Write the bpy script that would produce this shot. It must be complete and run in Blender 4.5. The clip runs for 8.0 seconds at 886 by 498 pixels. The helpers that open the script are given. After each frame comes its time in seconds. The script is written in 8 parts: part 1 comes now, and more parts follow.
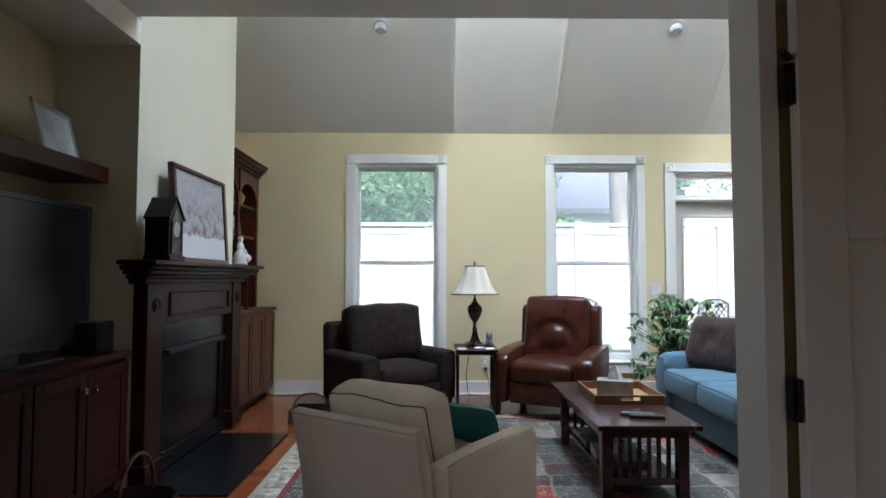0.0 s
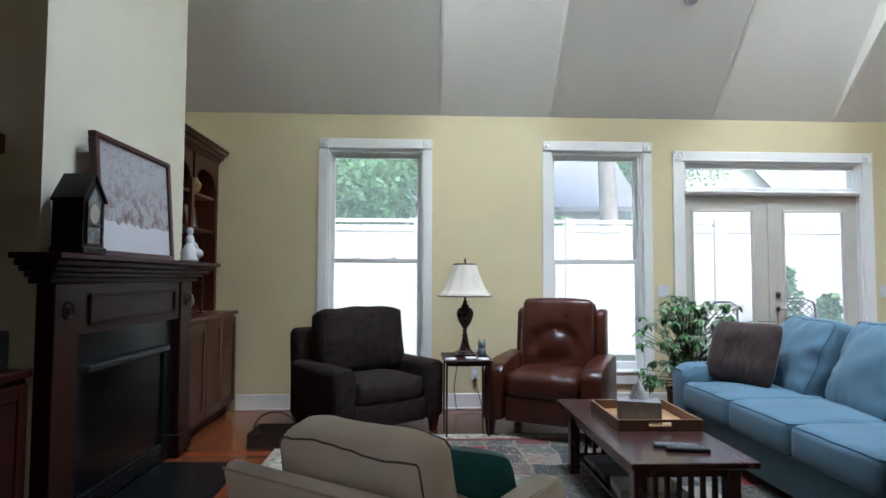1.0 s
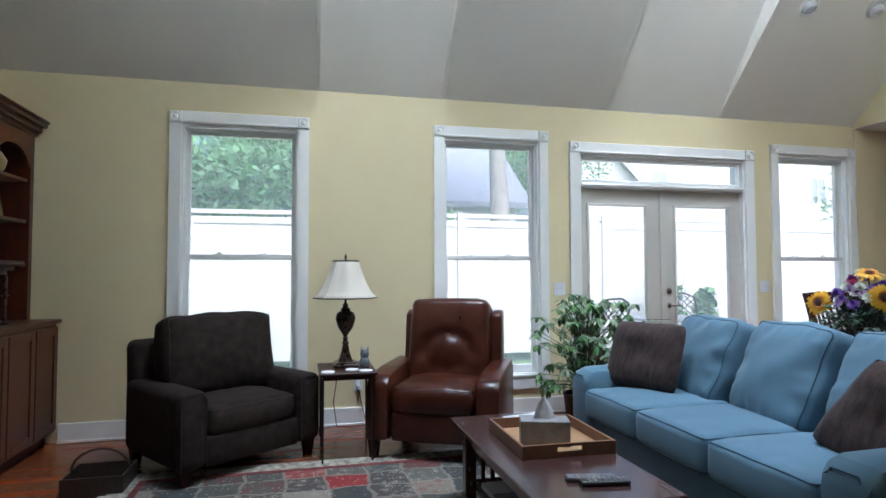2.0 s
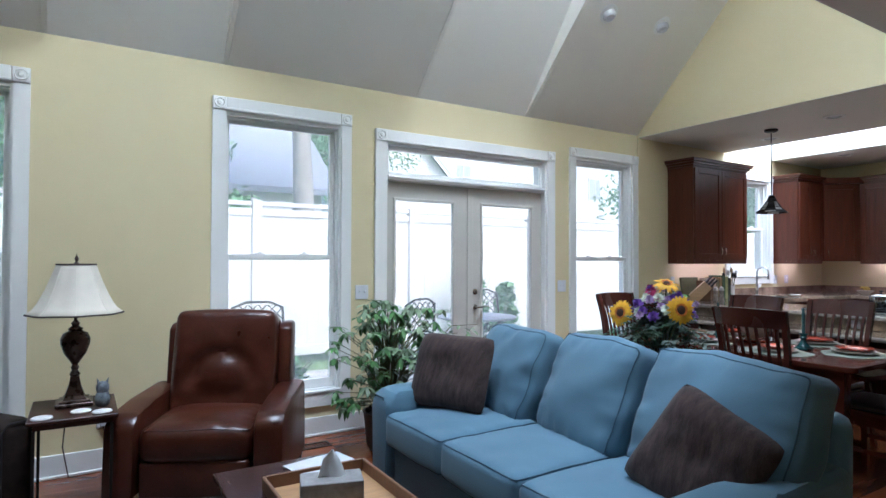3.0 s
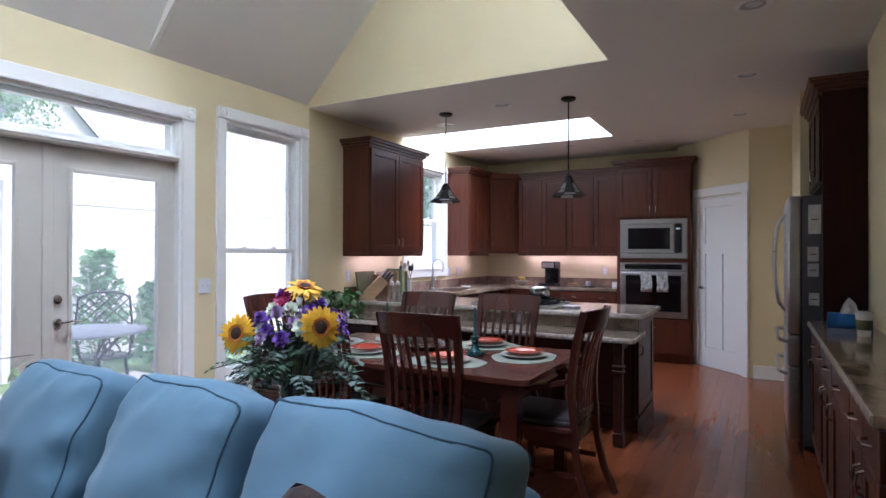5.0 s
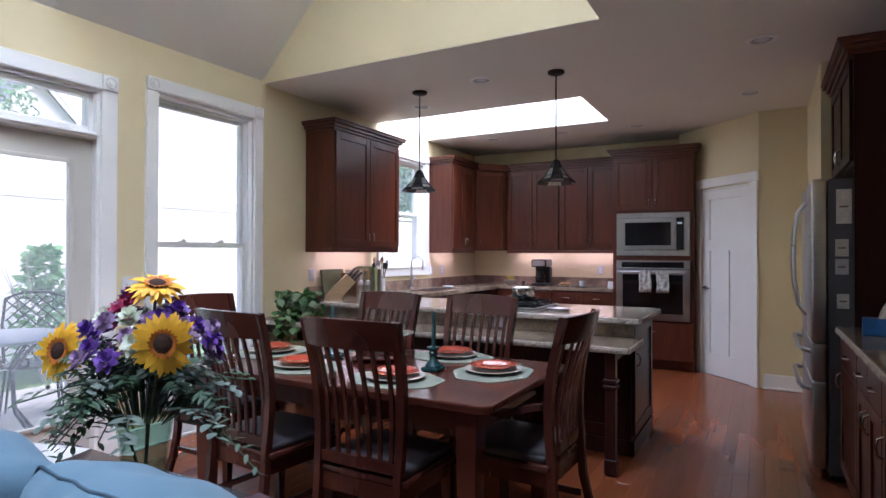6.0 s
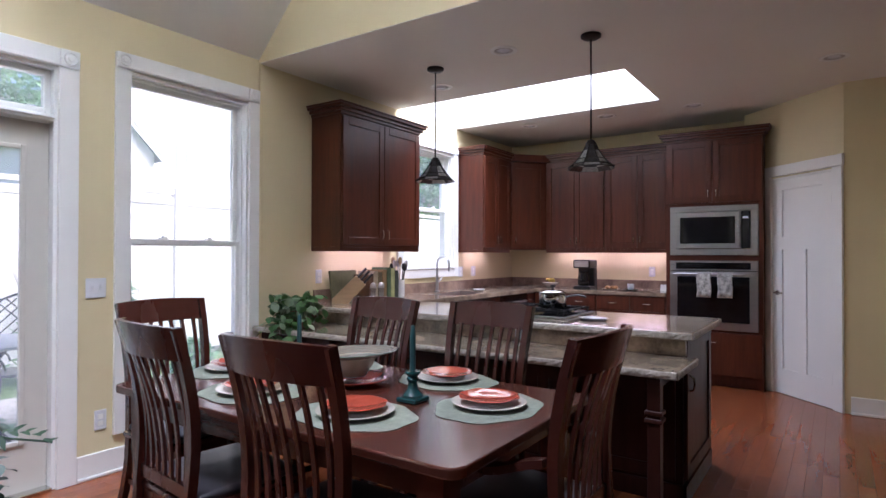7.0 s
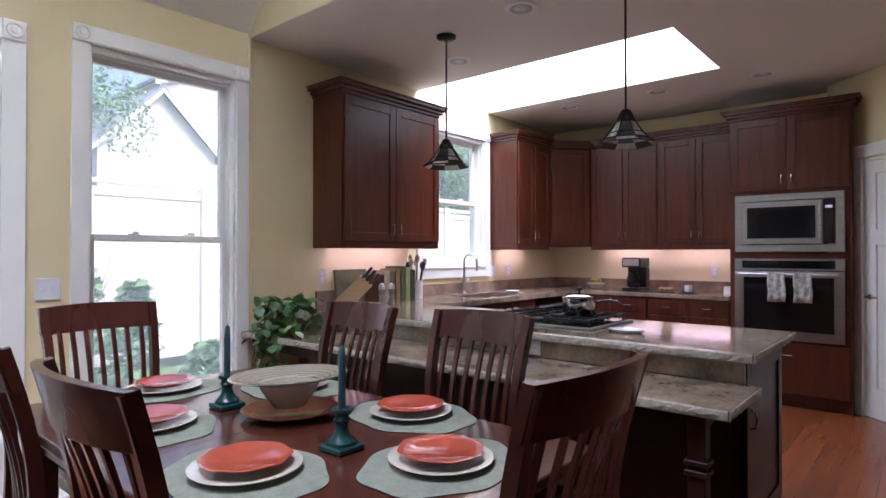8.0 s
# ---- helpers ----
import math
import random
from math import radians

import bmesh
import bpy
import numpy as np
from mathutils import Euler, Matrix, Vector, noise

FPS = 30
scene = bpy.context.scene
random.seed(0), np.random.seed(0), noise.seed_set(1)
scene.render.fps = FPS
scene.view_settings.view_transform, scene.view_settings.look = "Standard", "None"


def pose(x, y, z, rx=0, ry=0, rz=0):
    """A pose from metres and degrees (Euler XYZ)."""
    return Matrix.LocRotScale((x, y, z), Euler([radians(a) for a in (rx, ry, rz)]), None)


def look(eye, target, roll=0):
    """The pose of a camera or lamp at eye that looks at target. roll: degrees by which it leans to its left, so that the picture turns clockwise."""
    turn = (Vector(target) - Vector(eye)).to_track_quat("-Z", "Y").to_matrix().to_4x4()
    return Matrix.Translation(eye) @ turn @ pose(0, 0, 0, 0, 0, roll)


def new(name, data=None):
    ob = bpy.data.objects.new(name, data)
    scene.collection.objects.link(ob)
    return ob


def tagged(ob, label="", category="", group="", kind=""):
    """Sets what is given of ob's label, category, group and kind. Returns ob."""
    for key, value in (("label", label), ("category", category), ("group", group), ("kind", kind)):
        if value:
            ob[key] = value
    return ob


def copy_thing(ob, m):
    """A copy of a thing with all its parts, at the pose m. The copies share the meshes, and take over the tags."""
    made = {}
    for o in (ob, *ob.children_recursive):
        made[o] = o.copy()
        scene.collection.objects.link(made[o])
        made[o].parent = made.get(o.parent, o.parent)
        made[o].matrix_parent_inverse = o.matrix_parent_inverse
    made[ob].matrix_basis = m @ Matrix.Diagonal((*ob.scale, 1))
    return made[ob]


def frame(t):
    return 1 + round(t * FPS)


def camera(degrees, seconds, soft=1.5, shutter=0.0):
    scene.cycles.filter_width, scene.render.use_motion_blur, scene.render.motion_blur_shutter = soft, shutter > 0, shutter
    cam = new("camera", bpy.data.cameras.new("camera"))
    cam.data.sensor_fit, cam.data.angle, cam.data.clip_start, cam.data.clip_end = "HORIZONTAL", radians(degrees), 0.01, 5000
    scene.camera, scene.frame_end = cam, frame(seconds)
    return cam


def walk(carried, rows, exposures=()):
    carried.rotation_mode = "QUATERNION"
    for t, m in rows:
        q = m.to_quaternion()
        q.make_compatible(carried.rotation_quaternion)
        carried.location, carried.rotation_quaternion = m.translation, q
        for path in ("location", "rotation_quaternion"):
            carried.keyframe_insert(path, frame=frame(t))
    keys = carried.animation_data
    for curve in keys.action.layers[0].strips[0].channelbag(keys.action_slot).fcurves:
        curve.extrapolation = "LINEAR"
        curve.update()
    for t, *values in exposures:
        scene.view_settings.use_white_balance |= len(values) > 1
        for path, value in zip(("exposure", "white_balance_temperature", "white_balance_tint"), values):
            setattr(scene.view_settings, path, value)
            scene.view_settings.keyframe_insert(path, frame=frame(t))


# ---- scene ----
cam = camera(74.9, 8.0)
PATH = [
    (0, (0.814, 0.621, 1.23), (0.828, 2.619, 1.327), 0.1),
    (0.5, (0.795, 0.977, 1.201), (0.842, 2.974, 1.309), 0.0),
    (1, (0.761, 1.297, 1.219), (0.848, 3.292, 1.319), 0.2),
    (2.5, (1.008, 2.144, 1.274), (1.755, 3.998, 1.339), -0.2),
    (3, (1.177, 2.394, 1.363), (2.234, 4.091, 1.401), 0.2),
    (3.5, (1.413, 2.602, 1.37), (2.769, 4.072, 1.396), 0.2),
    (4, (1.664, 2.773, 1.384), (3.227, 4.02, 1.402), 0.2),
    (4.5, (1.963, 2.92, 1.389), (3.638, 4.013, 1.407), 0.2),
    (5, (2.283, 2.968, 1.361), (4.034, 3.936, 1.376), 0.1),
    (6.5, (3.291, 3.115, 1.311), (5.041, 4.083, 1.328), 0.2),
    (7, (3.644, 3.15, 1.303), (5.297, 4.276, 1.323), 0.1),
    (7.5, (3.987, 3.21, 1.297), (5.571, 4.431, 1.311), 0.1),
    (8, (4.34, 3.229, 1.29), (5.864, 4.525, 1.306), 0.0),
]
walk(cam, [(t, look(eye, target, roll)) for t, eye, target, roll in PATH],
     exposures=[(0.0, 1.66, 5330, 10), (1.0, 1.58, 5340, 10), (3.0, 1.44, 5130, 10), (4.5, 1.61, 5170, 15), (6.5, 1.65, 5370, 20), (8.0, 1.60, 5480, 22)])

# ---- world, sun, large lights ----
world = bpy.data.worlds.new("sky")
scene.world = world
world.use_nodes = True
wn = world.node_tree.nodes
sky = wn.new("ShaderNodeTexSky")
sky.sky_type, sky.sun_disc = "NISHITA", False
sky.sun_elevation, sky.sun_rotation = radians(52), radians(160)
sky.dust_density = 7.0
wn["Background"].inputs["Strength"].default_value = 0.15
world.node_tree.links.new(sky.outputs[0], wn["Background"].inputs[0])
sun = new("sun", bpy.data.lights.new("sun", "SUN"))
sun.data.energy, sun.data.angle, sun.data.color = 0.8, radians(14), (1.0, 0.97, 0.92)
sun.matrix_world = look((0, 0, 20), (3.0, 7.5, 0))


def roof_light(name, x, y, z, w, h, energy, tilt):
    """Sky light standing in a skylight's opening."""
    ob = new(name, bpy.data.lights.new(name, "AREA"))
    ob.data.shape, ob.data.size, ob.data.size_y = "RECTANGLE", w, h
    ob.data.energy, ob.data.color = energy, (0.94, 0.97, 1.0)
    ob.matrix_world = look((x, y, z), (x, y + tilt, z - 1))
    return ob


roof_light("skylight_daylight", 1.495, 4.45, 6.1, 1.0, 0.9, 76, -0.45)
roof_light("skylight_daylight", 4.225, 4.45, 6.1, 1.1, 0.9, 80, -0.45)
roof_light("kitchen_skylight_daylight", 8.645, 5.62, 3.80, 1.0, 2.1, 30, 0.0)
# added fill for the cream armchair's back, set in an invented hall window
hall_fill = new("hall_fill_light", bpy.data.lights.new("hall_fill_light", "AREA"))
hall_fill.data.shape, hall_fill.data.size, hall_fill.data.size_y, hall_fill.data.energy = "RECTANGLE", 0.78, 1.1, 1.35
hall_fill.data.color = (1.0, 0.88, 0.72)
hall_fill.matrix_world = look((-1.455, 1.10, 1.45), (0.0, 1.10, 1.45))


# ---- materials ----
def material(name, colour, rough=0.6, metal=0.0, vary=0.12, scale=6.0, bump=0.0, grain=(1, 1, 1), fine=60.0, spec=0.5, rand=0.0, coat=0.0, sheen=0.0):
    """A surface with colour variation at two scales, uneven gloss and fine relief."""
    m = bpy.data.materials.new(name)
    m.use_nodes = True
    nt = m.node_tree
    N, L = nt.nodes, nt.links
    b = N["Principled BSDF"]
    tc, mp = N.new("ShaderNodeTexCoord"), N.new("ShaderNodeMapping")
    mp.inputs["Scale"].default_value = grain
    L.new(tc.outputs["Object"], mp.inputs[0])
    n1, n2 = N.new("ShaderNodeTexNoise"), N.new("ShaderNodeTexNoise")
    n1.inputs["Scale"].default_value, n1.inputs["Detail"].default_value = scale, 4
    n2.inputs["Scale"].default_value, n2.inputs["Detail"].default_value = fine, 3
    L.new(mp.outputs[0], n1.inputs[0])
    L.new(mp.outputs[0], n2.inputs[0])
    mix = N.new("ShaderNodeMath")
    mix.operation = "MULTIPLY_ADD"
    mix.inputs[1].default_value = 0.4
    L.new(n2.outputs[0], mix.inputs[0])
    L.new(n1.outputs[0], mix.inputs[2])
    ramp = N.new("ShaderNodeValToRGB")
    ramp.color_ramp.elements[0].position, ramp.color_ramp.elements[1].position = 0.4, 1.0
    lo, hi = 1 - vary, 1 + vary
    ramp.color_ramp.elements[0].color = (*[min(1, c * lo) for c in colour], 1)
    ramp.color_ramp.elements[1].color = (*[min(1, c * hi) for c in colour], 1)
    L.new(mix.outputs[0], ramp.inputs[0])
    out = ramp.outputs[0]
    if rand:
        info, hsv, mr = N.new("ShaderNodeObjectInfo"), N.new("ShaderNodeHueSaturation"), N.new("ShaderNodeMapRange")
        mr.inputs["To Min"].default_value, mr.inputs["To Max"].default_value = 1 - rand, 1 + rand
        L.new(info.outputs["Random"], mr.inputs["Value"])
        L.new(mr.outputs[0], hsv.inputs["Value"])
        L.new(out, hsv.inputs["Color"])
        out = hsv.outputs[0]
    L.new(out, b.inputs["Base Color"])
    rr = N.new("ShaderNodeMapRange")
    rr.inputs["To Min"].default_value, rr.inputs["To Max"].default_value = max(0.02, rough * 0.8), min(1, rough * 1.2)
    L.new(n1.outputs[0], rr.inputs["Value"])
    L.new(rr.outputs[0], b.inputs["Roughness"])
    b.inputs["Metallic"].default_value = metal
    b.inputs["Specular IOR Level"].default_value = spec
    b.inputs["Coat Weight"].default_value = coat
    b.inputs["Coat Roughness"].default_value = 0.15
    b.inputs["Sheen Weight"].default_value = sheen
    if bump:
        bp = N.new("ShaderNodeBump")
        bp.inputs["Strength"].default_value, bp.inputs["Distance"].default_value = bump, 0.004
        L.new(mix.outputs[0], bp.inputs["Height"])
        L.new(bp.outputs[0], b.inputs["Normal"])
    return m


def glow(name, colour, strength):
    m = bpy.data.materials.new(name)
    m.use_nodes = True
    b = m.node_tree.nodes["Principled BSDF"]
    b.inputs["Base Color"].default_value = (*colour, 1)
    b.inputs["Emission Color"].default_value = (*colour, 1)
    b.inputs["Emission Strength"].default_value = strength
    return m


def glass_material(name, colour=(1, 1, 1), rough=0.0, veil=0.0):
    m = bpy.data.materials.new(name)
    m.use_nodes = True
    N, L = m.node_tree.nodes, m.node_tree.links
    tr, gl, lw, mx = N.new("ShaderNodeBsdfTransparent"), N.new("ShaderNodeBsdfGlossy"), N.new("ShaderNodeLayerWeight"), N.new("ShaderNodeMixShader")
    pw, ad = N.new("ShaderNodeMath"), N.new("ShaderNodeMath")
    pw.operation, pw.inputs[1].default_value = "POWER", 4.0
    ad.operation, ad.inputs[1].default_value, ad.inputs[2].default_value = "MULTIPLY_ADD", 0.5, 0.03
    tr.inputs[0].default_value = (*colour, 1)
    gl.inputs["Roughness"].default_value = rough
    L.new(lw.outputs["Facing"], pw.inputs[0])
    L.new(pw.outputs[0], ad.inputs[0])
    L.new(ad.outputs[0], mx.inputs[0])
    L.new(tr.outputs[0], mx.inputs[1])
    L.new(gl.outputs[0], mx.inputs[2])
    out = mx.outputs[0]
    if veil:
        # a translucent white veil: glare over the bright view, put into the pane
        tl, film = N.new("ShaderNodeBsdfTranslucent"), N.new("ShaderNodeMixShader")
        tl.inputs[0].default_value = (0.9, 0.92, 0.94, 1)
        film.inputs[0].default_value = veil
        L.new(out, film.inputs[1])
        L.new(tl.outputs[0], film.inputs[2])
        out = film.outputs[0]
    L.new(out, N["Material Output"].inputs[0])
    return m


YELLOW = material("yellow_wall_paint", (0.70, 0.61, 0.37), 0.7, vary=0.03, scale=2, bump=0.12, fine=180)
CEIL = material("ceiling_paint", (0.81, 0.785, 0.715), 0.8, vary=0.02, scale=2, bump=0.12, fine=180)
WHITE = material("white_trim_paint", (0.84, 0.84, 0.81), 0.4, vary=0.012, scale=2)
# paler than the yellow walls: skylight on the chimney breast put into colour
PALE = material("skylit_wall_paint", (0.69, 0.66, 0.53), 0.7, vary=0.03, scale=2, bump=0.12, fine=180)
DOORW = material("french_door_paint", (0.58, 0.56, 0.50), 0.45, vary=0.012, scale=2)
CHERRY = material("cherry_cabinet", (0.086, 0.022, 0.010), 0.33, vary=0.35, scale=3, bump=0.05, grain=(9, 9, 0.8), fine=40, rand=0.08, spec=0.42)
# darkened copy of the cherry, also used to put shade into recessed parts
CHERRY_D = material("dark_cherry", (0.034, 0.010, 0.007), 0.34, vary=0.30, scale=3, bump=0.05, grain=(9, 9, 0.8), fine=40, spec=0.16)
TABLEW = material("table_cherry", (0.080, 0.022, 0.013), 0.20, vary=0.14, scale=2, grain=(5, 0.6, 5), fine=30, coat=0.4)
CHAIRW = material("chair_cherry", (0.058, 0.015, 0.010), 0.26, vary=0.14, scale=2, grain=(3, 3, 0.6), fine=30, rand=0.08, coat=0.25)
MANTELW = material("mantel_mahogany", (0.024, 0.007, 0.005), 0.42, vary=0.3, scale=3, bump=0.03, grain=(6, 0.9, 6), fine=40, spec=0.16)
FLOORW = material("floor_board", (0.245, 0.068, 0.023), 0.25, vary=0.2, scale=2, grain=(0.6, 5, 5), fine=25, rand=0.14, coat=0.22)
GRANITE = material("granite_counter", (0.30, 0.230, 0.165), 0.10, vary=0.7, scale=6, bump=0.0, fine=45, coat=0.1)
SPLASH = material("granite_splash", (0.24, 0.165, 0.125), 0.15, vary=0.5, scale=9, fine=50)
SLATE = material("dark_hearth_slate", (0.010, 0.011, 0.012), 0.25, vary=0.3, scale=8, fine=60, spec=0.3)
BLACK = material("black_metal", (0.012, 0.012, 0.013), 0.35, vary=0.2, scale=10)
IRON = material("dark_bronze_iron", (0.02, 0.017, 0.015), 0.4, metal=0.6, vary=0.2, scale=10)
STEEL = material("brushed_steel", (0.50, 0.50, 0.51), 0.30, metal=1.0, vary=0.10, scale=4, grain=(1, 1, 25), fine=40, bump=0.02)
NICKEL = material("satin_nickel", (0.62, 0.60, 0.57), 0.22, metal=1.0, vary=0.05)
FRIDGE_SIDE = material("grey_fridge_side", (0.085, 0.09, 0.11), 0.45, vary=0.08, scale=6, bump=0.05, fine=200)
BLACKGLASS = material("black_glass", (0.008, 0.008, 0.009), 0.06, vary=0.1, scale=3)
# the panes carry the painted glare that washes out the view
GLASS = glass_material("window_glass", veil=0.17)
SKYGLASS = glass_material("skylight_glass", (0.97, 0.98, 1.0))
PAPER = material("paper_white", (0.78, 0.77, 0.75), 0.6, vary=0.05, scale=15)


# ---- mesh helpers ----
def part(name, bm, mat, parent=None, label="", smooth=False):
    """Links a bmesh as one mesh object under a thing or a part."""
    bmesh.ops.recalc_face_normals(bm, faces=bm.faces[:])
    me = bpy.data.meshes.new(name)
    bm.to_mesh(me)
    bm.free()
    me.materials.append(mat)
    if smooth:
        me.shade_smooth()
        me.set_sharp_from_angle(angle=radians(40))
    ob = new(name, me)
    if parent:
        ob.parent = parent
    if label:
        tagged(ob, label)
    return ob


def thing(name, label, category, m=None, group="", kind=""):
    ob = new(name)
    ob.matrix_world = m if m else Matrix()
    ob.empty_display_size = 0.1
    return tagged(ob, label, category, group, kind)


def add_box(bm, x0, x1, y0, y1, z0, z1, bevel=0.0, seg=1, m=None):
    vs = [bm.verts.new((x, y, z)) for z in (z0, z1) for x, y in ((x0, y0), (x1, y0), (x1, y1), (x0, y1))]
    fs = [bm.faces.new([vs[i] for i in f]) for f in ((3, 2, 1, 0), (4, 5, 6, 7), (0, 1, 5, 4), (1, 2, 6, 5), (2, 3, 7, 6), (3, 0, 4, 7))]
    if bevel:
        es = list({e for f in fs for e in f.edges})
        r = bmesh.ops.bevel(bm, geom=es, offset=bevel, segments=seg, affect="EDGES", profile=0.5)
        vs = list({v for f in r["faces"] for v in f.verts})
        vs = list({v for v in vs if v.is_valid})
    if m is not None:
        bmesh.ops.transform(bm, matrix=m, verts=[v for v in vs if v.is_valid])
    return vs


def box(x0, x1, y0, y1, z0, z1, bevel=0.0, seg=1, m=None):
    bm = bmesh.new()
    add_box(bm, x0, x1, y0, y1, z0, z1, bevel, seg, m)
    return bm


def boxes(*rows, bevel=0.0):
    bm = bmesh.new()
    for r in rows:
        add_box(bm, *r, bevel)
    return bm


def lathe(profile, seg=24, m=None, wave=0.0, lobes=0):
    """A turned body from (radius, height) pairs."""
    bm = bmesh.new()
    rings = []
    for r, z in profile:
        ring = []
        for i in range(seg):
            a = 2 * math.pi * i / seg
            k = r * (1 + wave * math.cos(lobes * a))
            ring.append(bm.verts.new((k * math.cos(a), k * math.sin(a), z)))
        rings.append(ring)
    for a, b in zip(rings, rings[1:]):
        for i in range(seg):
            bm.faces.new((a[i], a[(i + 1) % seg], b[(i + 1) % seg], b[i]))
    if profile[0][0] > 1e-4:
        bm.faces.new(rings[0][::-1])
    if profile[-1][0] > 1e-4:
        bm.faces.new(rings[-1])
    bmesh.ops.remove_doubles(bm, verts=bm.verts[:], dist=1e-5)
    if m is not None:
        bmesh.ops.transform(bm, matrix=m, verts=bm.verts[:])
    return bm


def add_tube(bm, pts, r, seg=8, taper=None):
    """A round bar along points."""
    pts = [Vector(p) for p in pts]
    rings, side = [], None
    for i, p in enumerate(pts):
        d = (pts[min(i + 1, len(pts) - 1)] - pts[max(i - 1, 0)]).normalized()
        if side is None:
            side = d.cross(Vector((0, 0, 1)) if abs(d.z) < 0.9 else Vector((1, 0, 0))).normalized()
        side = (side - d * side.dot(d)).normalized()
        up = d.cross(side)
        k = r if taper is None else r + (taper - r) * i / (len(pts) - 1)
        rings.append([bm.verts.new(p + k * (math.cos(2 * math.pi * j / seg) * side + math.sin(2 * math.pi * j / seg) * up)) for j in range(seg)])
    for a, b in zip(rings, rings[1:]):
        for j in range(seg):
            bm.faces.new((a[j], a[(j + 1) % seg], b[(j + 1) % seg], b[j]))
    bm.faces.new(rings[0][::-1])
    bm.faces.new(rings[-1])


def tube(pts, r, seg=8, taper=None):
    bm = bmesh.new()
    add_tube(bm, pts, r, seg, taper)
    return bm


def swell(p, w, d, h, puff, crease=0.0, seed=1):
    """Moves a point of a plain cushion block to where the stuffing pushes it."""
    u, s, q = 2 * p.x / w, 2 * p.y / d, 2 * p.z / h - 1
    mx, my, mz = max(0, 1 - u ** 2), max(0, 1 - s ** 2), max(0, 1 - q ** 2)
    o = p + Vector((u * puff * 0.6 * my * mz, s * puff * 0.6 * mx * mz, q * puff * (mx * my + 0.18 * (mx + my))))
    if crease:
        k = Vector((p.x * 7 + seed, p.y * 7, p.z * 7))
        o += crease * Vector((noise.noise(k), noise.noise(k + Vector((9, 0, 0))), noise.noise(k + Vector((0, 9, 0)))))
        # short puckers running in from the seams
        au, av = abs(u), abs(s)
        e, run = max(au, av), p.y if au > av else p.x
        band = max(0.0, min(1.0, (e - 0.55) / 0.3)) * max(0.0, min(1.0, (1.0 - e) / 0.06))
        o.z += q * crease * 1.1 * band * noise.noise(Vector((run * 19 + seed * 3.7, seed + math.copysign(2, u if au > av else s), 0.5)))
    return o


def cushion(w, d, h, puff=0.03, corner=0.06, m=None, n=14, crease=0.0, seed=1):
    """A stuffed cushion centred on its base: rounded rim, swollen faces, slight folds."""
    bm = bmesh.new()
    add_box(bm, -w / 2, w / 2, -d / 2, d / 2, 0, h, min(corner, h * 0.45), 4)
    bmesh.ops.subdivide_edges(bm, edges=[e for e in bm.edges if e.calc_length() > 0.12], cuts=n, use_grid_fill=True)
    for v in bm.verts:
        v.co = swell(v.co, w, d, h, puff, crease, seed)
    if m is not None:
        bmesh.ops.transform(bm, matrix=m, verts=bm.verts[:])
    return bm


def extrude(outline, y0, y1, bevel=0.0, axis="y"):
    """A flat outline of (a, b) pairs drawn out along an axis: y -> (a, y, b); x -> (x, a, b); z -> (a, b, z)."""
    bm = bmesh.new()
    put = {"y": lambda a, b, c: (a, c, b), "x": lambda a, b, c: (c, a, b), "z": lambda a, b, c: (a, b, c)}[axis]
    lo = [bm.verts.new(put(a, b, y0)) for a, b in outline]
    hi = [bm.verts.new(put(a, b, y1)) for a, b in outline]
    n = len(outline)
    bm.faces.new(lo)
    bm.faces.new(hi[::-1])
    for i in range(n):
        bm.faces.new((lo[i], hi[i], hi[(i + 1) % n], lo[(i + 1) % n]))
    bmesh.ops.recalc_face_normals(bm, faces=bm.faces[:])
    if bevel:
        bmesh.ops.bevel(bm, geom=bm.edges[:], offset=bevel, segments=2, affect="EDGES", profile=0.5)
    return bm


def structure(name, bm, mat, label, category):
    return tagged(part(name, bm, mat), label, category, kind="structure")


def wall_with_holes(axis, at0, at1, u0, u1, z0, z1, holes):
    """A wall slab along x (axis 'y') or along y (axis 'x'), with openings (u0, u1, z0, z1) that go through."""
    us = sorted({u0, u1, *[h[0] for h in holes], *[h[1] for h in holes]})
    zs = sorted({z0, z1, *[h[2] for h in holes], *[h[3] for h in holes]})
    bm = bmesh.new()
    for a, b in zip(us, us[1:]):
        run = None
        for c, d in list(zip(zs, zs[1:])) + [(None, None)]:
            solid = c is not None and not any(h[0] <= a and b <= h[1] and h[2] <= c and d <= h[3] for h in holes)
            if solid:
                run = (run[0], d) if run else (c, d)
            elif run:
                if axis == "y":
                    add_box(bm, a, b, at0, at1, *run)
                else:
                    add_box(bm, at0, at1, a, b, *run)
                run = None
    bmesh.ops.remove_doubles(bm, verts=bm.verts[:], dist=1e-5)
    inner = [f for f in bm.faces if len([g for g in bm.faces if g is not f and set(g.verts) == set(f.verts)])]
    bmesh.ops.delete(bm, geom=inner, context="FACES")
    return bm


# ---- large structure ----
NY, NT = 6.74, 0.17          # window wall: inner face, thickness
HOLES = [(-0.085, 0.808, 0.33, 2.43), (2.030, 2.918, 0.33, 2.43), (3.315, 5.095, 0.0, 2.35), (5.485, 6.355, 0.33, 2.43), (8.185, 9.105, 1.15, 2.43)]
CEILZ = 2.74
VX0, VX1, VY0 = -0.94, 6.45, 3.93    # the raised ceiling over the living room
SLOPE = 1.03

floor_base = structure("floor", box(-2.2, 10.9, -3.0, 6.9, -0.2, -0.0025), FLOORW, "reddish hardwood floor of narrow glossy boards", "floor")
structure("wall_north", wall_with_holes("y", NY, NY + NT, -2.0, 10.75, 0, 2.78, HOLES), YELLOW, "pale yellow painted wall with tall white-cased windows", "wall")
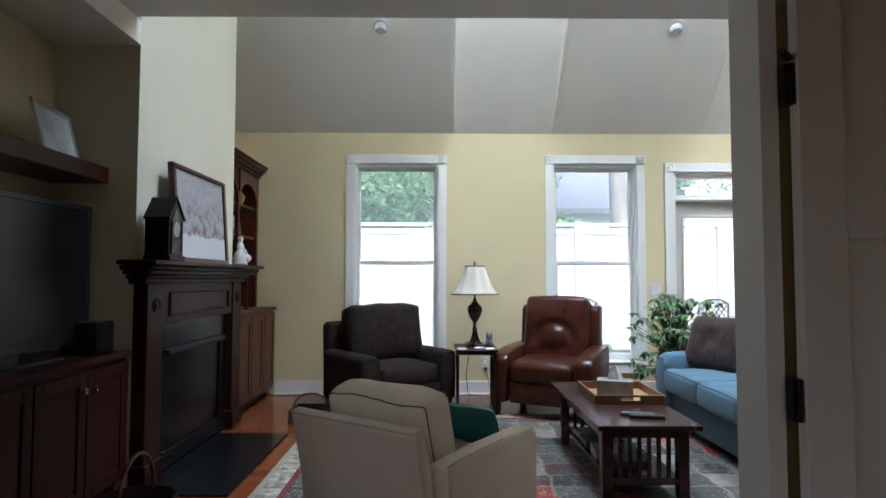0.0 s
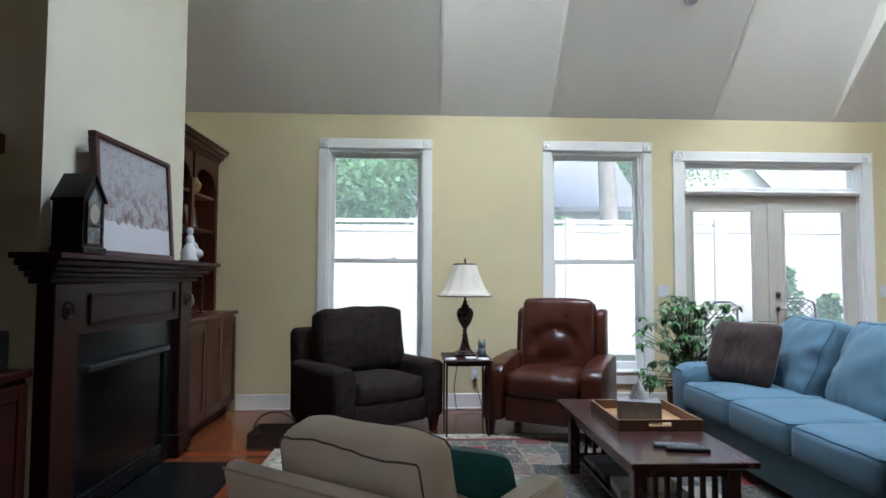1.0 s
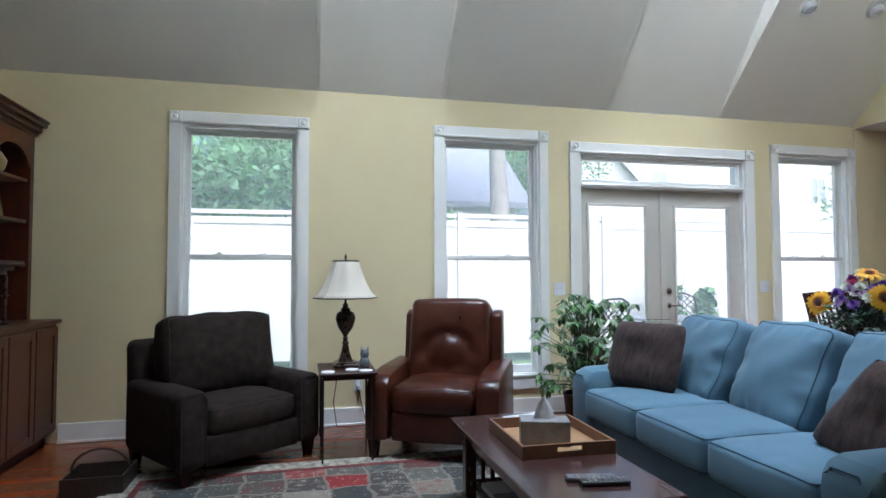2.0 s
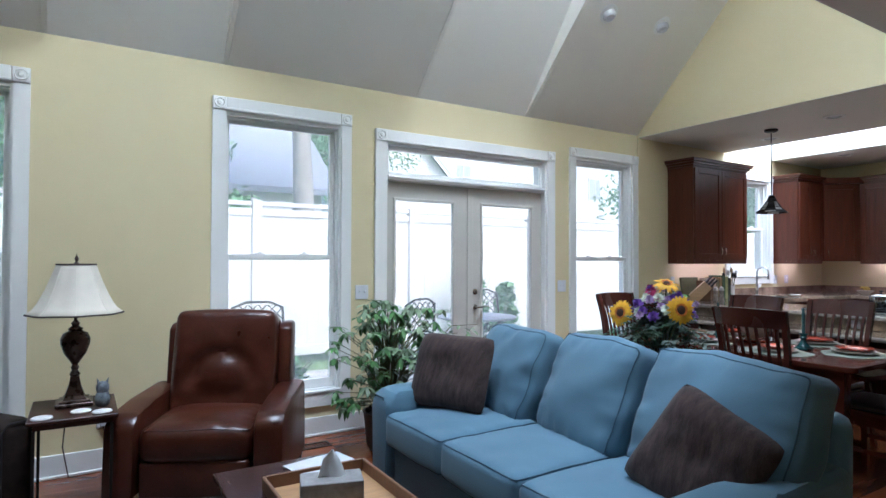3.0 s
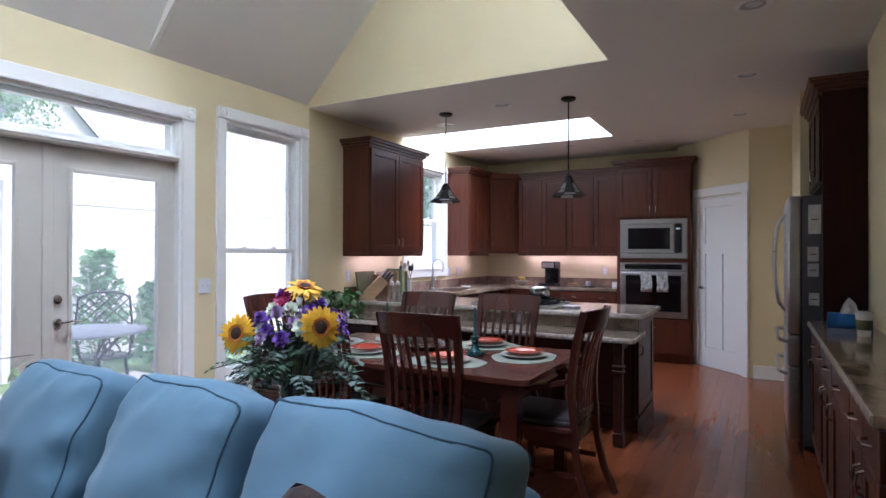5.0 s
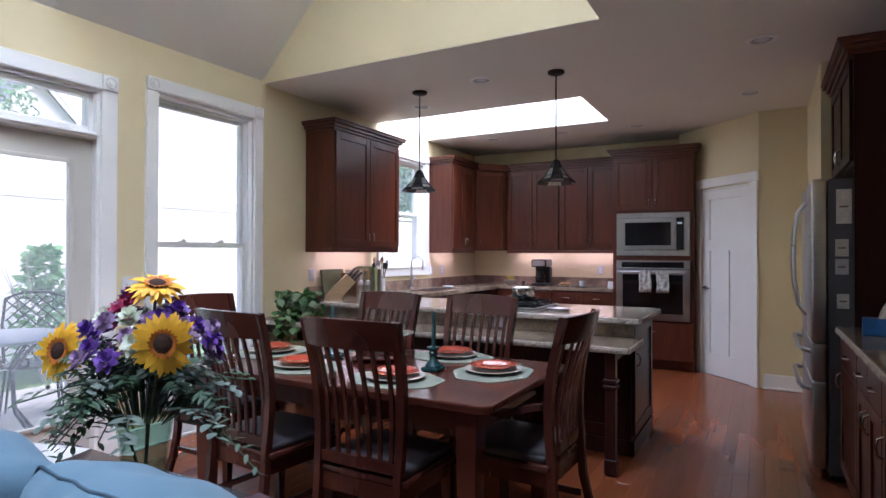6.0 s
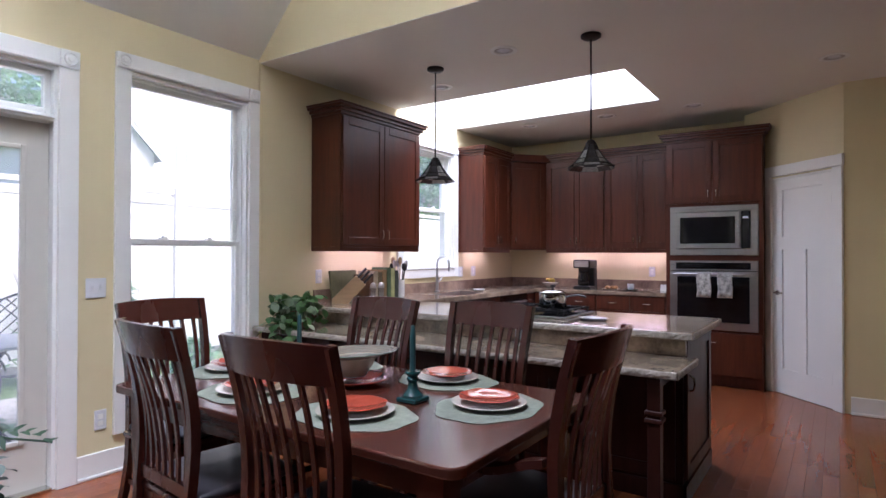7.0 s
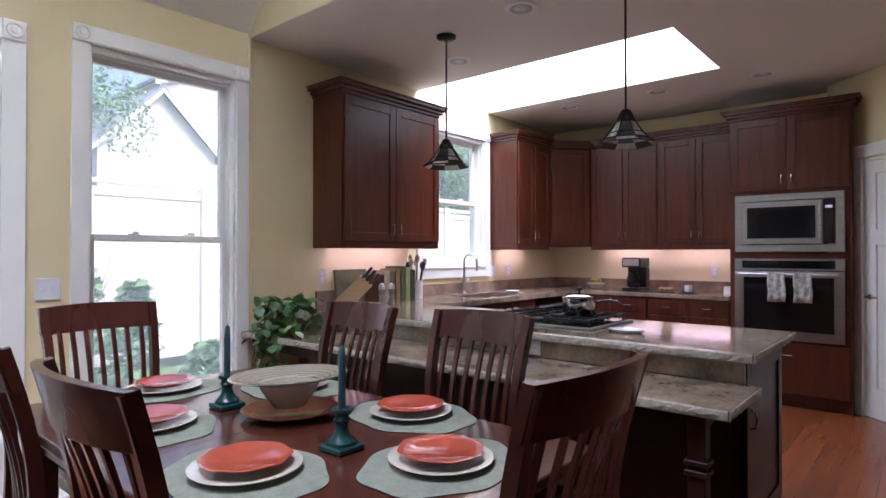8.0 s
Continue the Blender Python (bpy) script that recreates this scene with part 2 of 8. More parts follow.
structure("wall_east", box(10.55, 10.72, 3.0, 6.74, 0, 2.78), YELLOW, "pale yellow painted kitchen wall behind cabinets", "wall")
# chimney breast and vault end
structure("wall_chimney", box(-1.6, -0.94, 3.97, 5.54, 0, 6.2), PALE, "tall pale chimney breast above the mantel", "wall")
structure("wall_vault_west", box(-1.1, -0.943, 3.77, 3.97, 2.735, 6.2), YELLOW, "pale yellow end wall under the sloped ceiling", "wall")
structure("wall_west", box(-1.6, -1.43, 2.0, 3.97, 0, 2.74), YELLOW, "shaded yellow wall behind the television", "wall")
structure("wall_west_alcove", box(-1.6, -1.42, 5.54, 6.74, 0, 4.6), YELLOW, "yellow wall behind the bookcase", "wall")
structure("wall_vault_south", box(-0.94, 6.61, VY0 - 0.16, VY0, CEILZ + 0.004, 6.2), CEIL, "white upright wall at the high side of the sloped ceiling", "wall")
gable = extrude([(VY0, CEILZ + 0.004), (NY, CEILZ + 0.004), (NY, 2.78), (VY0, 2.78 + SLOPE * (NY - VY0) + 0.05)], VX1, VX1 + 0.16, axis="x")
structure("wall_gable", gable, YELLOW, "yellow triangular wall above the kitchen ceiling", "wall")
# south wall with the wide opening that the walk passes through
structure("wall_south", wall_with_holes("y", 2.05, 2.19, -1.6, 4.2, 0, CEILZ, [(-0.6, 1.643, 0, 2.45)]), YELLOW, "yellow wall with a wide cased opening", "wall")
structure("wall_counter", boxes((4.2, 6.97, 2.19, 2.36, 0, CEILZ), (6.97, 9.0, 1.98, 2.12, 0, CEILZ)), YELLOW, "yellow wall behind the refrigerator and side counter", "wall")
structure("wall_fridge_side", box(8.02, 9.63, 2.0, 2.69, 0, CEILZ), YELLOW, "yellow wall return beside the refrigerator", "wall")
structure("wall_pantry_side", box(9.47, 9.63, 2.69, 3.10, 0, CEILZ), YELLOW, "narrow yellow wall beside the pantry door", "wall")
# diagonal pantry wall with its doorway: built along local x, then turned
PD = Matrix.Translation((9.47, 3.10, 0)) @ Matrix.Rotation(math.atan2(3.72 - 3.10, 10.09 - 9.47), 4, "Z")
PLEN = math.hypot(0.62, 0.62)
bm = wall_with_holes("y", -0.12, 0.0, 0.0, PLEN + 0.3, 0, CEILZ, [(0.09, 0.80, 0, 2.04)])
bmesh.ops.transform(bm, matrix=PD, verts=bm.verts[:])
structure("wall_pantry", bm, YELLOW, "diagonal yellow wall with the white pantry door", "wall")
# hall behind the opening
# the opening is invented, to hold the fill light
structure("wall_hall_west", wall_with_holes("x", -1.6, -1.43, -3.0, 2.05, 0, CEILZ, [(0.70, 1.50, 0.88, 2.02)]), YELLOW, "plain hall wall", "wall")
structure("wall_hall_east", box(4.2, 4.36, -3.0, 2.05, 0, CEILZ), YELLOW, "plain hall wall", "wall")
# this opening is invented too and lets in sky light
structure("wall_hall_south", wall_with_holes("y", -3.1, -2.95, -1.6, 4.36, 0, CEILZ, [(2.4, 3.4, 0.8, 2.1)]), YELLOW, "plain hall wall", "wall")

# flat ceiling with the kitchen skylight opening
SKX0, SKX1, SKY0, SKY1 = 8.11, 9.18, 4.50, 6.74
cb = bmesh.new()
gx, gy = (-1.6, VX1 + 0.003, SKX0, SKX1, 10.75), (-3.0, VY0 - 0.003, SKY0, NY)
solid = {(i, j) for i in range(4) for j in range(3)} - {(0, 1), (0, 2), (2, 2)}
gv = {(i, j, k): cb.verts.new((x, y, CEILZ + 0.12 * k)) for i, x in enumerate(gx) for j, y in enumerate(gy) for k in (0, 1)}
for i, j in solid:
    cell = ((i, j), (i + 1, j), (i + 1, j + 1), (i, j + 1))
    cb.faces.new([gv[p + (0,)] for p in cell[::-1]])
    cb.faces.new([gv[p + (1,)] for p in cell])
    for a, b, nb in ((0, 1, (i, j - 1)), (1, 2, (i + 1, j)), (2, 3, (i, j + 1)), (3, 0, (i - 1, j))):
        if nb not in solid:
            cb.faces.new((gv[cell[a] + (0,)], gv[cell[b] + (0,)], gv[cell[b] + (1,)], gv[cell[a] + (1,)]))
bmesh.ops.delete(cb, geom=[v for v in cb.verts if not v.link_faces], context="VERTS")
structure("ceiling_flat", cb, CEIL, "flat white painted ceiling with recessed lights", "ceiling")
structure("ceiling_alcove", box(-1.43, -0.94, 2.19, 3.97, 2.59, 2.735), CEIL, "low white ceiling over the television alcove", "ceiling")


def slope_z(y, base=2.765, k=SLOPE):
    return base + k * (NY - y)


# sloped ceiling: strips between two flared skylight wells
WELLS = [(0.94, 2.05), (3.60, 4.85)]
WELL_K, SLAB = 1.40, 0.14
cb = bmesh.new()


def slab(bm, x0, x1, y0, y1, k, t=SLAB, base=2.765):
    lo = [(x0, y0), (x1, y0), (x1, y1), (x0, y1)]
    a = [bm.verts.new((x, y, base + k * (NY - y))) for x, y in lo]
    b = [bm.verts.new((x, y, base + k * (NY - y) + t)) for x, y in lo]
    bm.faces.new(a)
    bm.faces.new(b[::-1])
    for i in range(4):
        j = (i + 1) % 4
        bm.faces.new((a[i], b[i], b[j], a[j]))


xs = [-1.5, WELLS[0][0], WELLS[0][1], WELLS[1][0], WELLS[1][1], VX1 + 0.1]
for i in (0, 2, 4):
    slab(cb, xs[i], xs[i + 1], VY0 - 0.1, NY + 0.05, SLOPE)
structure("ceiling_slope", cb, CEIL, "steep white sloped ceiling over the living room", "ceiling")
WTOP = 5.15
for n, (a, b) in enumerate(WELLS):
    cb = bmesh.new()
    slab(cb, a, b, WTOP, NY + 0.05, WELL_K)
    for x in (a, b):
        s = 0.003 if x == a else -0.033
        v = [(NY, 2.765), (VY0, slope_z(VY0)), (VY0, 2.765 + WELL_K * (NY - VY0)), (WTOP, 2.765 + WELL_K * (NY - WTOP))]
        lo, hi = [cb.verts.new((x + s, y, z)) for y, z in v], [cb.verts.new((x + s + 0.03, y, z)) for y, z in v]
        cb.faces.new(lo)
        cb.faces.new(hi[::-1])
        for i in range(4):
            j = (i + 1) % 4
            cb.faces.new((lo[i], hi[i], hi[j], lo[j]))
    structure(f"ceiling_well_{n + 1}", cb, CEIL, "white flared skylight well cut into the slope", "ceiling")
# kitchen skylight well
KZ = 3.75
structure("ceiling_well_kitchen", boxes((SKX0 - 0.05, SKX0, SKY0, SKY1, CEILZ + 0.12, KZ), (SKX1, SKX1 + 0.05, SKY0, SKY1, CEILZ + 0.12, KZ),
          (SKX0 - 0.05, SKX1 + 0.05, SKY0 - 0.05, SKY0, CEILZ + 0.12, KZ), (SKX0 - 0.05, SKX1 + 0.05, SKY1, SKY1 + 0.05, 2.78, KZ)), CEIL, "deep white skylight well above the sink", "ceiling")
skylight = thing("window_skylight", "long bright skylight glazing over the kitchen", "skylight", kind="structure")
part("pane", box(SKX0, SKX1, SKY0, SKY1, KZ - 0.04, KZ - 0.03), SKYGLASS, skylight).visible_shadow = False


# ---- windows and doors of the north wall ----
def rosette_block(parent, x, z, s=0.1):
    p = part("corner_block", box(x - s / 2, x + s / 2, NY - 0.034, NY - 0.001, z - s / 2, z + s / 2, 0.004), WHITE, parent)
    part("rosette", lathe([(0.0, 0.010), (0.012, 0.010), (0.018, 0.003), (0.028, 0.002), (0.033, 0.009), (0.038, 0.0)], 16, Matrix.Translation((x, NY - 0.034, z)) @ Matrix.Rotation(radians(90), 4, "X")), WHITE, p, smooth=True)


def sash_window(name, x0, x1, z0, z1, c0, c1, ct, cb_, label):
    """Double-hung window: casing with corner blocks, jamb liner, two sashes with panes."""
    w = thing(name, label, "window", kind="structure")
    part("casing", boxes((c0, x0, NY - 0.024, NY - 0.001, cb_, ct - 0.1), (x1, c1, NY - 0.024, NY - 0.001, cb_, ct - 0.1)), WHITE, w)
    part("casing_head", boxes((c0 + 0.093, c1 - 0.093, NY - 0.024, NY - 0.001, ct - 0.1, ct), (c0 + 0.093, c1 - 0.093, NY - 0.030, NY - 0.022, ct - 0.094, ct - 0.076), bevel=0.003), WHITE, w)
    part("casing_sill", boxes((x0, x1, NY - 0.024, NY - 0.001, cb_, z0), (x0, x1, NY - 0.034, NY + 0.02, z0, z0 + 0.02), bevel=0.004), WHITE, w)
    rosette_block(w, c0 + 0.046, ct - 0.05, 0.092)
    rosette_block(w, c1 - 0.046, ct - 0.05, 0.092)
    y0, y1 = NY + 0.001, NY + NT
    part("jamb", boxes((x0, x0 + 0.016, y0, y1, z0 + 0.02, z1), (x1 - 0.016, x1, y0, y1, z0 + 0.02, z1), (x0 + 0.016, x1 - 0.016, y0, y1, z1 - 0.025, z1), (x0 + 0.016, x1 - 0.016, y0 + 0.02, y1, z0, z0 + 0.025),
                         (x0 + 0.016, x0 + 0.024, y0 + 0.045, y0 + 0.058, z0 + 0.03, z1 - 0.025), (x1 - 0.024, x1 - 0.016, y0 + 0.045, y0 + 0.058, z0 + 0.03, z1 - 0.025), (x0 + 0.024, x1 - 0.024, y0 + 0.045, y0 + 0.058, z1 - 0.040, z1 - 0.025)), WHITE, w)
    a, b, mid = x0 + 0.018, x1 - 0.018, (z0 + z1) / 2
    for nm, s0, s1, yy in (("lower_sash", z0 + 0.026, mid + 0.02, NY + 0.062), ("upper_sash", mid - 0.02, z1 - 0.026, NY + 0.102)):
        st = 0.036
        s = part(nm, boxes((a, a + st, yy, yy + 0.036, s0, s1), (b - st, b, yy, yy + 0.036, s0, s1), (a + st, b - st, yy, yy + 0.036, s0, s0 + (0.07 if nm[0] == "l" else 0.035)), (a + st, b - st, yy, yy + 0.036, s1 - 0.035, s1), bevel=0.003), WHITE, w)
        part("pane", box(a + st, b - st, yy + 0.014, yy + 0.02, s0 + 0.03, s1 - 0.03), GLASS, s).visible_shadow = False
    for f in (0.3, 0.7):
        x = a + (b - a) * f
        part("sash_lock", boxes((x - 0.028, x + 0.028, NY + 0.062, NY + 0.092, mid + 0.021, mid + 0.030), (x - 0.008, x + 0.02, NY + 0.057, NY + 0.083, mid + 0.030, mid + 0.042), bevel=0.003), WHITE, w)
    return w


# unseen window, added round the hall fill light
hw = thing("window_hall", "unseen white window added in the hall", "window", kind="structure")
part("casing", boxes((-1.429, -1.41, 0.60, 0.70, 0.78, 2.12), (-1.429, -1.41, 1.50, 1.60, 0.78, 2.12), (-1.429, -1.41, 0.70, 1.50, 2.02, 2.12), (-1.429, -1.41, 0.70, 1.50, 0.78, 0.88)), WHITE, hw)
part("pane", box(-1.47, -1.464, 0.70, 1.50, 0.88, 2.02), GLASS, hw).visible_shadow = False
sash_window("window_1", -0.085, 0.808, 0.33, 2.43, -0.17, 0.893, 2.53, 0.225, "tall white double-hung window with leafy view")
sash_window("window_2", 2.030, 2.918, 0.33, 2.43, 1.945, 3.003, 2.53, 0.225, "tall white double-hung window behind the recliner")
sash_window("window_3", 5.485, 6.355, 0.33, 2.43, 5.40, 6.44, 2.53, 0.225, "tall white double-hung window by the dining table")
sash_window("window_4", 8.185, 9.105, 1.15, 2.43, 8.10, 9.19, 2.53, 1.06, "bright white window above the kitchen sink")


def lever_handle(parent, x, z, y=NY, s=1):
    h = part("door_handle", lathe([(0.0, 0.014), (0.020, 0.014), (0.026, 0.008), (0.027, 0.0)], 16, Matrix.Translation((x, y, z)) @ Matrix.Rotation(radians(90), 4, "X")), NICKEL, parent, "satin nickel lever handle", True)
    part("lever", tube([(x, y - 0.01, z), (x, y - 0.05, z), (x + s * 0.02, y - 0.055, z), (x + s * 0.07, y - 0.052, z + 0.006), (x + s * 0.12, y - 0.05, z)], 0.009, 8, 0.006), NICKEL, h, smooth=True)
    return h


fd = thing("door_french", "off-white glazed french doors with a transom", "door", kind="structure")
part("casing", boxes((3.215, 3.315, NY - 0.024, NY - 0.001, 0.0, 2.35), (5.095, 5.195, NY - 0.024, NY - 0.001, 0.0, 2.35)), WHITE, fd)
part("casing_head", boxes((3.315, 5.095, NY - 0.024, NY - 0.001, 2.35, 2.45), (3.315, 5.095, NY - 0.032, NY - 0.022, 2.352, 2.37), bevel=0.003), WHITE, fd)
rosette_block(fd, 3.265, 2.40)
rosette_block(fd, 5.145, 2.40)
part("jamb", boxes((3.315, 3.335, NY + 0.001, NY + NT, 0, 2.35), (5.075, 5.095, NY + 0.001, NY + NT, 0, 2.35), (3.335, 5.075, NY + 0.001, NY + NT, 2.33, 2.35)), WHITE, fd)
part("transom_bar", boxes((3.335, 5.075, NY - 0.012, NY + 0.12, 2.035, 2.075), (3.335, 5.075, NY - 0.022, NY - 0.01, 2.05, 2.066), bevel=0.004), WHITE, fd)
tb = part("transom_frame", boxes((3.335, 3.365, NY + 0.04, NY + 0.09, 2.075, 2.33), (5.045, 5.075, NY + 0.04, NY + 0.09, 2.075, 2.33), (3.365, 5.045, NY + 0.04, NY + 0.09, 2.075, 2.115), (3.365, 5.045, NY + 0.04, NY + 0.09, 2.295, 2.33), bevel=0.004), WHITE, fd)
part("pane", box(3.365, 5.045, NY + 0.06, NY + 0.066, 2.11, 2.30), GLASS, tb).visible_shadow = False
for a, b, g0, g1 in ((3.338, 4.196, 3.425, 4.03), (4.204, 5.072, 4.335, 4.945)):
    y0, y1 = NY + 0.05, NY + 0.095
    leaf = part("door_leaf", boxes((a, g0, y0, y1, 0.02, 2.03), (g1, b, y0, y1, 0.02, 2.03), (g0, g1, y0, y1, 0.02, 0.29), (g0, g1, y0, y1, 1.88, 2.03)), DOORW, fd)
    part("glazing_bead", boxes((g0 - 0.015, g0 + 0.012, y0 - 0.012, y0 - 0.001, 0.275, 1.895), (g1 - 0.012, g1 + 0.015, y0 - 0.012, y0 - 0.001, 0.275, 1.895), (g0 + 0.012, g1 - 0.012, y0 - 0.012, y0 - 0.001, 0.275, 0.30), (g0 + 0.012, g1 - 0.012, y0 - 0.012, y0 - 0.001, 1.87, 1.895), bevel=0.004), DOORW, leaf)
    part("pane", box(g0 - 0.005, g1 + 0.005, y0 + 0.015, y0 + 0.021, 0.285, 1.885), GLASS, leaf).visible_shadow = False
    if a > 4:
        lever_handle(leaf, 4.262, 0.93, y0)
        part("deadbolt", lathe([(0.0, 0.02), (0.012, 0.02), (0.014, 0.012), (0.026, 0.01), (0.030, 0.0)], 16, Matrix.Translation((4.262, y0, 1.07)) @ Matrix.Rotation(radians(90), 4, "X")), NICKEL, leaf, "satin nickel deadbolt", True)
part("astragal", box(4.17, 4.235, NY + 0.038, NY + 0.049, 0.02, 2.03, 0.004), DOORW, fd)
part("threshold", box(3.335, 5.075, NY - 0.02, NY + NT, 0.0, 0.02, 0.004), NICKEL, fd)


def baseboard(name, x0, x1, y0, y1, along):
    bm = bmesh.new()
    if along == "x":
        add_box(bm, x0, x1, y0, y1, 0, 0.145, 0.004)
        add_box(bm, x0, x1, y0 - 0.014, y0 - 0.001, 0, 0.022, 0.005)
    else:
        add_box(bm, x0, x1, y0, y1, 0, 0.145, 0.004)
        add_box(bm, x0 - 0.014, x0 - 0.001, y0, y1, 0, 0.022, 0.005)
    return structure(name, bm, WHITE, "white painted baseboard with shoe moulding", "baseboard")


for i, (a, b) in enumerate(((-0.90, 3.213), (5.197, 6.85))):
    baseboard(f"baseboard_{i + 1}", a, b, NY - 0.018, NY - 0.001, "x")
baseboard("baseboard_3", 9.452, 9.469, 2.69, 3.06, "y")
structure("trim_corner", box(6.445, 6.475, NY - 0.02, NY - 0.001, 0.15, CEILZ, 0.006), YELLOW, "yellow corner bead strip on the window wall", "trim")

# ---- outside ----
GRASS = material("grass", (0.10, 0.16, 0.05), 0.9, vary=0.4, scale=3, bump=0.5)
PATIO = material("patio_paving", (0.38, 0.36, 0.33), 0.85, vary=0.2, scale=4, bump=0.2)
structure("ground", box(-70, 80, 6.95, 120, -0.4, -0.12), GRASS, "lawn and garden soil outside the house", "ground")
structure("pavement_patio", box(2.2, 6.6, 6.96, 9.6, -0.119, -0.06), PATIO, "pale concrete patio outside the french doors", "patio")
FENCEW = material("white_vinyl_fence", (0.74, 0.72, 0.68), 0.5, vary=0.04, scale=3, bump=0.05, rand=0.03)
fence = thing("fence", "tall white vinyl privacy fence behind the patio", "fence", kind="structure")
for i in range(12):
    x = -9 + i * 2.44
    part("post", box(x - 0.065, x + 0.065, 10.44, 10.57, -0.15, 2.165, 0.006), FENCEW, fence)
    part("post_cap", lathe([(0.10, 2.166), (0.10, 2.176), (0.0, 2.19)], 4, Matrix.Translation((x, 10.505, 0)) @ Matrix.Rotation(radians(45), 4, "Z")), FENCEW, fence)
    for z0, z1 in ((0.0, 0.14), (1.96, 2.06), (2.10, 2.16)):
        part("rail", box(x + 0.066, x + 2.374, 10.475, 10.535, z0, z1, 0.006), FENCEW, fence)
    for k in range(14):
        u = x + 0.066 + k * 0.1648
        part("board", box(u + 0.0003, u + 0.1645, 10.49, 10.52, 0.14, 1.96, 0.003), FENCEW, fence)

BARK = material("tree_bark", (0.36, 0.33, 0.29), 0.9, vary=0.4, scale=9, bump=0.8, grain=(1, 1, 0.3))
TLEAF = material("tree_leaves", (0.13, 0.28, 0.10), 0.5, vary=0.45, scale=1.5)


def tree(x, y, h, r, seed, label="leafy green tree beyond the fence", leaves=17000, trunk=0.16, low=0.45):
    rn = random.Random(seed)
    t = thing("tree", label, "tree", pose(x, y, -0.13), "garden trees")
    bm = bmesh.new()
    top = h * 0.62
    add_tube(bm, [(0, 0, 0), (0.05, 0.02, top * 0.4), (-0.04, 0.05, top * 0.75), (0.02, 0, top)], trunk, 10, trunk * 0.4)
    knots = []
    for i in range(11):
        a, z = i * 2.4 + rn.uniform(-0.4, 0.4), top * rn.uniform(low, 1.0)
        l = r * rn.uniform(0.55, 0.95)
        p = [Vector((0, 0, z)), Vector((l * 0.5 * math.cos(a), l * 0.5 * math.sin(a), z + l * 0.35)), Vector((l * math.cos(a), l * math.sin(a), z + l * rn.uniform(0.3, 0.9)))]
        add_tube(bm, p, trunk * 0.35, 6, trunk * 0.08)
        knots += [p[1], p[2], (p[1] + p[2]) / 2]
    knots.append(Vector((0, 0, h * 0.92)))
    part("trunk", bm, BARK, t, smooth=True)
    clumps = [(k + Vector((rn.gauss(0, 0.25), rn.gauss(0, 0.25), rn.gauss(0, 0.2))) * r * 0.5, r * rn.uniform(0.22, 0.42)) for k in knots for _ in range(2)]
    vs, fs = [], []
    for _ in range(leaves):
        c, cr = rn.choice(clumps)
        d = Vector((rn.gauss(0, 1), rn.gauss(0, 1), rn.gauss(0, 0.8))).normalized() * cr * rn.uniform(0.5, 1.05)
        p, q = c + d, Vector((rn.gauss(0, 1), rn.gauss(0, 1), rn.gauss(0, 1))).normalized()
        s = q.cross(Vector((rn.gauss(0, 1), rn.gauss(0, 1), rn.gauss(0, 1)))).normalized()
        l, w = rn.uniform(0.06, 0.11), rn.uniform(0.03, 0.055)
        n = len(vs)
        vs += [p - q * l, p + s * w, p + q * l, p - s * w]
        fs.append((n, n + 1, n + 2, n + 3))
    me = bpy.data.meshes.new("crown")
    me.from_pydata([tuple(v) for v in vs], [], fs)
    me.materials.append(TLEAF)
    ob = new("crown", me)
    ob.parent = t
    return t


tree(-1.2, 13.6, 5.6, 2.3, 3)
tree(-4.2, 14.6, 7.5, 3.0, 4)
tree(4.65, 13.0, 10.5, 2.6, 5, "tall pale-barked tree behind the fence", 9000, 0.24, 0.85)
tree(8.6, 24.5, 9.5, 3.6, 6)
tree(20.5, 15.5, 7.0, 2.8, 8)
tree(3.0, 13.2, 3.7, 0.8, 9, "small green tree just behind the fence", 4000, 0.06)

# neighbouring houses
SIDING = material("pale_siding", (0.72, 0.71, 0.70), 0.7, vary=0.05, scale=2)
ROOFM = material("grey_shingle_roof", (0.27, 0.28, 0.32), 0.9, vary=0.3, scale=8, bump=0.5)

# far panes: the outdoor glare is put into a pale base colour
FARPANE = material("glare_pale_pane", (0.42, 0.45, 0.48), 0.15, vary=0.2)


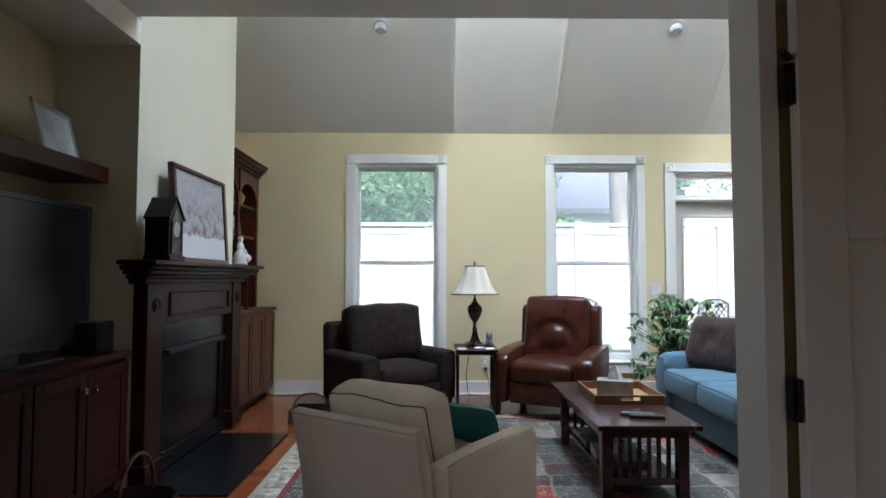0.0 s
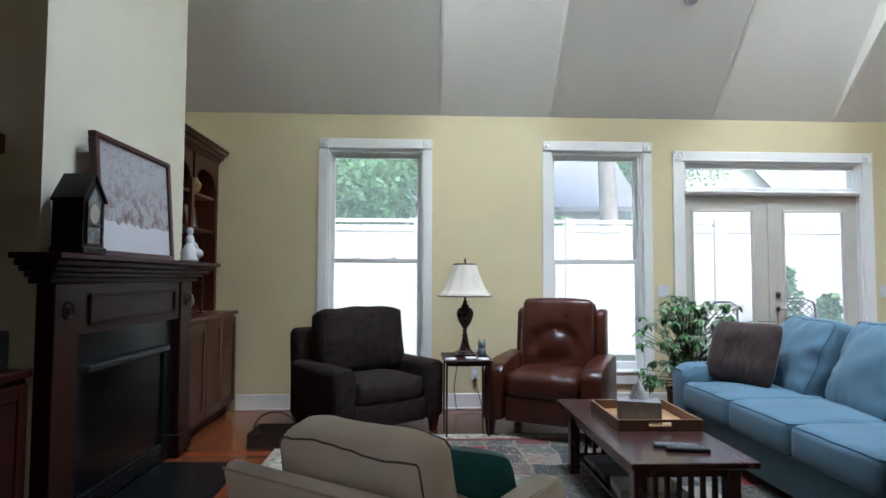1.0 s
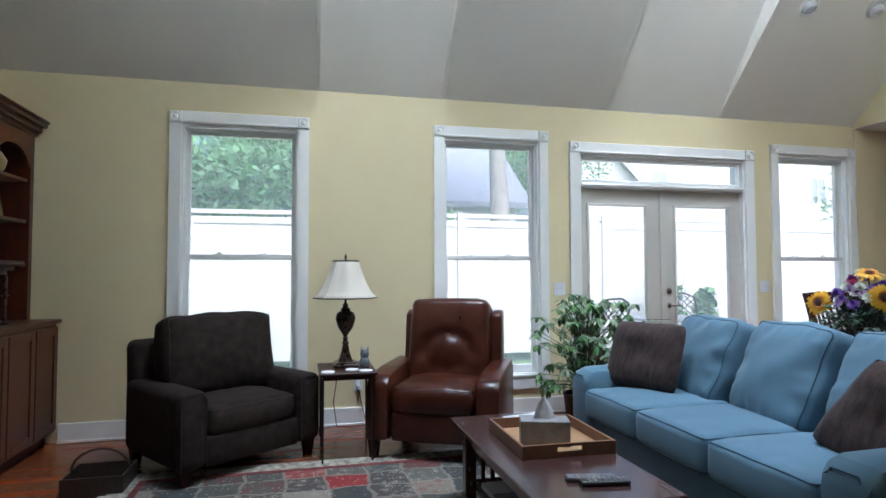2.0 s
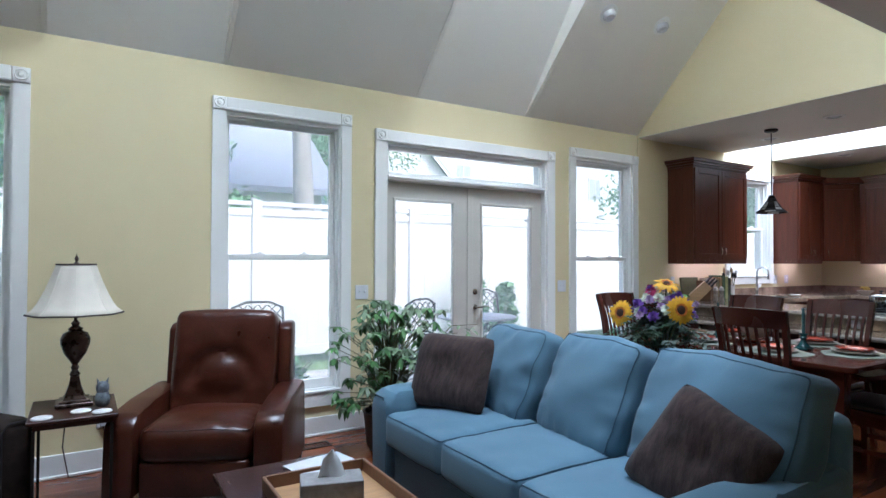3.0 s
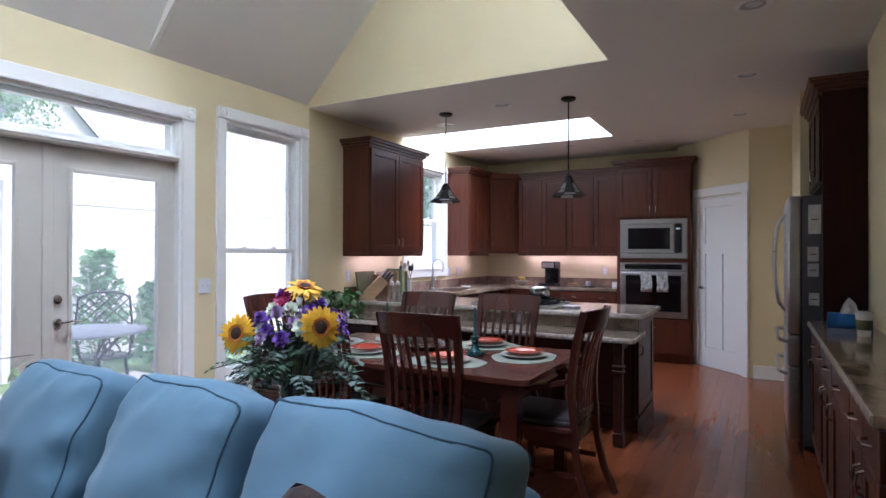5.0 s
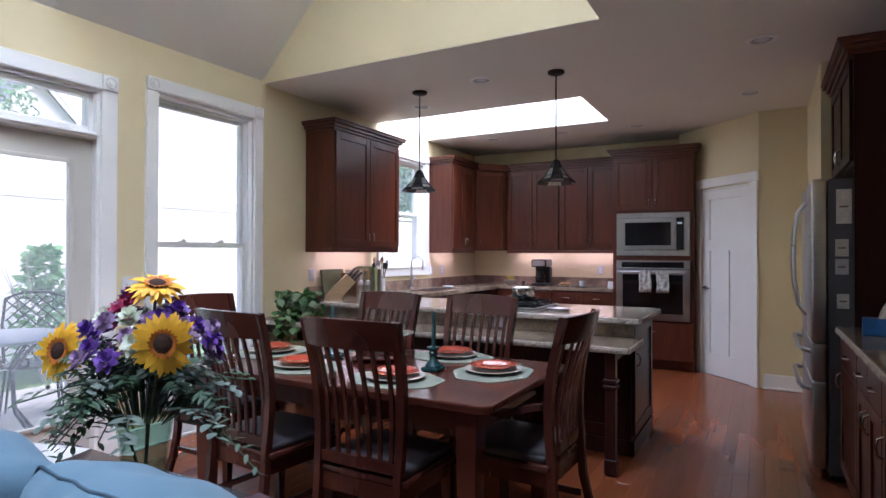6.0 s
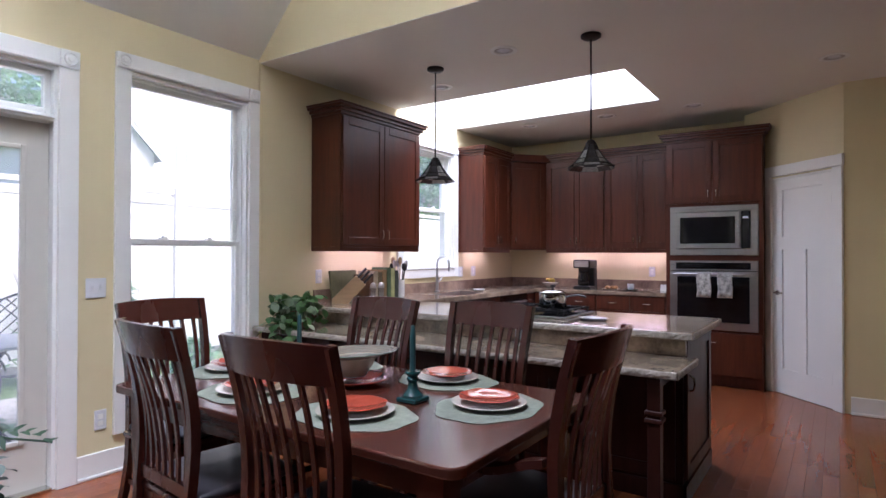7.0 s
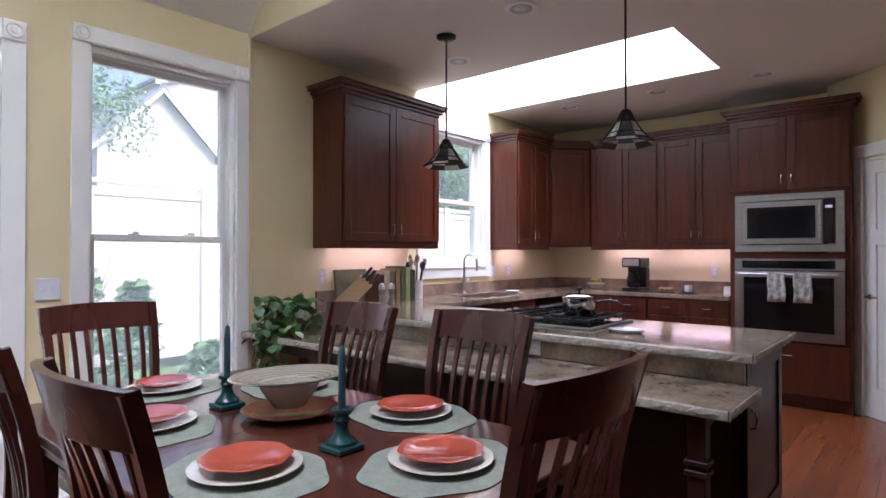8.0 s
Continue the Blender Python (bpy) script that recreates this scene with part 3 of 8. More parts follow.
def house(x, y, w, d, h, ridge, label, wins, rz=0):
    ho = thing("house", label, "house", pose(x, y, -0.13, 0, 0, rz), "neighbouring houses")
    wall = part("wall", extrude([(-w / 2, 0), (w / 2, 0), (w / 2, h), (0, h + ridge), (-w / 2, h)], 0, d), SIDING, ho)
    for k in range(int(h / 0.2)):
        part("siding_board", box(-w / 2, w / 2, -0.02, -0.003, k * 0.2, k * 0.2 + 0.175), SIDING, wall)
    for s in (-1, 1):
        a = math.atan2(ridge, w / 2)
        o = [(0, h + ridge + 0.02), (s * (w / 2 + 0.35), h - 0.35 * math.tan(a) + 0.02), (s * (w / 2 + 0.35), h - 0.35 * math.tan(a) + 0.16), (0, h + ridge + 0.18)]
        rf = part("roof", extrude(o, -0.35, d + 0.3), ROOFM, ho)
        part("barge_board", extrude([(p, q - 0.16 if i > 1 else q - 0.2) for i, (p, q) in enumerate(o)], -0.40, -0.352), SIDING, rf)
    for u, z, ww, hh in wins:
        wn_ = part("window", boxes((u - ww / 2, u + ww / 2, -0.06, -0.021, z, z + 0.08), (u - ww / 2, u + ww / 2, -0.06, -0.021, z + hh - 0.08, z + hh), (u - ww / 2, u - ww / 2 + 0.08, -0.06, -0.021, z, z + hh), (u + ww / 2 - 0.08, u + ww / 2, -0.06, -0.021, z, z + hh), (u - 0.03, u + 0.03, -0.06, -0.021, z, z + hh)), SIDING, ho)
        part("pane", box(u - ww / 2 + 0.08, u + ww / 2 - 0.08, -0.04, -0.021, z + 0.08, z + hh - 0.08), FARPANE, wn_)
    return ho


house(16.0, 30.0, 5.2, 8.0, 6.2, 2.65, "pale gabled house beyond the fence", ((0.0, 2.0, 1.2, 1.5),))
house(6.2, 19.2, 6.0, 5.8, 3.3, 2.3, "grey-roofed house beyond the fence", ((0.0, 1.2, 1.2, 1.5),), 90)
house(28.4, 31.0, 24.0, 9.0, 9.6, 5.0, "large pale house beyond the fence", ((-8.0, 5.6, 1.2, 1.6), (3.0, 5.6, 1.2, 1.6)))


def shrub(x, y, w, h, seed, label, name="shrub", n=420, z0=-0.12):
    rn = random.Random(seed)
    t = thing(name, label, "shrub", pose(x, y, z0), "garden shrubs")
    bm = bmesh.new()
    for i in range(9):
        a = rn.uniform(0, 6.28)
        add_tube(bm, [(0, 0, 0), (w * 0.2 * math.cos(a), w * 0.1 * math.sin(a), h * 0.5), (w * 0.42 * math.cos(a), w * 0.3 * math.sin(a), h * rn.uniform(0.7, 1.0))], 0.012, 5, 0.004)
    part("stems", bm, BARK, t)
    bm = bmesh.new()
    for i in range(n):
        u = rn.uniform(0, 1) ** 0.7
        a, k = rn.uniform(0, 6.28), rn.uniform(0, 1) ** 0.5 * (1.05 - 0.7 * u)
        leaf_bed = Matrix.Translation((w / 2 * k * math.cos(a), w / 3 * k * math.sin(a), h * (0.1 + 0.9 * u))) @ Euler((rn.uniform(-1, 1), rn.uniform(-1, 1), rn.uniform(0, 6.28))).to_matrix().to_4x4()
        l, ww = rn.uniform(0.05, 0.1), rn.uniform(0.03, 0.05)
        bm.faces.new([bm.verts.new(leaf_bed @ Vector(p)) for p in ((0, -l, 0), (ww, 0, 0.01), (0, l, 0), (-ww, 0, 0.01))])
    part("foliage", bm, TLEAF, t)
    return t


shrub(6.4, 10.0, 0.95, 1.5, 11, "climbing green shrub against the white fence")
shrub(6.9, 9.7, 0.7, 1.1, 12, "climbing green shrub against the white fence")
for i, x in enumerate((3.0, 4.2, 7.6, 8.3, 9.0, 9.8)):
    shrub(x, 8.6 + 0.4 * (i % 3), 0.8, 0.42, 20 + i, "low flowering border shrub in the garden bed", n=260)

# iron patio set
pt = thing("patio_table", "round wrought-iron patio table outside the doors", "table", pose(5.0, 7.80, -0.06))
part("tabletop", lathe([(0.0, 0.765), (0.44, 0.765), (0.455, 0.775), (0.455, 0.785), (0.44, 0.79), (0.0, 0.79)], 40), material("grey_table_top", (0.30, 0.31, 0.33), 0.4, vary=0.15), pt, smooth=True)
for i in range(4):
    a = i * math.pi / 2 + 0.4
    part("leg", tube([(0.32 * math.cos(a), 0.32 * math.sin(a), 0.765), (0.12 * math.cos(a), 0.12 * math.sin(a), 0.55), (0.15 * math.cos(a), 0.15 * math.sin(a), 0.25), (0.36 * math.cos(a), 0.36 * math.sin(a), 0.0)], 0.013, 8), IRON, pt, smooth=True)
    part("scroll", tube([(0.22 * math.cos(a) + 0.09 * (1 - t) * math.cos(t * 9) * math.cos(a), 0.22 * math.sin(a) + 0.09 * (1 - t) * math.cos(t * 9) * math.sin(a), 0.62 + 0.09 * (1 - t) * math.sin(t * 9)) for t in [k / 16 for k in range(17)]], 0.007, 6), IRON, pt, smooth=True)


def patio_chair(m):
    c = thing("patio_chair", "lattice-backed wrought-iron patio chair", "chair", m, "patio chairs")
    part("seat", lathe([(0.0, 0.43), (0.21, 0.43), (0.22, 0.44), (0.21, 0.45), (0.0, 0.45)], 24), IRON, c)
    fr = part("back_frame", tube([(-0.22, 0.2, 0.43), (-0.24, 0.26, 0.75), (-0.22, 0.28, 0.98), (-0.1, 0.29, 1.03), (0.1, 0.29, 1.03), (0.22, 0.28, 0.98), (0.24, 0.26, 0.75), (0.22, 0.2, 0.43)], 0.012, 8), IRON, c, smooth=True)
    for k in range(-5, 6):
        for s in (-1, 1):
            a, b = -0.22, 0.22
            z0, z1 = 0.75 + k * 0.085 - s * 0.22, 0.75 + k * 0.085 + s * 0.22
            p, q = Vector((a, 0.27, z0)), Vector((b, 0.27, z1))
            for _ in range(2):
                if p.z > q.z:
                    p, q = q, p
                lo, hi = 0.52, 1.0
                if q.z < lo or p.z > hi:
                    break
                d = (q - p)
                if p.z < lo:
                    p = p + d * ((lo - p.z) / d.z)
                d = (q - p)
                if q.z > hi:
                    q = p + d * ((hi - p.z) / d.z)
            if lo <= p.z <= hi and (q - p).length > 0.03 and q.z <= hi + 0.01:
                part("lattice_bar", tube([p, q], 0.006, 5), IRON, fr)
    for sx in (-1, 1):
        for sy in (-1, 1):
            part("leg", tube([(sx * 0.17, sy * 0.17, 0.43), (sx * 0.21, sy * 0.23, 0.0)], 0.011, 6), IRON, c)
        part("arm", tube([(sx * 0.23, 0.24, 0.68), (sx * 0.25, 0.0, 0.68), (sx * 0.23, -0.18, 0.64), (sx * 0.19, -0.18, 0.44)], 0.011, 6), IRON, c, smooth=True)
    return c


pc = patio_chair(pose(3.95, 7.68, -0.06, 0, 0, 200))
copy_thing(pc, pose(5.55, 8.45, -0.06, 0, 0, -30))
copy_thing(pc, pose(2.6, 8.1, -0.06, 0, 0, 170))

# ---- living room ----
SOFA = material("blue_sofa_fabric", (0.100, 0.183, 0.245), 0.85, vary=0.10, scale=5, bump=0.25, fine=260, sheen=0.15)
SOFA_P = material("blue_piping", (0.042, 0.082, 0.115), 0.8, vary=0.1)
GREYF = material("charcoal_fabric", (0.029, 0.021, 0.017), 0.95, vary=0.45, scale=16, bump=0.3, fine=240, spec=0.12)
GREY_P = material("charcoal_piping", (0.015, 0.014, 0.014), 0.8)
LEATHER = material("brown_leather", (0.050, 0.0125, 0.0062), 0.30, vary=0.4, scale=7, bump=0.25, fine=80, spec=0.38)
LEATHER_P = material("brown_leather_welt", (0.05, 0.016, 0.010), 0.35)
CREAM = material("cream_linen", (0.84, 0.74, 0.61), 0.85, vary=0.07, scale=5, bump=0.3, fine=250, sheen=0.1)
CREAM_W = material("cream_welt", (0.60, 0.50, 0.41), 0.85)
CREAM_P = material("dark_cream_welt", (0.16, 0.12, 0.10), 0.8)
BROWNP = material("brown_faux_suede", (0.052, 0.034, 0.029), 0.85, vary=0.6, scale=11, bump=0.5, grain=(1, 4, 1), fine=60, sheen=0.12, spec=0.2)
TEALP = material("teal_velvet", (0.012, 0.14, 0.15), 0.7, vary=0.3, scale=6, sheen=0.3)
WALNUT = material("coffee_table_wood", (0.050, 0.022, 0.018), 0.26, vary=0.14, scale=2, grain=(5, 0.7, 5), fine=30, coat=0.3)
TRAYW = material("tray_wood", (0.42, 0.25, 0.12), 0.4, vary=0.25, scale=4, grain=(1, 8, 1), fine=40)
TRAYS = material("tray_side_wood", (0.19, 0.095, 0.05), 0.4, vary=0.25, scale=4, grain=(1, 8, 1), fine=40)
SHADE = material("cream_lamp_shade", (0.72, 0.66, 0.55), 0.8, vary=0.06, scale=10, bump=0.1, fine=200)
SHADE_T = material("shade_trim", (0.07, 0.05, 0.035), 0.7)
BRONZE = material("bronze_lamp_body", (0.060, 0.034, 0.024), 0.28, metal=0.4, vary=0.5, scale=25, bump=0.2)
PORC = material("white_porcelain", (0.72, 0.73, 0.76), 0.15, vary=0.06, scale=12)
LEAF = material("leaf_green", (0.075, 0.18, 0.045), 0.4, vary=0.45, scale=9, rand=0.2)
LEAF_V = material("leaf_variegated", (0.22, 0.30, 0.17), 0.4, vary=0.5, scale=14)
STEM = material("green_stem", (0.10, 0.10, 0.04), 0.7)
WICKER = material("dark_wicker", (0.035, 0.022, 0.015), 0.6, vary=0.4, scale=40, bump=0.6)
SILVER = material("silver_frame", (0.5, 0.5, 0.5), 0.3, metal=0.8)
TERRA = material("terracotta", (0.25, 0.10, 0.055), 0.8, vary=0.2)


def ring_path(w, d, r, z, m=None, n=5):
    """Closed rounded-rectangle path for welts."""
    pts = []
    for cx, cy, a0 in ((w / 2 - r, d / 2 - r, 0), (-w / 2 + r, d / 2 - r, 90), (-w / 2 + r, -d / 2 + r, 180), (w / 2 - r, -d / 2 + r, 270)):
        for i in range(n + 1):
            a = radians(a0 + 90 * i / n)
            pts.append(Vector((cx + r * math.cos(a), cy + r * math.sin(a), z)))
    pts.append(pts[0].copy())
    return [m @ p for p in pts] if m is not None else pts


def cushion_part(name, parent, w, d, h, m, mat, piping, puff=0.03, corner=0.06, crease=0.006, seed=1, label=""):
    """A cushion lying on its base plane, set by m, with welts round both rims."""
    c = part(name, cushion(w, d, h, puff, corner, m, 22, crease, seed), mat, parent, label, True)
    if piping:
        k = min(corner, h * 0.45) * 0.29
        for z in (h - k, k):
            rim = ring_path(w - 2 * k, d - 2 * k, 0.02, z)
            pts = []
            for p, q in zip(rim, rim[1:]):
                n = max(1, int((q - p).length / 0.04))
                pts += [p.lerp(q, i / n) for i in range(n)]
            pts.append(pts[0].copy())
            part("piping", tube([m @ swell(p, w, d, h, puff, crease, seed) for p in pts], 0.0031, 6), piping, c, smooth=True)
    return c


def upright(x, y, z, rz, lean):
    """Stands a cushion on edge with its front to local -y, turned by rz, leaning back by lean degrees."""
    return pose(x, y, z, 0, 0, rz) @ Matrix.Rotation(radians(-lean), 4, "X") @ Matrix.Rotation(radians(90), 4, "X")


def rolled_arm(w, d, h, r=0.05):
    """An arm block with a rounded top, along local y, base at z=0."""
    bm = bmesh.new()
    add_box(bm, -w / 2, w / 2, -d / 2, d / 2, 0.0, h, r, 4)
    return bm


def place(bm, m):
    bmesh.ops.transform(bm, matrix=m, verts=bm.verts[:])
    return bm


def tapered_leg(x, y, h, a=0.03, b=0.02):
    bm = bmesh.new()
    lo = [bm.verts.new((x + sx * b, y + sy * b, 0)) for sx, sy in ((-1, -1), (1, -1), (1, 1), (-1, 1))]
    hi = [bm.verts.new((x + sx * a, y + sy * a, h)) for sx, sy in ((-1, -1), (1, -1), (1, 1), (-1, 1))]
    bm.faces.new(lo[::-1])
    bm.faces.new(hi)
    for i in range(4):
        bm.faces.new((lo[i], lo[(i + 1) % 4], hi[(i + 1) % 4], hi[i]))
    return bm


# rug
def rug_material():
    """Patchwork of square panels, each with its own ground and a finer woven motif."""
    m = material("oriental_rug", (0.3, 0.25, 0.2), 0.95, vary=0.1, bump=0.5, fine=300)
    N, L = m.node_tree.nodes, m.node_tree.links
    b = N["Principled BSDF"]
    tc = N.new("ShaderNodeTexCoord")

    def vmath(op, a, val=None):
        n = N.new("ShaderNodeVectorMath")
        n.operation = op
        L.new(a, n.inputs[0])
        if val:
            n.inputs[1].default_value = val
        return n.outputs[0]

    def ramp(src, stops):
        r = N.new("ShaderNodeValToRGB")
        r.color_ramp.interpolation = "CONSTANT"
        while len(r.color_ramp.elements) < len(stops):
            r.color_ramp.elements.new(0.5)
        for e, (p, c) in zip(r.color_ramp.elements, stops):
            e.position, e.color = p, (*c, 1)
        L.new(src, r.inputs[0])
        return r.outputs[0]

    def mix(fac, a, c):
        n = N.new("ShaderNodeMix")
        n.data_type = "RGBA"
        L.new(fac, n.inputs["Factor"])
        L.new(a, n.inputs["A"])
        L.new(c, n.inputs["B"])
        return n.outputs["Result"]

    wv = N.new("ShaderNodeTexNoise")
    wv.inputs["Scale"].default_value = 4.0
    L.new(tc.outputs["Object"], wv.inputs[0])
    shift = N.new("ShaderNodeVectorMath")
    shift.operation, shift.inputs[1].default_value = "MULTIPLY_ADD", (0.11, 0.11, 0)
    L.new(wv.outputs["Color"], shift.inputs[0])
    L.new(tc.outputs["Object"], shift.inputs[2])
    flat = vmath("MULTIPLY", shift.outputs[0], (1 / 0.24, 1 / 0.21, 0))
    wn_cell, wn_motif = N.new("ShaderNodeTexWhiteNoise"), N.new("ShaderNodeTexWhiteNoise")
    cell = vmath("FLOOR", flat)
    L.new(cell, wn_cell.inputs[0])
    L.new(vmath("ADD", cell, (7.3, 2.1, 0)), wn_motif.inputs[0])
    ground = ramp(wn_cell.outputs["Value"], [(0.0, (0.085, 0.085, 0.07)), (0.24, (0.24, 0.02, 0.02)), (0.36, (0.22, 0.20, 0.155)), (0.54, (0.055, 0.06, 0.055)), (0.72, (0.035, 0.03, 0.03)), (0.90, (0.11, 0.065, 0.055))])
    figure = ramp(wn_motif.outputs["Value"], [(0.0, (0.05, 0.045, 0.04)), (0.25, (0.36, 0.32, 0.25)), (0.6, (0.20, 0.02, 0.02)), (0.75, (0.26, 0.25, 0.20))])
    vo = N.new("ShaderNodeTexVoronoi")
    vo.distance, vo.inputs["Scale"].default_value, vo.inputs["Randomness"].default_value = "MANHATTAN", 15.0, 0.8
    L.new(tc.outputs["Object"], vo.inputs[0])
    spots = ramp(vo.outputs["Distance"], [(0.0, (0, 0, 0)), (0.18, (0.85, 0.85, 0.85)), (0.36, (0, 0, 0)), (0.52, (0.8, 0.8, 0.8)), (0.60, (0.1, 0.1, 0.1))])
    v2 = N.new("ShaderNodeTexVoronoi")
    v2.inputs["Scale"].default_value = 30
    L.new(tc.outputs["Object"], v2.inputs[0])
    specks = ramp(v2.outputs["Distance"], [(0.0, (0.5, 0.5, 0.5)), (0.2, (0, 0, 0))])
    woven = mix(spots, ground, figure)
    cream = N.new("ShaderNodeRGB")
    cream.outputs[0].default_value = (0.46, 0.42, 0.33, 1)
    woven = mix(specks, woven, cream.outputs[0])
    # cream and dark line round every panel
    sep = N.new("ShaderNodeSeparateXYZ")
    L.new(vmath("ABSOLUTE", vmath("SUBTRACT", vmath("FRACTION", flat), (0.5, 0.5, 0.5))), sep.inputs[0])
    edge = N.new("ShaderNodeMath")
    edge.operation = "MAXIMUM"
    L.new(sep.outputs[0], edge.inputs[0])
    L.new(sep.outputs[1], edge.inputs[1])
    lines = ramp(edge.outputs[0], [(0.0, (0, 0, 0)), (0.455, (0.5, 0.5, 0.5))])
    line_col = ramp(vo.outputs["Distance"], [(0.0, (0.32, 0.29, 0.23)), (0.2, (0.10, 0.09, 0.08)), (0.5, (0.32, 0.29, 0.23))])
    L.new(mix(lines, woven, line_col), b.inputs["Base Color"])
    return m


RUG = rug_material()
rug = thing("area_rug", "patterned oriental rug in red, cream and green on hardwood", "rug", pose(1.3, 4.1, 0))
part("woven_field", box(-1.5, 1.5, -1.62, 1.74, 0.0, 0.012, 0.004), RUG, rug)
FRINGE = material("rug_fringe", (0.55, 0.50, 0.40), 0.9)
part("border_band", boxes((-1.5, 1.5, 1.60, 1.73, 0.0121, 0.0135), (-1.5, -1.38, -1.62, 1.60, 0.0121, 0.0135)), material("rug_border", (0.36, 0.33, 0.26), 0.95, vary=0.9, scale=22, bump=0.4), rug, "cream patterned border band")
part("guard_stripe", boxes((-1.38, 1.5, 1.555, 1.60, 0.0121, 0.0132), (-1.38, -1.34, -1.62, 1.555, 0.0121, 0.0132)), material("rug_stripe", (0.16, 0.03, 0.03), 0.95, vary=0.7, scale=20, bump=0.4), rug)
fb = bmesh.new()
for i in range(240):
    y = -1.6 + i * 0.0138
    add_box(fb, -1.545, -1.5, y, y + 0.008, 0.0, 0.006, 0, 1, Matrix.Translation((0, 0.004 * math.sin(i * 2.3), 0)))
part("fringe", fb, FRINGE, rug, "pale knotted fringe")


def armchair(name, label, m, w, d, arm_w, arm_h, back_h, cush_top, seat_h, mat, piping, rake=8, base=0.10):
    c = thing(name, label, "armchair", m)
    inner = w - 2 * arm_w
    part("base", box(-inner / 2 - 0.01, inner / 2 + 0.01, -d / 2 + 0.05, d / 2 - 0.08, base, seat_h - 0.16, 0.02, 2), mat, c, smooth=True)
    part("back_frame", place(rolled_arm(w - 0.06, 0.16, back_h - base, 0.05), pose(0, d / 2 - 0.10, base, -3)), mat, c, smooth=True)
    for s in (-1, 1):
        a = part("arm", place(rolled_arm(arm_w, d - 0.10, arm_h - base, 0.055), pose(s * (w - arm_w) / 2, -0.02, base)), mat, c, smooth=True)
        if piping:
            k = arm_w / 2 - 0.018
            part("piping", tube([(s * (w - arm_w) / 2 + q * k, -d / 2 + 0.032, z) for q, z in ((-1, base + 0.02), (-1, arm_h - 0.05), (-0.6, arm_h - 0.012), (0.6, arm_h - 0.012), (1, arm_h - 0.05), (1, base + 0.02))], 0.004, 6), piping, a, smooth=True)
    cushion_part("seat_cushion", c, inner - 0.01, d - 0.30, 0.17, pose(0, -0.10, seat_h - 0.17), mat, piping, 0.025, 0.05, 0.004, 3)
    cushion_part("back_cushion", c, inner + 0.12, cush_top - seat_h + 0.02, 0.22, upright(0, d / 2 - 0.22, (cush_top + seat_h) / 2, 0, rake), mat, piping, 0.045, 0.05, 0.010, 7)
    for sx in (-1, 1):
        for sy in (-1, 1):
            part("leg", tapered_leg(sx * (w / 2 - 0.07), sy * (d / 2 - 0.10), base + 0.01, 0.035, 0.022), CHERRY_D, c)
    return c


armchair("fabric_armchair", "charcoal grey upholstered armchair with loose back cushion", pose(0.345, 6.06, 0, 0, 0, 36), 1.00, 0.88, 0.185, 0.56, 0.81, 0.93, 0.44, GREYF, GREY_P)

# leather recliner
rec = thing("leather_recliner", "brown leather recliner with creased back and dark legs", "armchair", pose(1.855, 5.97, 0.0, 0, 0, -27))
part("base", box(-0.29, 0.29, -0.34, 0.34, 0.15, 0.30, 0.015, 2), LEATHER, rec, smooth=True)
part("footrest_panel", box(-0.275, 0.275, -0.40, -0.34, 0.13, 0.32, 0.02, 3), LEATHER, rec, smooth=True)
for s in (-1, 1):
    bm = extrude([(-0.42, 0.13), (-0.40, 0.50), (-0.34, 0.555), (-0.1, 0.585), (0.30, 0.60), (0.34, 0.58), (0.36, 0.13)], s * 0.295, s * 0.455, 0.03, axis="x")
    part("arm", bm, LEATHER, rec, smooth=True)
    bm = extrude([(0.20, 0.45), (0.26, 0.93), (0.32, 0.96), (0.44, 0.96), (0.42, 0.15), (0.30, 0.15)], s * 0.295, s * 0.375, 0.02, axis="x")
    part("wing", bm, LEATHER, rec, smooth=True)
    for y in (-0.37, 0.36):
        part("leg", tapered_leg(s * 0.40, y, 0.15, 0.036, 0.022), CHERRY_D, rec)
cushion_part("seat_cushion", rec, 0.57, 0.56, 0.19, pose(0, -0.12, 0.30), LEATHER, LEATHER_P, 0.03, 0.06, 0.006, 5)
bk = cushion(0.585, 0.64, 0.20, 0.022, 0.045, None, 20, 0.004, 11)
for v in bk.verts:
    u, s = v.co.x / 0.16, (v.co.y + 0.07) / 0.13
    r2 = u * u + s * s
    if v.co.z > 0.12:
        v.co.z += -0.030 * math.exp(-(r2 - 1.0) ** 2 * 2.5) * (1 if v.co.y > -0.09 else 0.5) + 0.012 * math.exp(-r2 * 3)
        v.co.z += 0.004 * math.sin(9 * math.atan2(s, u + 1e-6)) * math.exp(-(r2 - 1.6) ** 2)
place(bk, upright(0, 0.28, 0.70, 0, 12))
part("back_cushion", bk, LEATHER, rec, "creased brown leather back cushion", True)
part("back_panel", box(-0.29, 0.29, 0.34, 0.43, 0.18, 0.98, 0.03, 3), LEATHER, rec, smooth=True)

# sofa
sofa = thing("sofa", "blue three-seat fabric sofa with dark piping", "sofa", pose(3.13, 4.52, 0, 0, 0, -90))
SL, SD = 2.20, 0.95
part("base", box(-SL / 2 + 0.03, SL / 2 - 0.03, -0.40, 0.40, 0.07, 0.30, 0.02, 2), SOFA, sofa, smooth=True)
part("back_frame", place(rolled_arm(SL - 0.02, 0.15, 0.72, 0.06), pose(0, 0.455, 0.07, -2)), SOFA, sofa, smooth=True)
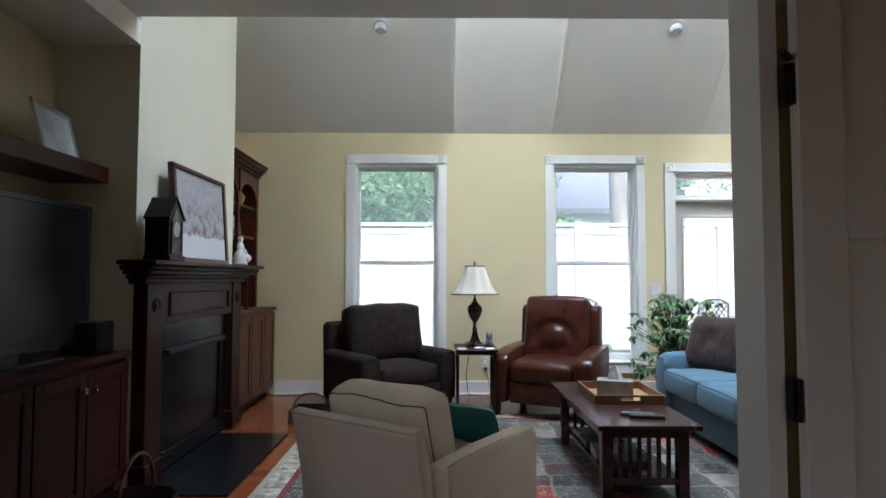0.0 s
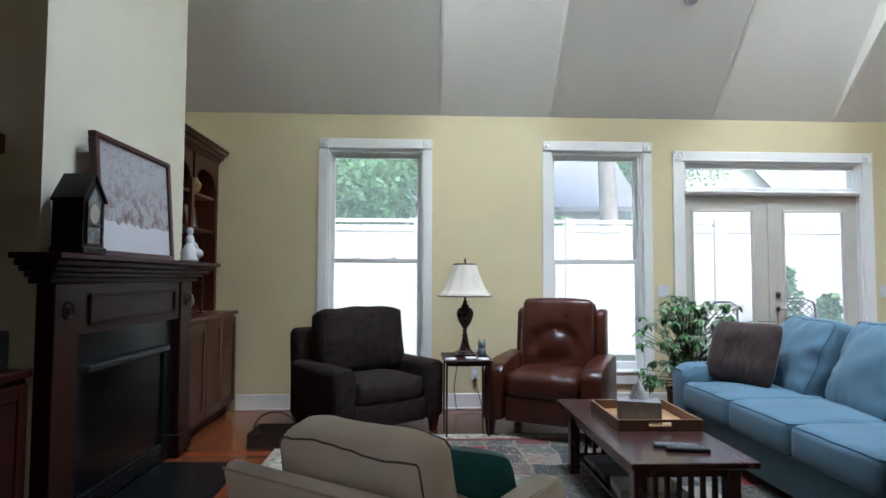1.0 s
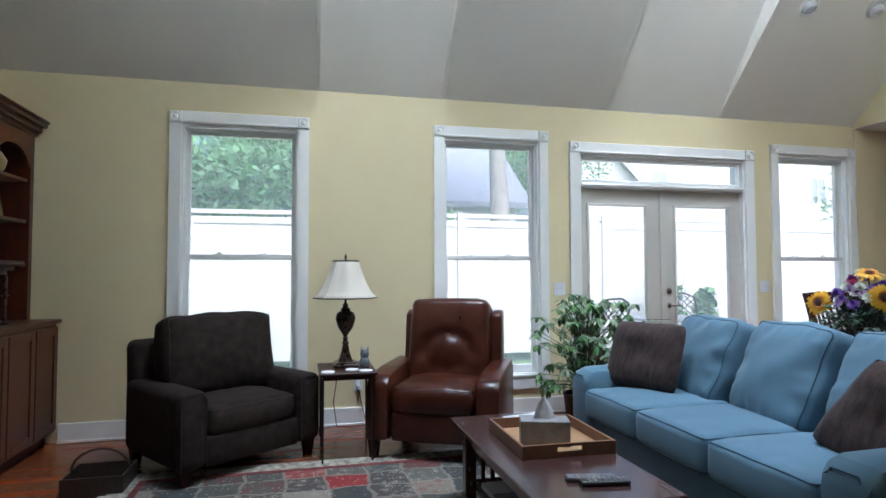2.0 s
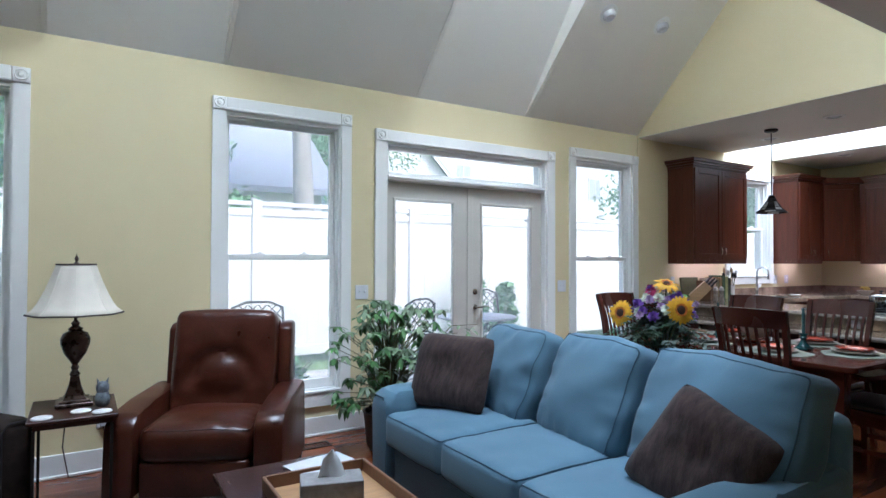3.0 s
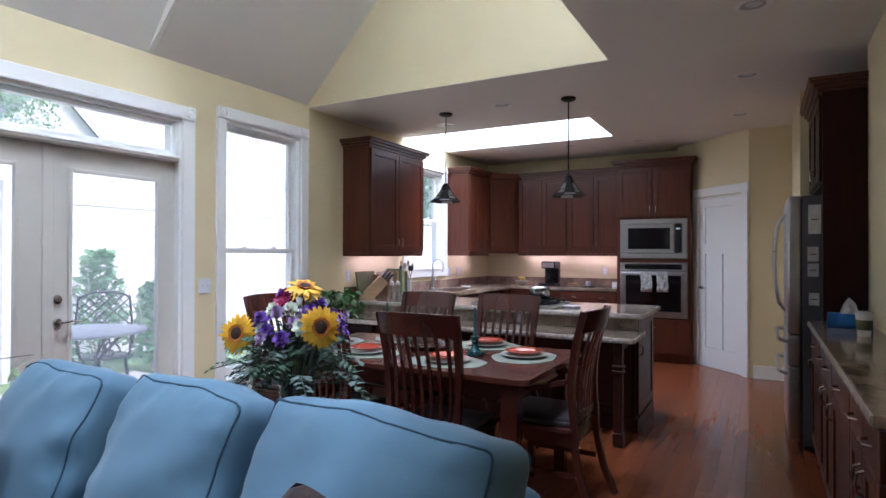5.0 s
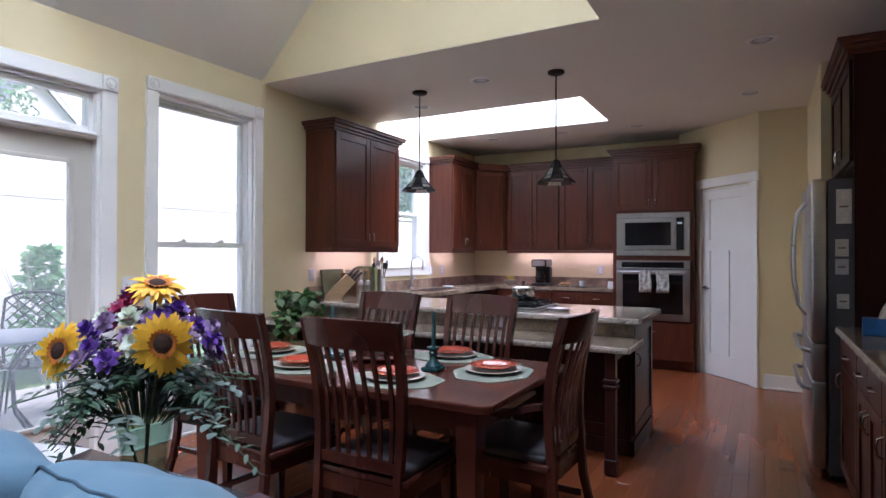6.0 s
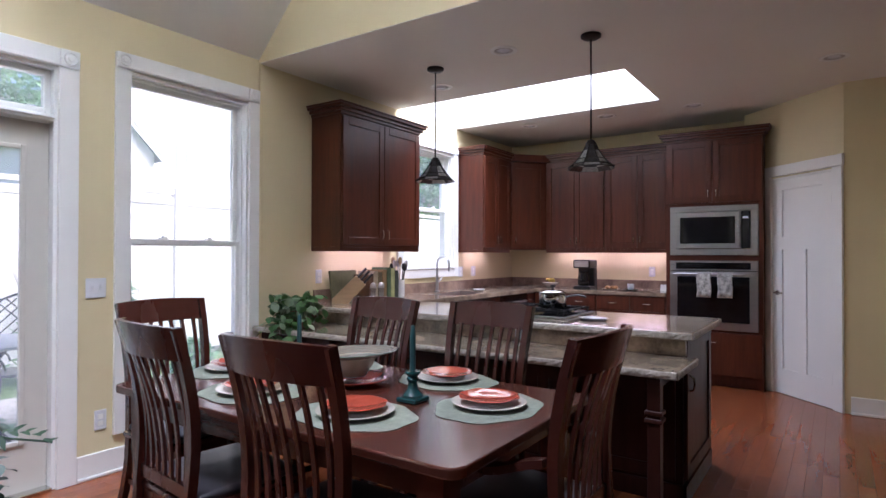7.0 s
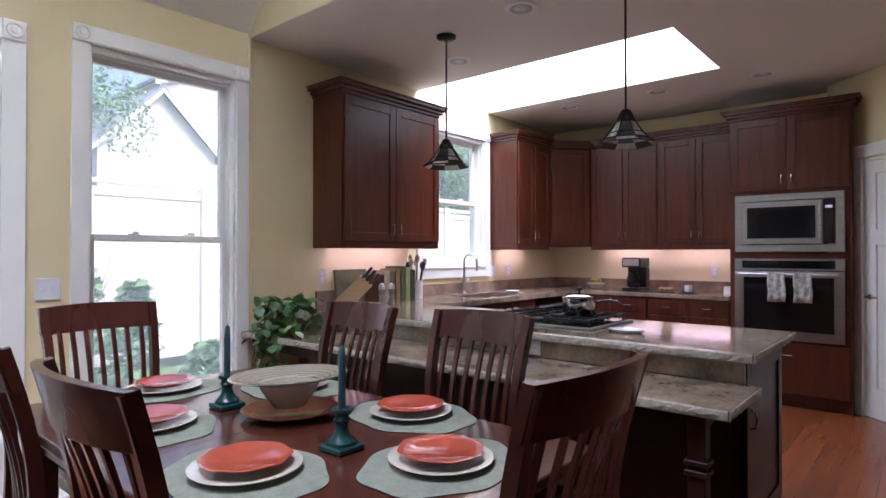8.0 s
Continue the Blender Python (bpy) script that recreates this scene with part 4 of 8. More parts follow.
for s in (-1, 1):
    bm = extrude([(-0.46, 0.07), (-0.465, 0.50), (-0.44, 0.575), (-0.36, 0.60), (0.0, 0.605), (0.40, 0.62), (0.50, 0.60), (0.52, 0.07)], s * (SL / 2 - 0.21), s * SL / 2, 0.045, axis="x")
    a = part("arm", bm, SOFA, sofa, smooth=True)
    part("piping", tube([(s * (SL / 2 - 0.105) + q * 0.085, -0.448, z) for q, z in ((-1, 0.1), (-1, 0.50), (-0.6, 0.555), (0.6, 0.555), (1, 0.50), (1, 0.1))], 0.004, 6), SOFA_P, a, smooth=True)
SEAT_W = (SL - 0.42) / 3
for i in range(3):
    x = (i - 1) * SEAT_W
    cushion_part("seat_cushion", sofa, SEAT_W - 0.006, 0.66, 0.18, pose(x, -0.14, 0.30, 0, 0, (0.6, -0.4, 0.5)[i]), SOFA, SOFA_P, 0.022, 0.04, 0.004, 20 + i)
# back cushions: each slumped back and turned a little, so that one end stands proud of its neighbour
SLUMP = Matrix(((1, 0, 0, 0), (0, 1, 0.46, 0), (0, -0.36, 1, -0.06), (0, 0, 0, 1)))
for i, (x, y, w, h, rz) in enumerate(((-0.635, 0.365, 0.60, 0.49, -5), (0.03, 0.365, 0.585, 0.50, -7), (0.715, 0.365, 0.75, 0.50, -8))):
    cushion_part("back_cushion", sofa, w, h, 0.175, pose(x, y, 0.715 - 0.01 * (i == 0), 0, 0, rz) @ SLUMP @ Matrix.Rotation(radians(90), 4, "X"), SOFA, SOFA_P, 0.045, 0.045, 0.013, 30 + i)
for sx in (-1, 1):
    for y in (-0.38, 0.38):
        part("leg", tapered_leg(sx * (SL / 2 - 0.09), y, 0.08, 0.035, 0.025), CHERRY_D, sofa)


def throw_pillow(name, label, m, w, h, t, mat, seed=2, group=""):
    """A square pillow with pinched corners."""
    bm = bmesh.new()
    n = 18
    grid = {}
    for side in (1, -1):
        for i in range(n + 1):
            for j in range(n + 1):
                u, v = 2 * i / n - 1, 2 * j / n - 1
                edge = (1 - u ** 4) * (1 - v ** 4)
                if side == -1 and (i in (0, n) or j in (0, n)):
                    grid[side, i, j] = grid[1, i, j]
                    continue
                pull = 1 - 0.07 * (1 - abs(u * v)) * (abs(u) ** 6 + abs(v) ** 6) / 2
                z = side * t / 2 * edge ** 0.55
                p = Vector((u * 3 + seed, v * 3, side))
                z += 0.012 * noise.noise(p) * edge - side * 0.012 * math.exp(-(u * u + v * v) * 14)
                soft = 1 - 0.075 * abs(u * v) ** 5
                grid[side, i, j] = bm.verts.new((u * w / 2 * pull * soft, v * h / 2 * pull * soft, z))
    for side in (1, -1):
        for i in range(n):
            for j in range(n):
                q = [grid[side, i, j], grid[side, i + 1, j], grid[side, i + 1, j + 1], grid[side, i, j + 1]]
                bm.faces.new(q)
    place(bm, m)
    ob = part(name, bm, mat, None, "", True)
    return tagged(ob, label, "pillow", group)


throw_pillow("throw_pillow", "brown suede throw pillow against the sofa arm", pose(3.03, 5.27, 0.705, 0, 0, -67) @ Matrix.Rotation(radians(70), 4, "X"), 0.53, 0.45, 0.16, BROWNP, 2, "sofa pillows")
throw_pillow("throw_pillow", "brown suede throw pillow tipped on its corner", pose(3.12, 3.72, 0.625, 0, 0, -74) @ Matrix.Rotation(radians(66), 4, "X") @ Matrix.Rotation(radians(-27), 4, "Z"), 0.43, 0.45, 0.16, BROWNP, 9, "sofa pillows")

# cream armchair seen from behind
cc = thing("cream_armchair", "cream linen armchair with dark welts and loose back cushion", "armchair", pose(0.742, 3.135, 0, 0, 0, 145.7) @ Matrix.Diagonal((0.94, 0.94, 1, 1)))
part("base", box(-0.30, 0.30, -0.34, 0.34, 0.13, 0.32, 0.02, 2), CREAM, cc, smooth=True)
bm = extrude([(0.28, 0.13), (0.35, 0.13), (0.49, 0.69), (0.475, 0.715), (0.435, 0.715), (0.36, 0.5)], -0.325, 0.325, 0.014, axis="x")
bk = part("back_frame", bm, CREAM, cc, smooth=True)
part("piping", tube([(-0.32, 0.488, 0.70), (0.32, 0.488, 0.70)], 0.003, 6), CREAM_W, bk)
for s in (-1, 1):
    bm = extrude([(-0.38, 0.13), (-0.385, 0.53), (-0.36, 0.572), (-0.30, 0.582), (0.05, 0.588), (0.30, 0.586), (0.39, 0.58), (0.33, 0.13)], s * 0.30, s * 0.40, 0.025, axis="x")
    a = part("arm", bm, CREAM, cc, smooth=True)
    part("piping", tube([(s * 0.385, -0.375, 0.16), (s * 0.385, -0.378, 0.52), (s * 0.385, -0.35, 0.570), (s * 0.388, 0.0, 0.584), (s * 0.388, 0.30, 0.583), (s * 0.388, 0.38, 0.577)], 0.003, 6), CREAM_W, a, smooth=True)
    for y in (-0.34, 0.30):
        part("leg", tapered_leg(s * 0.33, y, 0.14, 0.03, 0.02), CHERRY_D, cc)
cushion_part("seat_cushion", cc, 0.58, 0.62, 0.17, pose(0, -0.10, 0.31), CREAM, CREAM_P, 0.03, 0.05, 0.004, 41)
cushion_part("back_cushion", cc, 0.55, 0.43, 0.17, upright(0.02, 0.27, 0.552, 0, 14), CREAM, CREAM_P, 0.035, 0.045, 0.012, 44)
throw_pillow("throw_pillow", "dark teal velvet throw pillow on the cream armchair", pose(0.93, 3.27, 0.515, 0, 0, 152) @ Matrix.Rotation(radians(62), 4, "X"), 0.37, 0.34, 0.13, TEALP, 4)

# coffee table, mission style
ct = thing("coffee_table", "dark wood mission coffee table with slatted ends", "coffee table", pose(1.95, 4.39, 0))
part("tabletop", box(-0.285, 0.275, -0.655, 0.655, 0.410, 0.440, 0.004), WALNUT, ct)
for sx in (-1, 1):
    for sy in (-1, 1):
        part("leg", box(sx * 0.21 - 0.03, sx * 0.21 + 0.03, sy * 0.53 - 0.03, sy * 0.53 + 0.03, 0.013, 0.41, 0.003), WALNUT, ct)
    part("apron", box(sx * 0.21 - 0.011, sx * 0.21 + 0.011, -0.50, 0.50, 0.33, 0.41), WALNUT, ct)
for sy in (-1, 1):
    part("apron", box(-0.18, 0.18, sy * 0.53 - 0.011, sy * 0.53 + 0.011, 0.345, 0.41), WALNUT, ct)
    part("stretcher", box(-0.18, 0.18, sy * 0.53 - 0.011, sy * 0.53 + 0.011, 0.09, 0.13), WALNUT, ct)
    for i in range(6):
        x = -0.135 + i * 0.054
        part("slat", box(x - 0.011, x + 0.011, sy * 0.53 - 0.007, sy * 0.53 + 0.007, 0.13, 0.345), WALNUT, ct)
part("shelf", box(-0.20, 0.20, -0.50, 0.50, 0.11, 0.128), WALNUT, ct)
for i, (y, h, c) in enumerate(((-0.15, 0.05, (0.55, 0.53, 0.5)), (0.12, 0.035, (0.05, 0.05, 0.06)), (0.3, 0.03, (0.3, 0.3, 0.32)))):
    tagged(part("book", place(box(-0.15, 0.15, -0.11, 0.11, 0, h, 0.003), pose(1.92, 4.39 + y, 0.129, 0, 0, 4 * i - 6)), material("book_cover", c, 0.5)), "large book lying on the coffee table shelf", "book")

tray = thing("serving_tray", "wooden serving tray with cut-out handles on the coffee table", "tray", pose(2.01, 4.49, 0.4405, 0, 0, -1))
part("tray_bottom", box(-0.205, 0.205, -0.235, 0.235, 0, 0.008), TRAYW, tray)
for s in (-1, 1):
    part("long_side", box(s * 0.213 - 0.007, s * 0.213 + 0.007, -0.25, 0.25, 0, 0.058, 0.003), TRAYS, tray)
    part("end", boxes((-0.205, -0.06, s * 0.243 - 0.007, s * 0.243 + 0.007, 0, 0.058), (0.06, 0.205, s * 0.243 - 0.007, s * 0.243 + 0.007, 0, 0.058), (-0.06, 0.06, s * 0.243 - 0.007, s * 0.243 + 0.007, 0, 0.024), (-0.06, 0.06, s * 0.243 - 0.007, s * 0.243 + 0.007, 0.046, 0.058)), TRAYS, tray)


def tissue_box(m, colour, name_label, w=0.24, d=0.12, h=0.085):
    t = thing("tissue_box", name_label, "tissue box", m)
    part("carton", box(-w / 2, w / 2, -d / 2, d / 2, 0, h, 0.003), material("tissue_carton", colour, 0.5, vary=0.3, scale=20), t)
    bm = bmesh.new()
    for k in range(3):
        prev = None
        for j in range(9):
            u = j / 8
            q = []
            for i in range(4):
                v = i / 3
                r = 0.050 * (1 - v) ** 0.5 * (1 - 0.5 * k / 3)
                q.append(bm.verts.new(((u - 0.5) * 2 * r + 0.008 * math.sin(v * 9 + k), 0.012 * math.sin(u * 7 + k * 2) * (1 - v * 0.5) + 0.01 * k, h + v * (0.10 - 0.012 * k))))
            if prev:
                for i in range(3):
                    bm.faces.new((prev[i], q[i], q[i + 1], prev[i + 1]))
            prev = q
    part("tissue", bm, PAPER, t, "white tissue pulled up", True)
    return t


tissue_box(pose(1.965, 4.43, 0.449, 0, 0, -17), (0.25, 0.24, 0.23), "grey tissue box with a white tissue in the tray", 0.225, 0.125, 0.115)
REMOTE_KEY = material("remote_key", (0.16, 0.16, 0.17), 0.5)
for i, (x, y, rz, n) in enumerate(((1.955, 3.96, -12, 0), (1.985, 3.905, -8, 1))):
    r = thing("remote_control", "black remote control on the coffee table", "remote", pose(x, y, 0.4405, 0, 0, rz + 90), "remotes")
    part("body", box(-0.024, 0.024, -0.095, 0.095, 0, 0.018, 0.005, 2), BLACK if n else material("grey_remote", (0.12, 0.12, 0.13), 0.4), r)
    for k in range(8):
        for q in (-1, 0, 1):
            part("button", box(q * 0.013 - 0.004, q * 0.013 + 0.004, -0.08 + k * 0.02 - 0.004, -0.08 + k * 0.02 + 0.004, 0.0181, 0.0205), REMOTE_KEY, r)
mag = thing("magazine", "pale magazine lying at the end of the coffee table", "magazine", pose(2.10, 4.88, 0.4405, 0, 0, 12))
part("pages", box(-0.14, 0.14, -0.105, 0.105, 0, 0.008), PAPER, mag)
part("cover", box(-0.142, 0.142, -0.107, 0.107, 0.0081, 0.0095), material("magazine_cover", (0.62, 0.63, 0.66), 0.3, vary=0.2, scale=12), mag)

# end table with lamp
et = thing("end_table", "small dark wood end table with slim legs", "side table", pose(1.15, 5.97, 0))
part("tabletop", box(-0.19, 0.19, -0.25, 0.25, 0.575, 0.592, 0.003), CHERRY_D, et)
part("apron", boxes((-0.165, 0.165, -0.225, -0.21, 0.545, 0.575), (-0.165, 0.165, 0.21, 0.225, 0.545, 0.575), (-0.165, -0.15, -0.21, 0.21, 0.545, 0.575), (0.15, 0.165, -0.21, 0.21, 0.545, 0.575)), CHERRY_D, et)
for sx in (-1, 1):
    for sy in (-1, 1):
        part("leg", tapered_leg(sx * 0.162, sy * 0.218, 0.545, 0.008, 0.006), IRON, et, "slim dark iron leg")
lamp = thing("table_lamp", "bronze urn table lamp with a flared cream shade", "lamp", pose(1.15, 6.04, 0.5925))
part("base", boxes((-0.085, 0.085, -0.085, 0.085, 0, 0.02), (-0.07, 0.07, -0.07, 0.07, 0.02, 0.032), bevel=0.004), BRONZE, lamp)
part("pedestal", lathe([(0.075, 0.032), (0.062, 0.05), (0.040, 0.10), (0.030, 0.14), (0.028, 0.15)], 4, Matrix.Rotation(radians(45), 4, "Z")), BRONZE, lamp)
part("urn", lathe([(0.018, 0.15), (0.026, 0.16), (0.014, 0.18), (0.020, 0.195), (0.013, 0.21), (0.024, 0.228), (0.052, 0.27), (0.068, 0.32), (0.070, 0.345), (0.058, 0.375), (0.030, 0.39), (0.036, 0.40), (0.016, 0.415), (0.022, 0.43), (0.008, 0.445), (0.008, 0.60)], 28), BRONZE, lamp, smooth=True)
prof = [(0.215 - 0.128 * (t ** 0.62), 0.48 + 0.26 * t) for t in [i / 10 for i in range(11)]]
bm = bmesh.new()
rings = []
for r, z in prof:
    rings.append([bm.verts.new((r * (1 + 0.035 * math.cos(8 * a)) * math.cos(a), r * (1 + 0.035 * math.cos(8 * a)) * math.sin(a), z)) for a in [2 * math.pi * i / 64 for i in range(64)]])
for a, b in zip(rings, rings[1:]):
    for i in range(64):
        bm.faces.new((a[i], a[(i + 1) % 64], b[(i + 1) % 64], b[i]))
sh = part("shade", bm, SHADE, lamp, "flared cream fabric shade", True)
so = sh.modifiers.new("thick", "SOLIDIFY")
so.thickness = 0.003
for r, z, k in ((0.215, 0.48, 0.005), (0.087, 0.74, 0.005)):
    part("trim", tube([(r * (1 + 0.035 * math.cos(8 * a)) * math.cos(a), r * (1 + 0.035 * math.cos(8 * a)) * math.sin(a), z) for a in [2 * math.pi * i / 48 for i in range(49)]], k, 6), SHADE_T, sh, "dark braid trim", True)
for i in range(8):
    a = 2 * math.pi * i / 8
    part("seam", tube([(1.037 * r * math.cos(a), 1.037 * r * math.sin(a), z) for r, z in prof], 0.002, 5), SHADE, sh, smooth=True)
part("finial", lathe([(0.0, 0.735), (0.014, 0.745), (0.005, 0.755), (0.011, 0.77), (0.004, 0.785), (0.0, 0.80)], 12), BRONZE, lamp, smooth=True)
part("harp_plate", tube([(-0.085, 0, 0.738), (0.085, 0, 0.738)], 0.003, 6), BRONZE, lamp)
fig = lathe([(0.026, 0), (0.034, 0.01), (0.036, 0.04), (0.030, 0.065), (0.026, 0.072), (0.031, 0.085), (0.030, 0.11), (0.018, 0.125), (0.0, 0.128)], 16, pose(1.275, 5.93, 0.5925))
for s in (-1, 1):
    add_tube(fig, [(1.275 + s * 0.018, 5.93, 0.71), (1.275 + s * 0.026, 5.93, 0.738)], 0.009, 6, 0.001)
tagged(part("owl_figurine", fig, material("grey_ceramic", (0.16, 0.18, 0.20), 0.4, vary=0.6, scale=50), None, "", True), "small grey ceramic owl figurine on the end table", "figurine")
for x, y in ((1.02, 5.78), (1.18, 5.84), (1.27, 5.78)):
    tagged(part("coaster", lathe([(0.044, 0), (0.046, 0.004), (0.043, 0.009), (0.0, 0.008)], 20, pose(x, y, 0.5925)), PAPER, None, "", True), "round pale coaster on the end table", "coaster", "coasters")
cord = thing("lamp_cord", "brown lamp cord hanging behind the end table", "cord")
part("cable", tube([(1.13, 6.21, 0.60), (1.11, 6.3, 0.5), (1.09, 6.5, 0.25), (1.12, 6.62, 0.03), (1.25, 6.6, 0.008), (1.36, 6.66, 0.02), (1.30, 6.715, 0.3)], 0.004, 6), BRONZE, cord, smooth=True)
part("plug", box(1.285, 1.315, 6.70, 6.732, 0.29, 0.33, 0.004), PORC, cord)


# potted schefflera by the doors
def leaf_mesh(bm, m, l, w, curl=0.15):
    pts = []
    for i in range(5):
        t = i / 4
        k = w * math.sin(math.pi * min(1, t * 0.92 + 0.05)) ** 0.8 / 2
        z = -curl * l * t * t
        pts.append((bm.verts.new(m @ Vector((-k, l * t, z + 0.12 * k))), bm.verts.new(m @ Vector((0, l * t, z))), bm.verts.new(m @ Vector((k, l * t, z + 0.12 * k)))))
    for a, b in zip(pts, pts[1:]):
        bm.faces.new((a[0], a[1], b[1], b[0]))
        bm.faces.new((a[1], a[2], b[2], b[1]))


rnd = random.Random(5)
plant = thing("potted_plant", "leafy green schefflera in a dark pot by the french doors", "plant", pose(3.06, 6.17, 0))
part("pot", lathe([(0.12, 0), (0.15, 0.05), (0.17, 0.26), (0.18, 0.28), (0.16, 0.285), (0.155, 0.25), (0.0, 0.245)], 28), WICKER, plant, smooth=True)
for n in range(150):
    a, reach, h = rnd.uniform(0, 6.28), rnd.uniform(0.05, 0.45), rnd.uniform(0.40, 1.12)
    tip = Vector((reach * math.cos(a), reach * math.sin(a) * 0.9, h - reach * 0.30))
    bm = bmesh.new()
    add_tube(bm, [(0.02 * math.cos(a), 0.02 * math.sin(a), 0.24), (tip.x * 0.4, tip.y * 0.4, tip.z * 0.7 + 0.1), tip], 0.005, 5, 0.002)
    st = part("stem", bm, STEM, plant, smooth=True)
    bm = bmesh.new()
    k = rnd.randint(6, 9)
    for j in range(k):
        m = Matrix.Translation(tip) @ Matrix.Rotation(a + 2 * math.pi * j / k, 4, "Z") @ Matrix.Rotation(radians(rnd.uniform(-60, 15)), 4, "X")
        leaf_mesh(bm, m, rnd.uniform(0.055, 0.095), rnd.uniform(0.026, 0.038), 0.3)
    part("leaf_whorl", bm, LEAF_V if n % 2 == 0 else LEAF, st, smooth=True)
for ang, reach, h in ((0.35, 0.62, 0.80), (0.15, 0.75, 0.86), (0.55, 0.45, 0.7)):
    tip = Vector((reach * math.cos(ang), reach * math.sin(ang) * 0.3 - 0.1, h))
    st = part("stem", tube([(0.02, 0, 0.24), (tip.x * 0.3, tip.y * 0.3, h * 0.7), (tip.x * 0.7, tip.y * 0.7, h), tip], 0.006, 5, 0.002), STEM, plant, smooth=True)
    bm = bmesh.new()
    for j in range(14):
        p = Vector((tip.x * (0.45 + 0.042 * j), tip.y * (0.45 + 0.042 * j), h - 0.03 + 0.03 * math.sin(j)))
        leaf_mesh(bm, Matrix.Translation(p) @ Matrix.Rotation(rnd.uniform(0, 6.28), 4, "Z") @ Matrix.Rotation(radians(rnd.uniform(-30, 20)), 4, "X"), 0.075, 0.03, 0.3)
    part("leaf_spray", bm, LEAF_V, st, smooth=True)

# ---- fireplace ----
hearth = structure("floor_hearth", box(-0.94, -0.36, 3.92, 5.20, -0.011, 0.016, 0.003), SLATE, "dark slate hearth slab set in the floor", "hearth")
man = thing("fireplace_mantel", "dark mahogany fireplace mantel with moulded shelf", "mantel", Matrix.Diagonal((1, 1, 0.978, 1)))
MX, MY0, MY1 = -0.94, 3.97, 5.52
part("shelf", box(MX, -0.72, MY0 - 0.20, MY1 + 0.20, 1.325, 1.352, 0.006, 2), MANTELW, man)
bm = bmesh.new()
for dx, dy, z0, z1 in ((0.185, 0.165, 1.295, 1.324), (0.160, 0.135, 1.270, 1.294), (0.125, 0.10, 1.245, 1.269), (0.10, 0.07, 1.215, 1.244)):
    add_box(bm, MX, MX + dx, MY0 - dy, MY1 + dy, z0, z1, 0.006, 2)
part("crown_moulding", bm, MANTELW, man, smooth=True)
part("frieze", box(MX, MX + 0.075, MY0 + 0.19, MY1 - 0.19, 0.96, 1.214), MANTELW, man)
fp = part("frieze_panel", boxes((MX + 0.076, MX + 0.090, MY0 + 0.27, MY1 - 0.27, 1.005, 1.020), (MX + 0.076, MX + 0.090, MY0 + 0.27, MY1 - 0.27, 1.145, 1.160), (MX + 0.076, MX + 0.090, MY0 + 0.27, MY0 + 0.285, 1.020, 1.145), (MX + 0.076, MX + 0.090, MY1 - 0.285, MY1 - 0.27, 1.020, 1.145), bevel=0.004), MANTELW, man)
for y0 in (MY0 - 0.01, MY1 - 0.18):
    leg = part("pilaster", box(MX, MX + 0.085, y0, y0 + 0.19, 0.017, 1.214, 0.004), MANTELW, man)
    part("plinth", box(MX, MX + 0.10, y0 - 0.012, y0 + 0.202, 0.017, 0.16, 0.006), MANTELW, leg)
    part("rosette", lathe([(0.0, 0.012), (0.015, 0.012), (0.02, 0.003), (0.032, 0.002), (0.038, 0.010), (0.045, 0.0)], 20, Matrix.Translation((MX + 0.0855, y0 + 0.095, 1.085)) @ Matrix.Rotation(radians(90), 4, "Y")), MANTELW, leg, smooth=True)
fpl = thing("fireplace_insert", "black gas fireplace with dark slate surround", "fireplace")
part("surround", boxes((MX, MX + 0.035, MY0 + 0.18, MY0 + 0.30, 0.017, 0.96), (MX, MX + 0.035, MY1 - 0.30, MY1 - 0.18, 0.017, 0.96), (MX, MX + 0.035, MY0 + 0.30, MY1 - 0.30, 0.775, 0.96)), SLATE, fpl)
part("firebox", box(MX, MX + 0.02, MY0 + 0.30, MY1 - 0.30, 0.017, 0.775), material("sooty_glass", (0.005, 0.005, 0.005), 0.25, vary=0.4, spec=0.3), fpl, "black glass firebox front")
part("hood", box(MX + 0.021, MX + 0.075, MY0 + 0.305, MY1 - 0.305, 0.74, 0.772, 0.006, 2), BLACK, fpl, "black metal hood lip")
part("lower_louvre", boxes(*[(MX + 0.021, MX + 0.04, MY0 + 0.32, MY1 - 0.32, 0.03 + i * 0.022, 0.042 + i * 0.022) for i in range(5)]), BLACK, fpl)


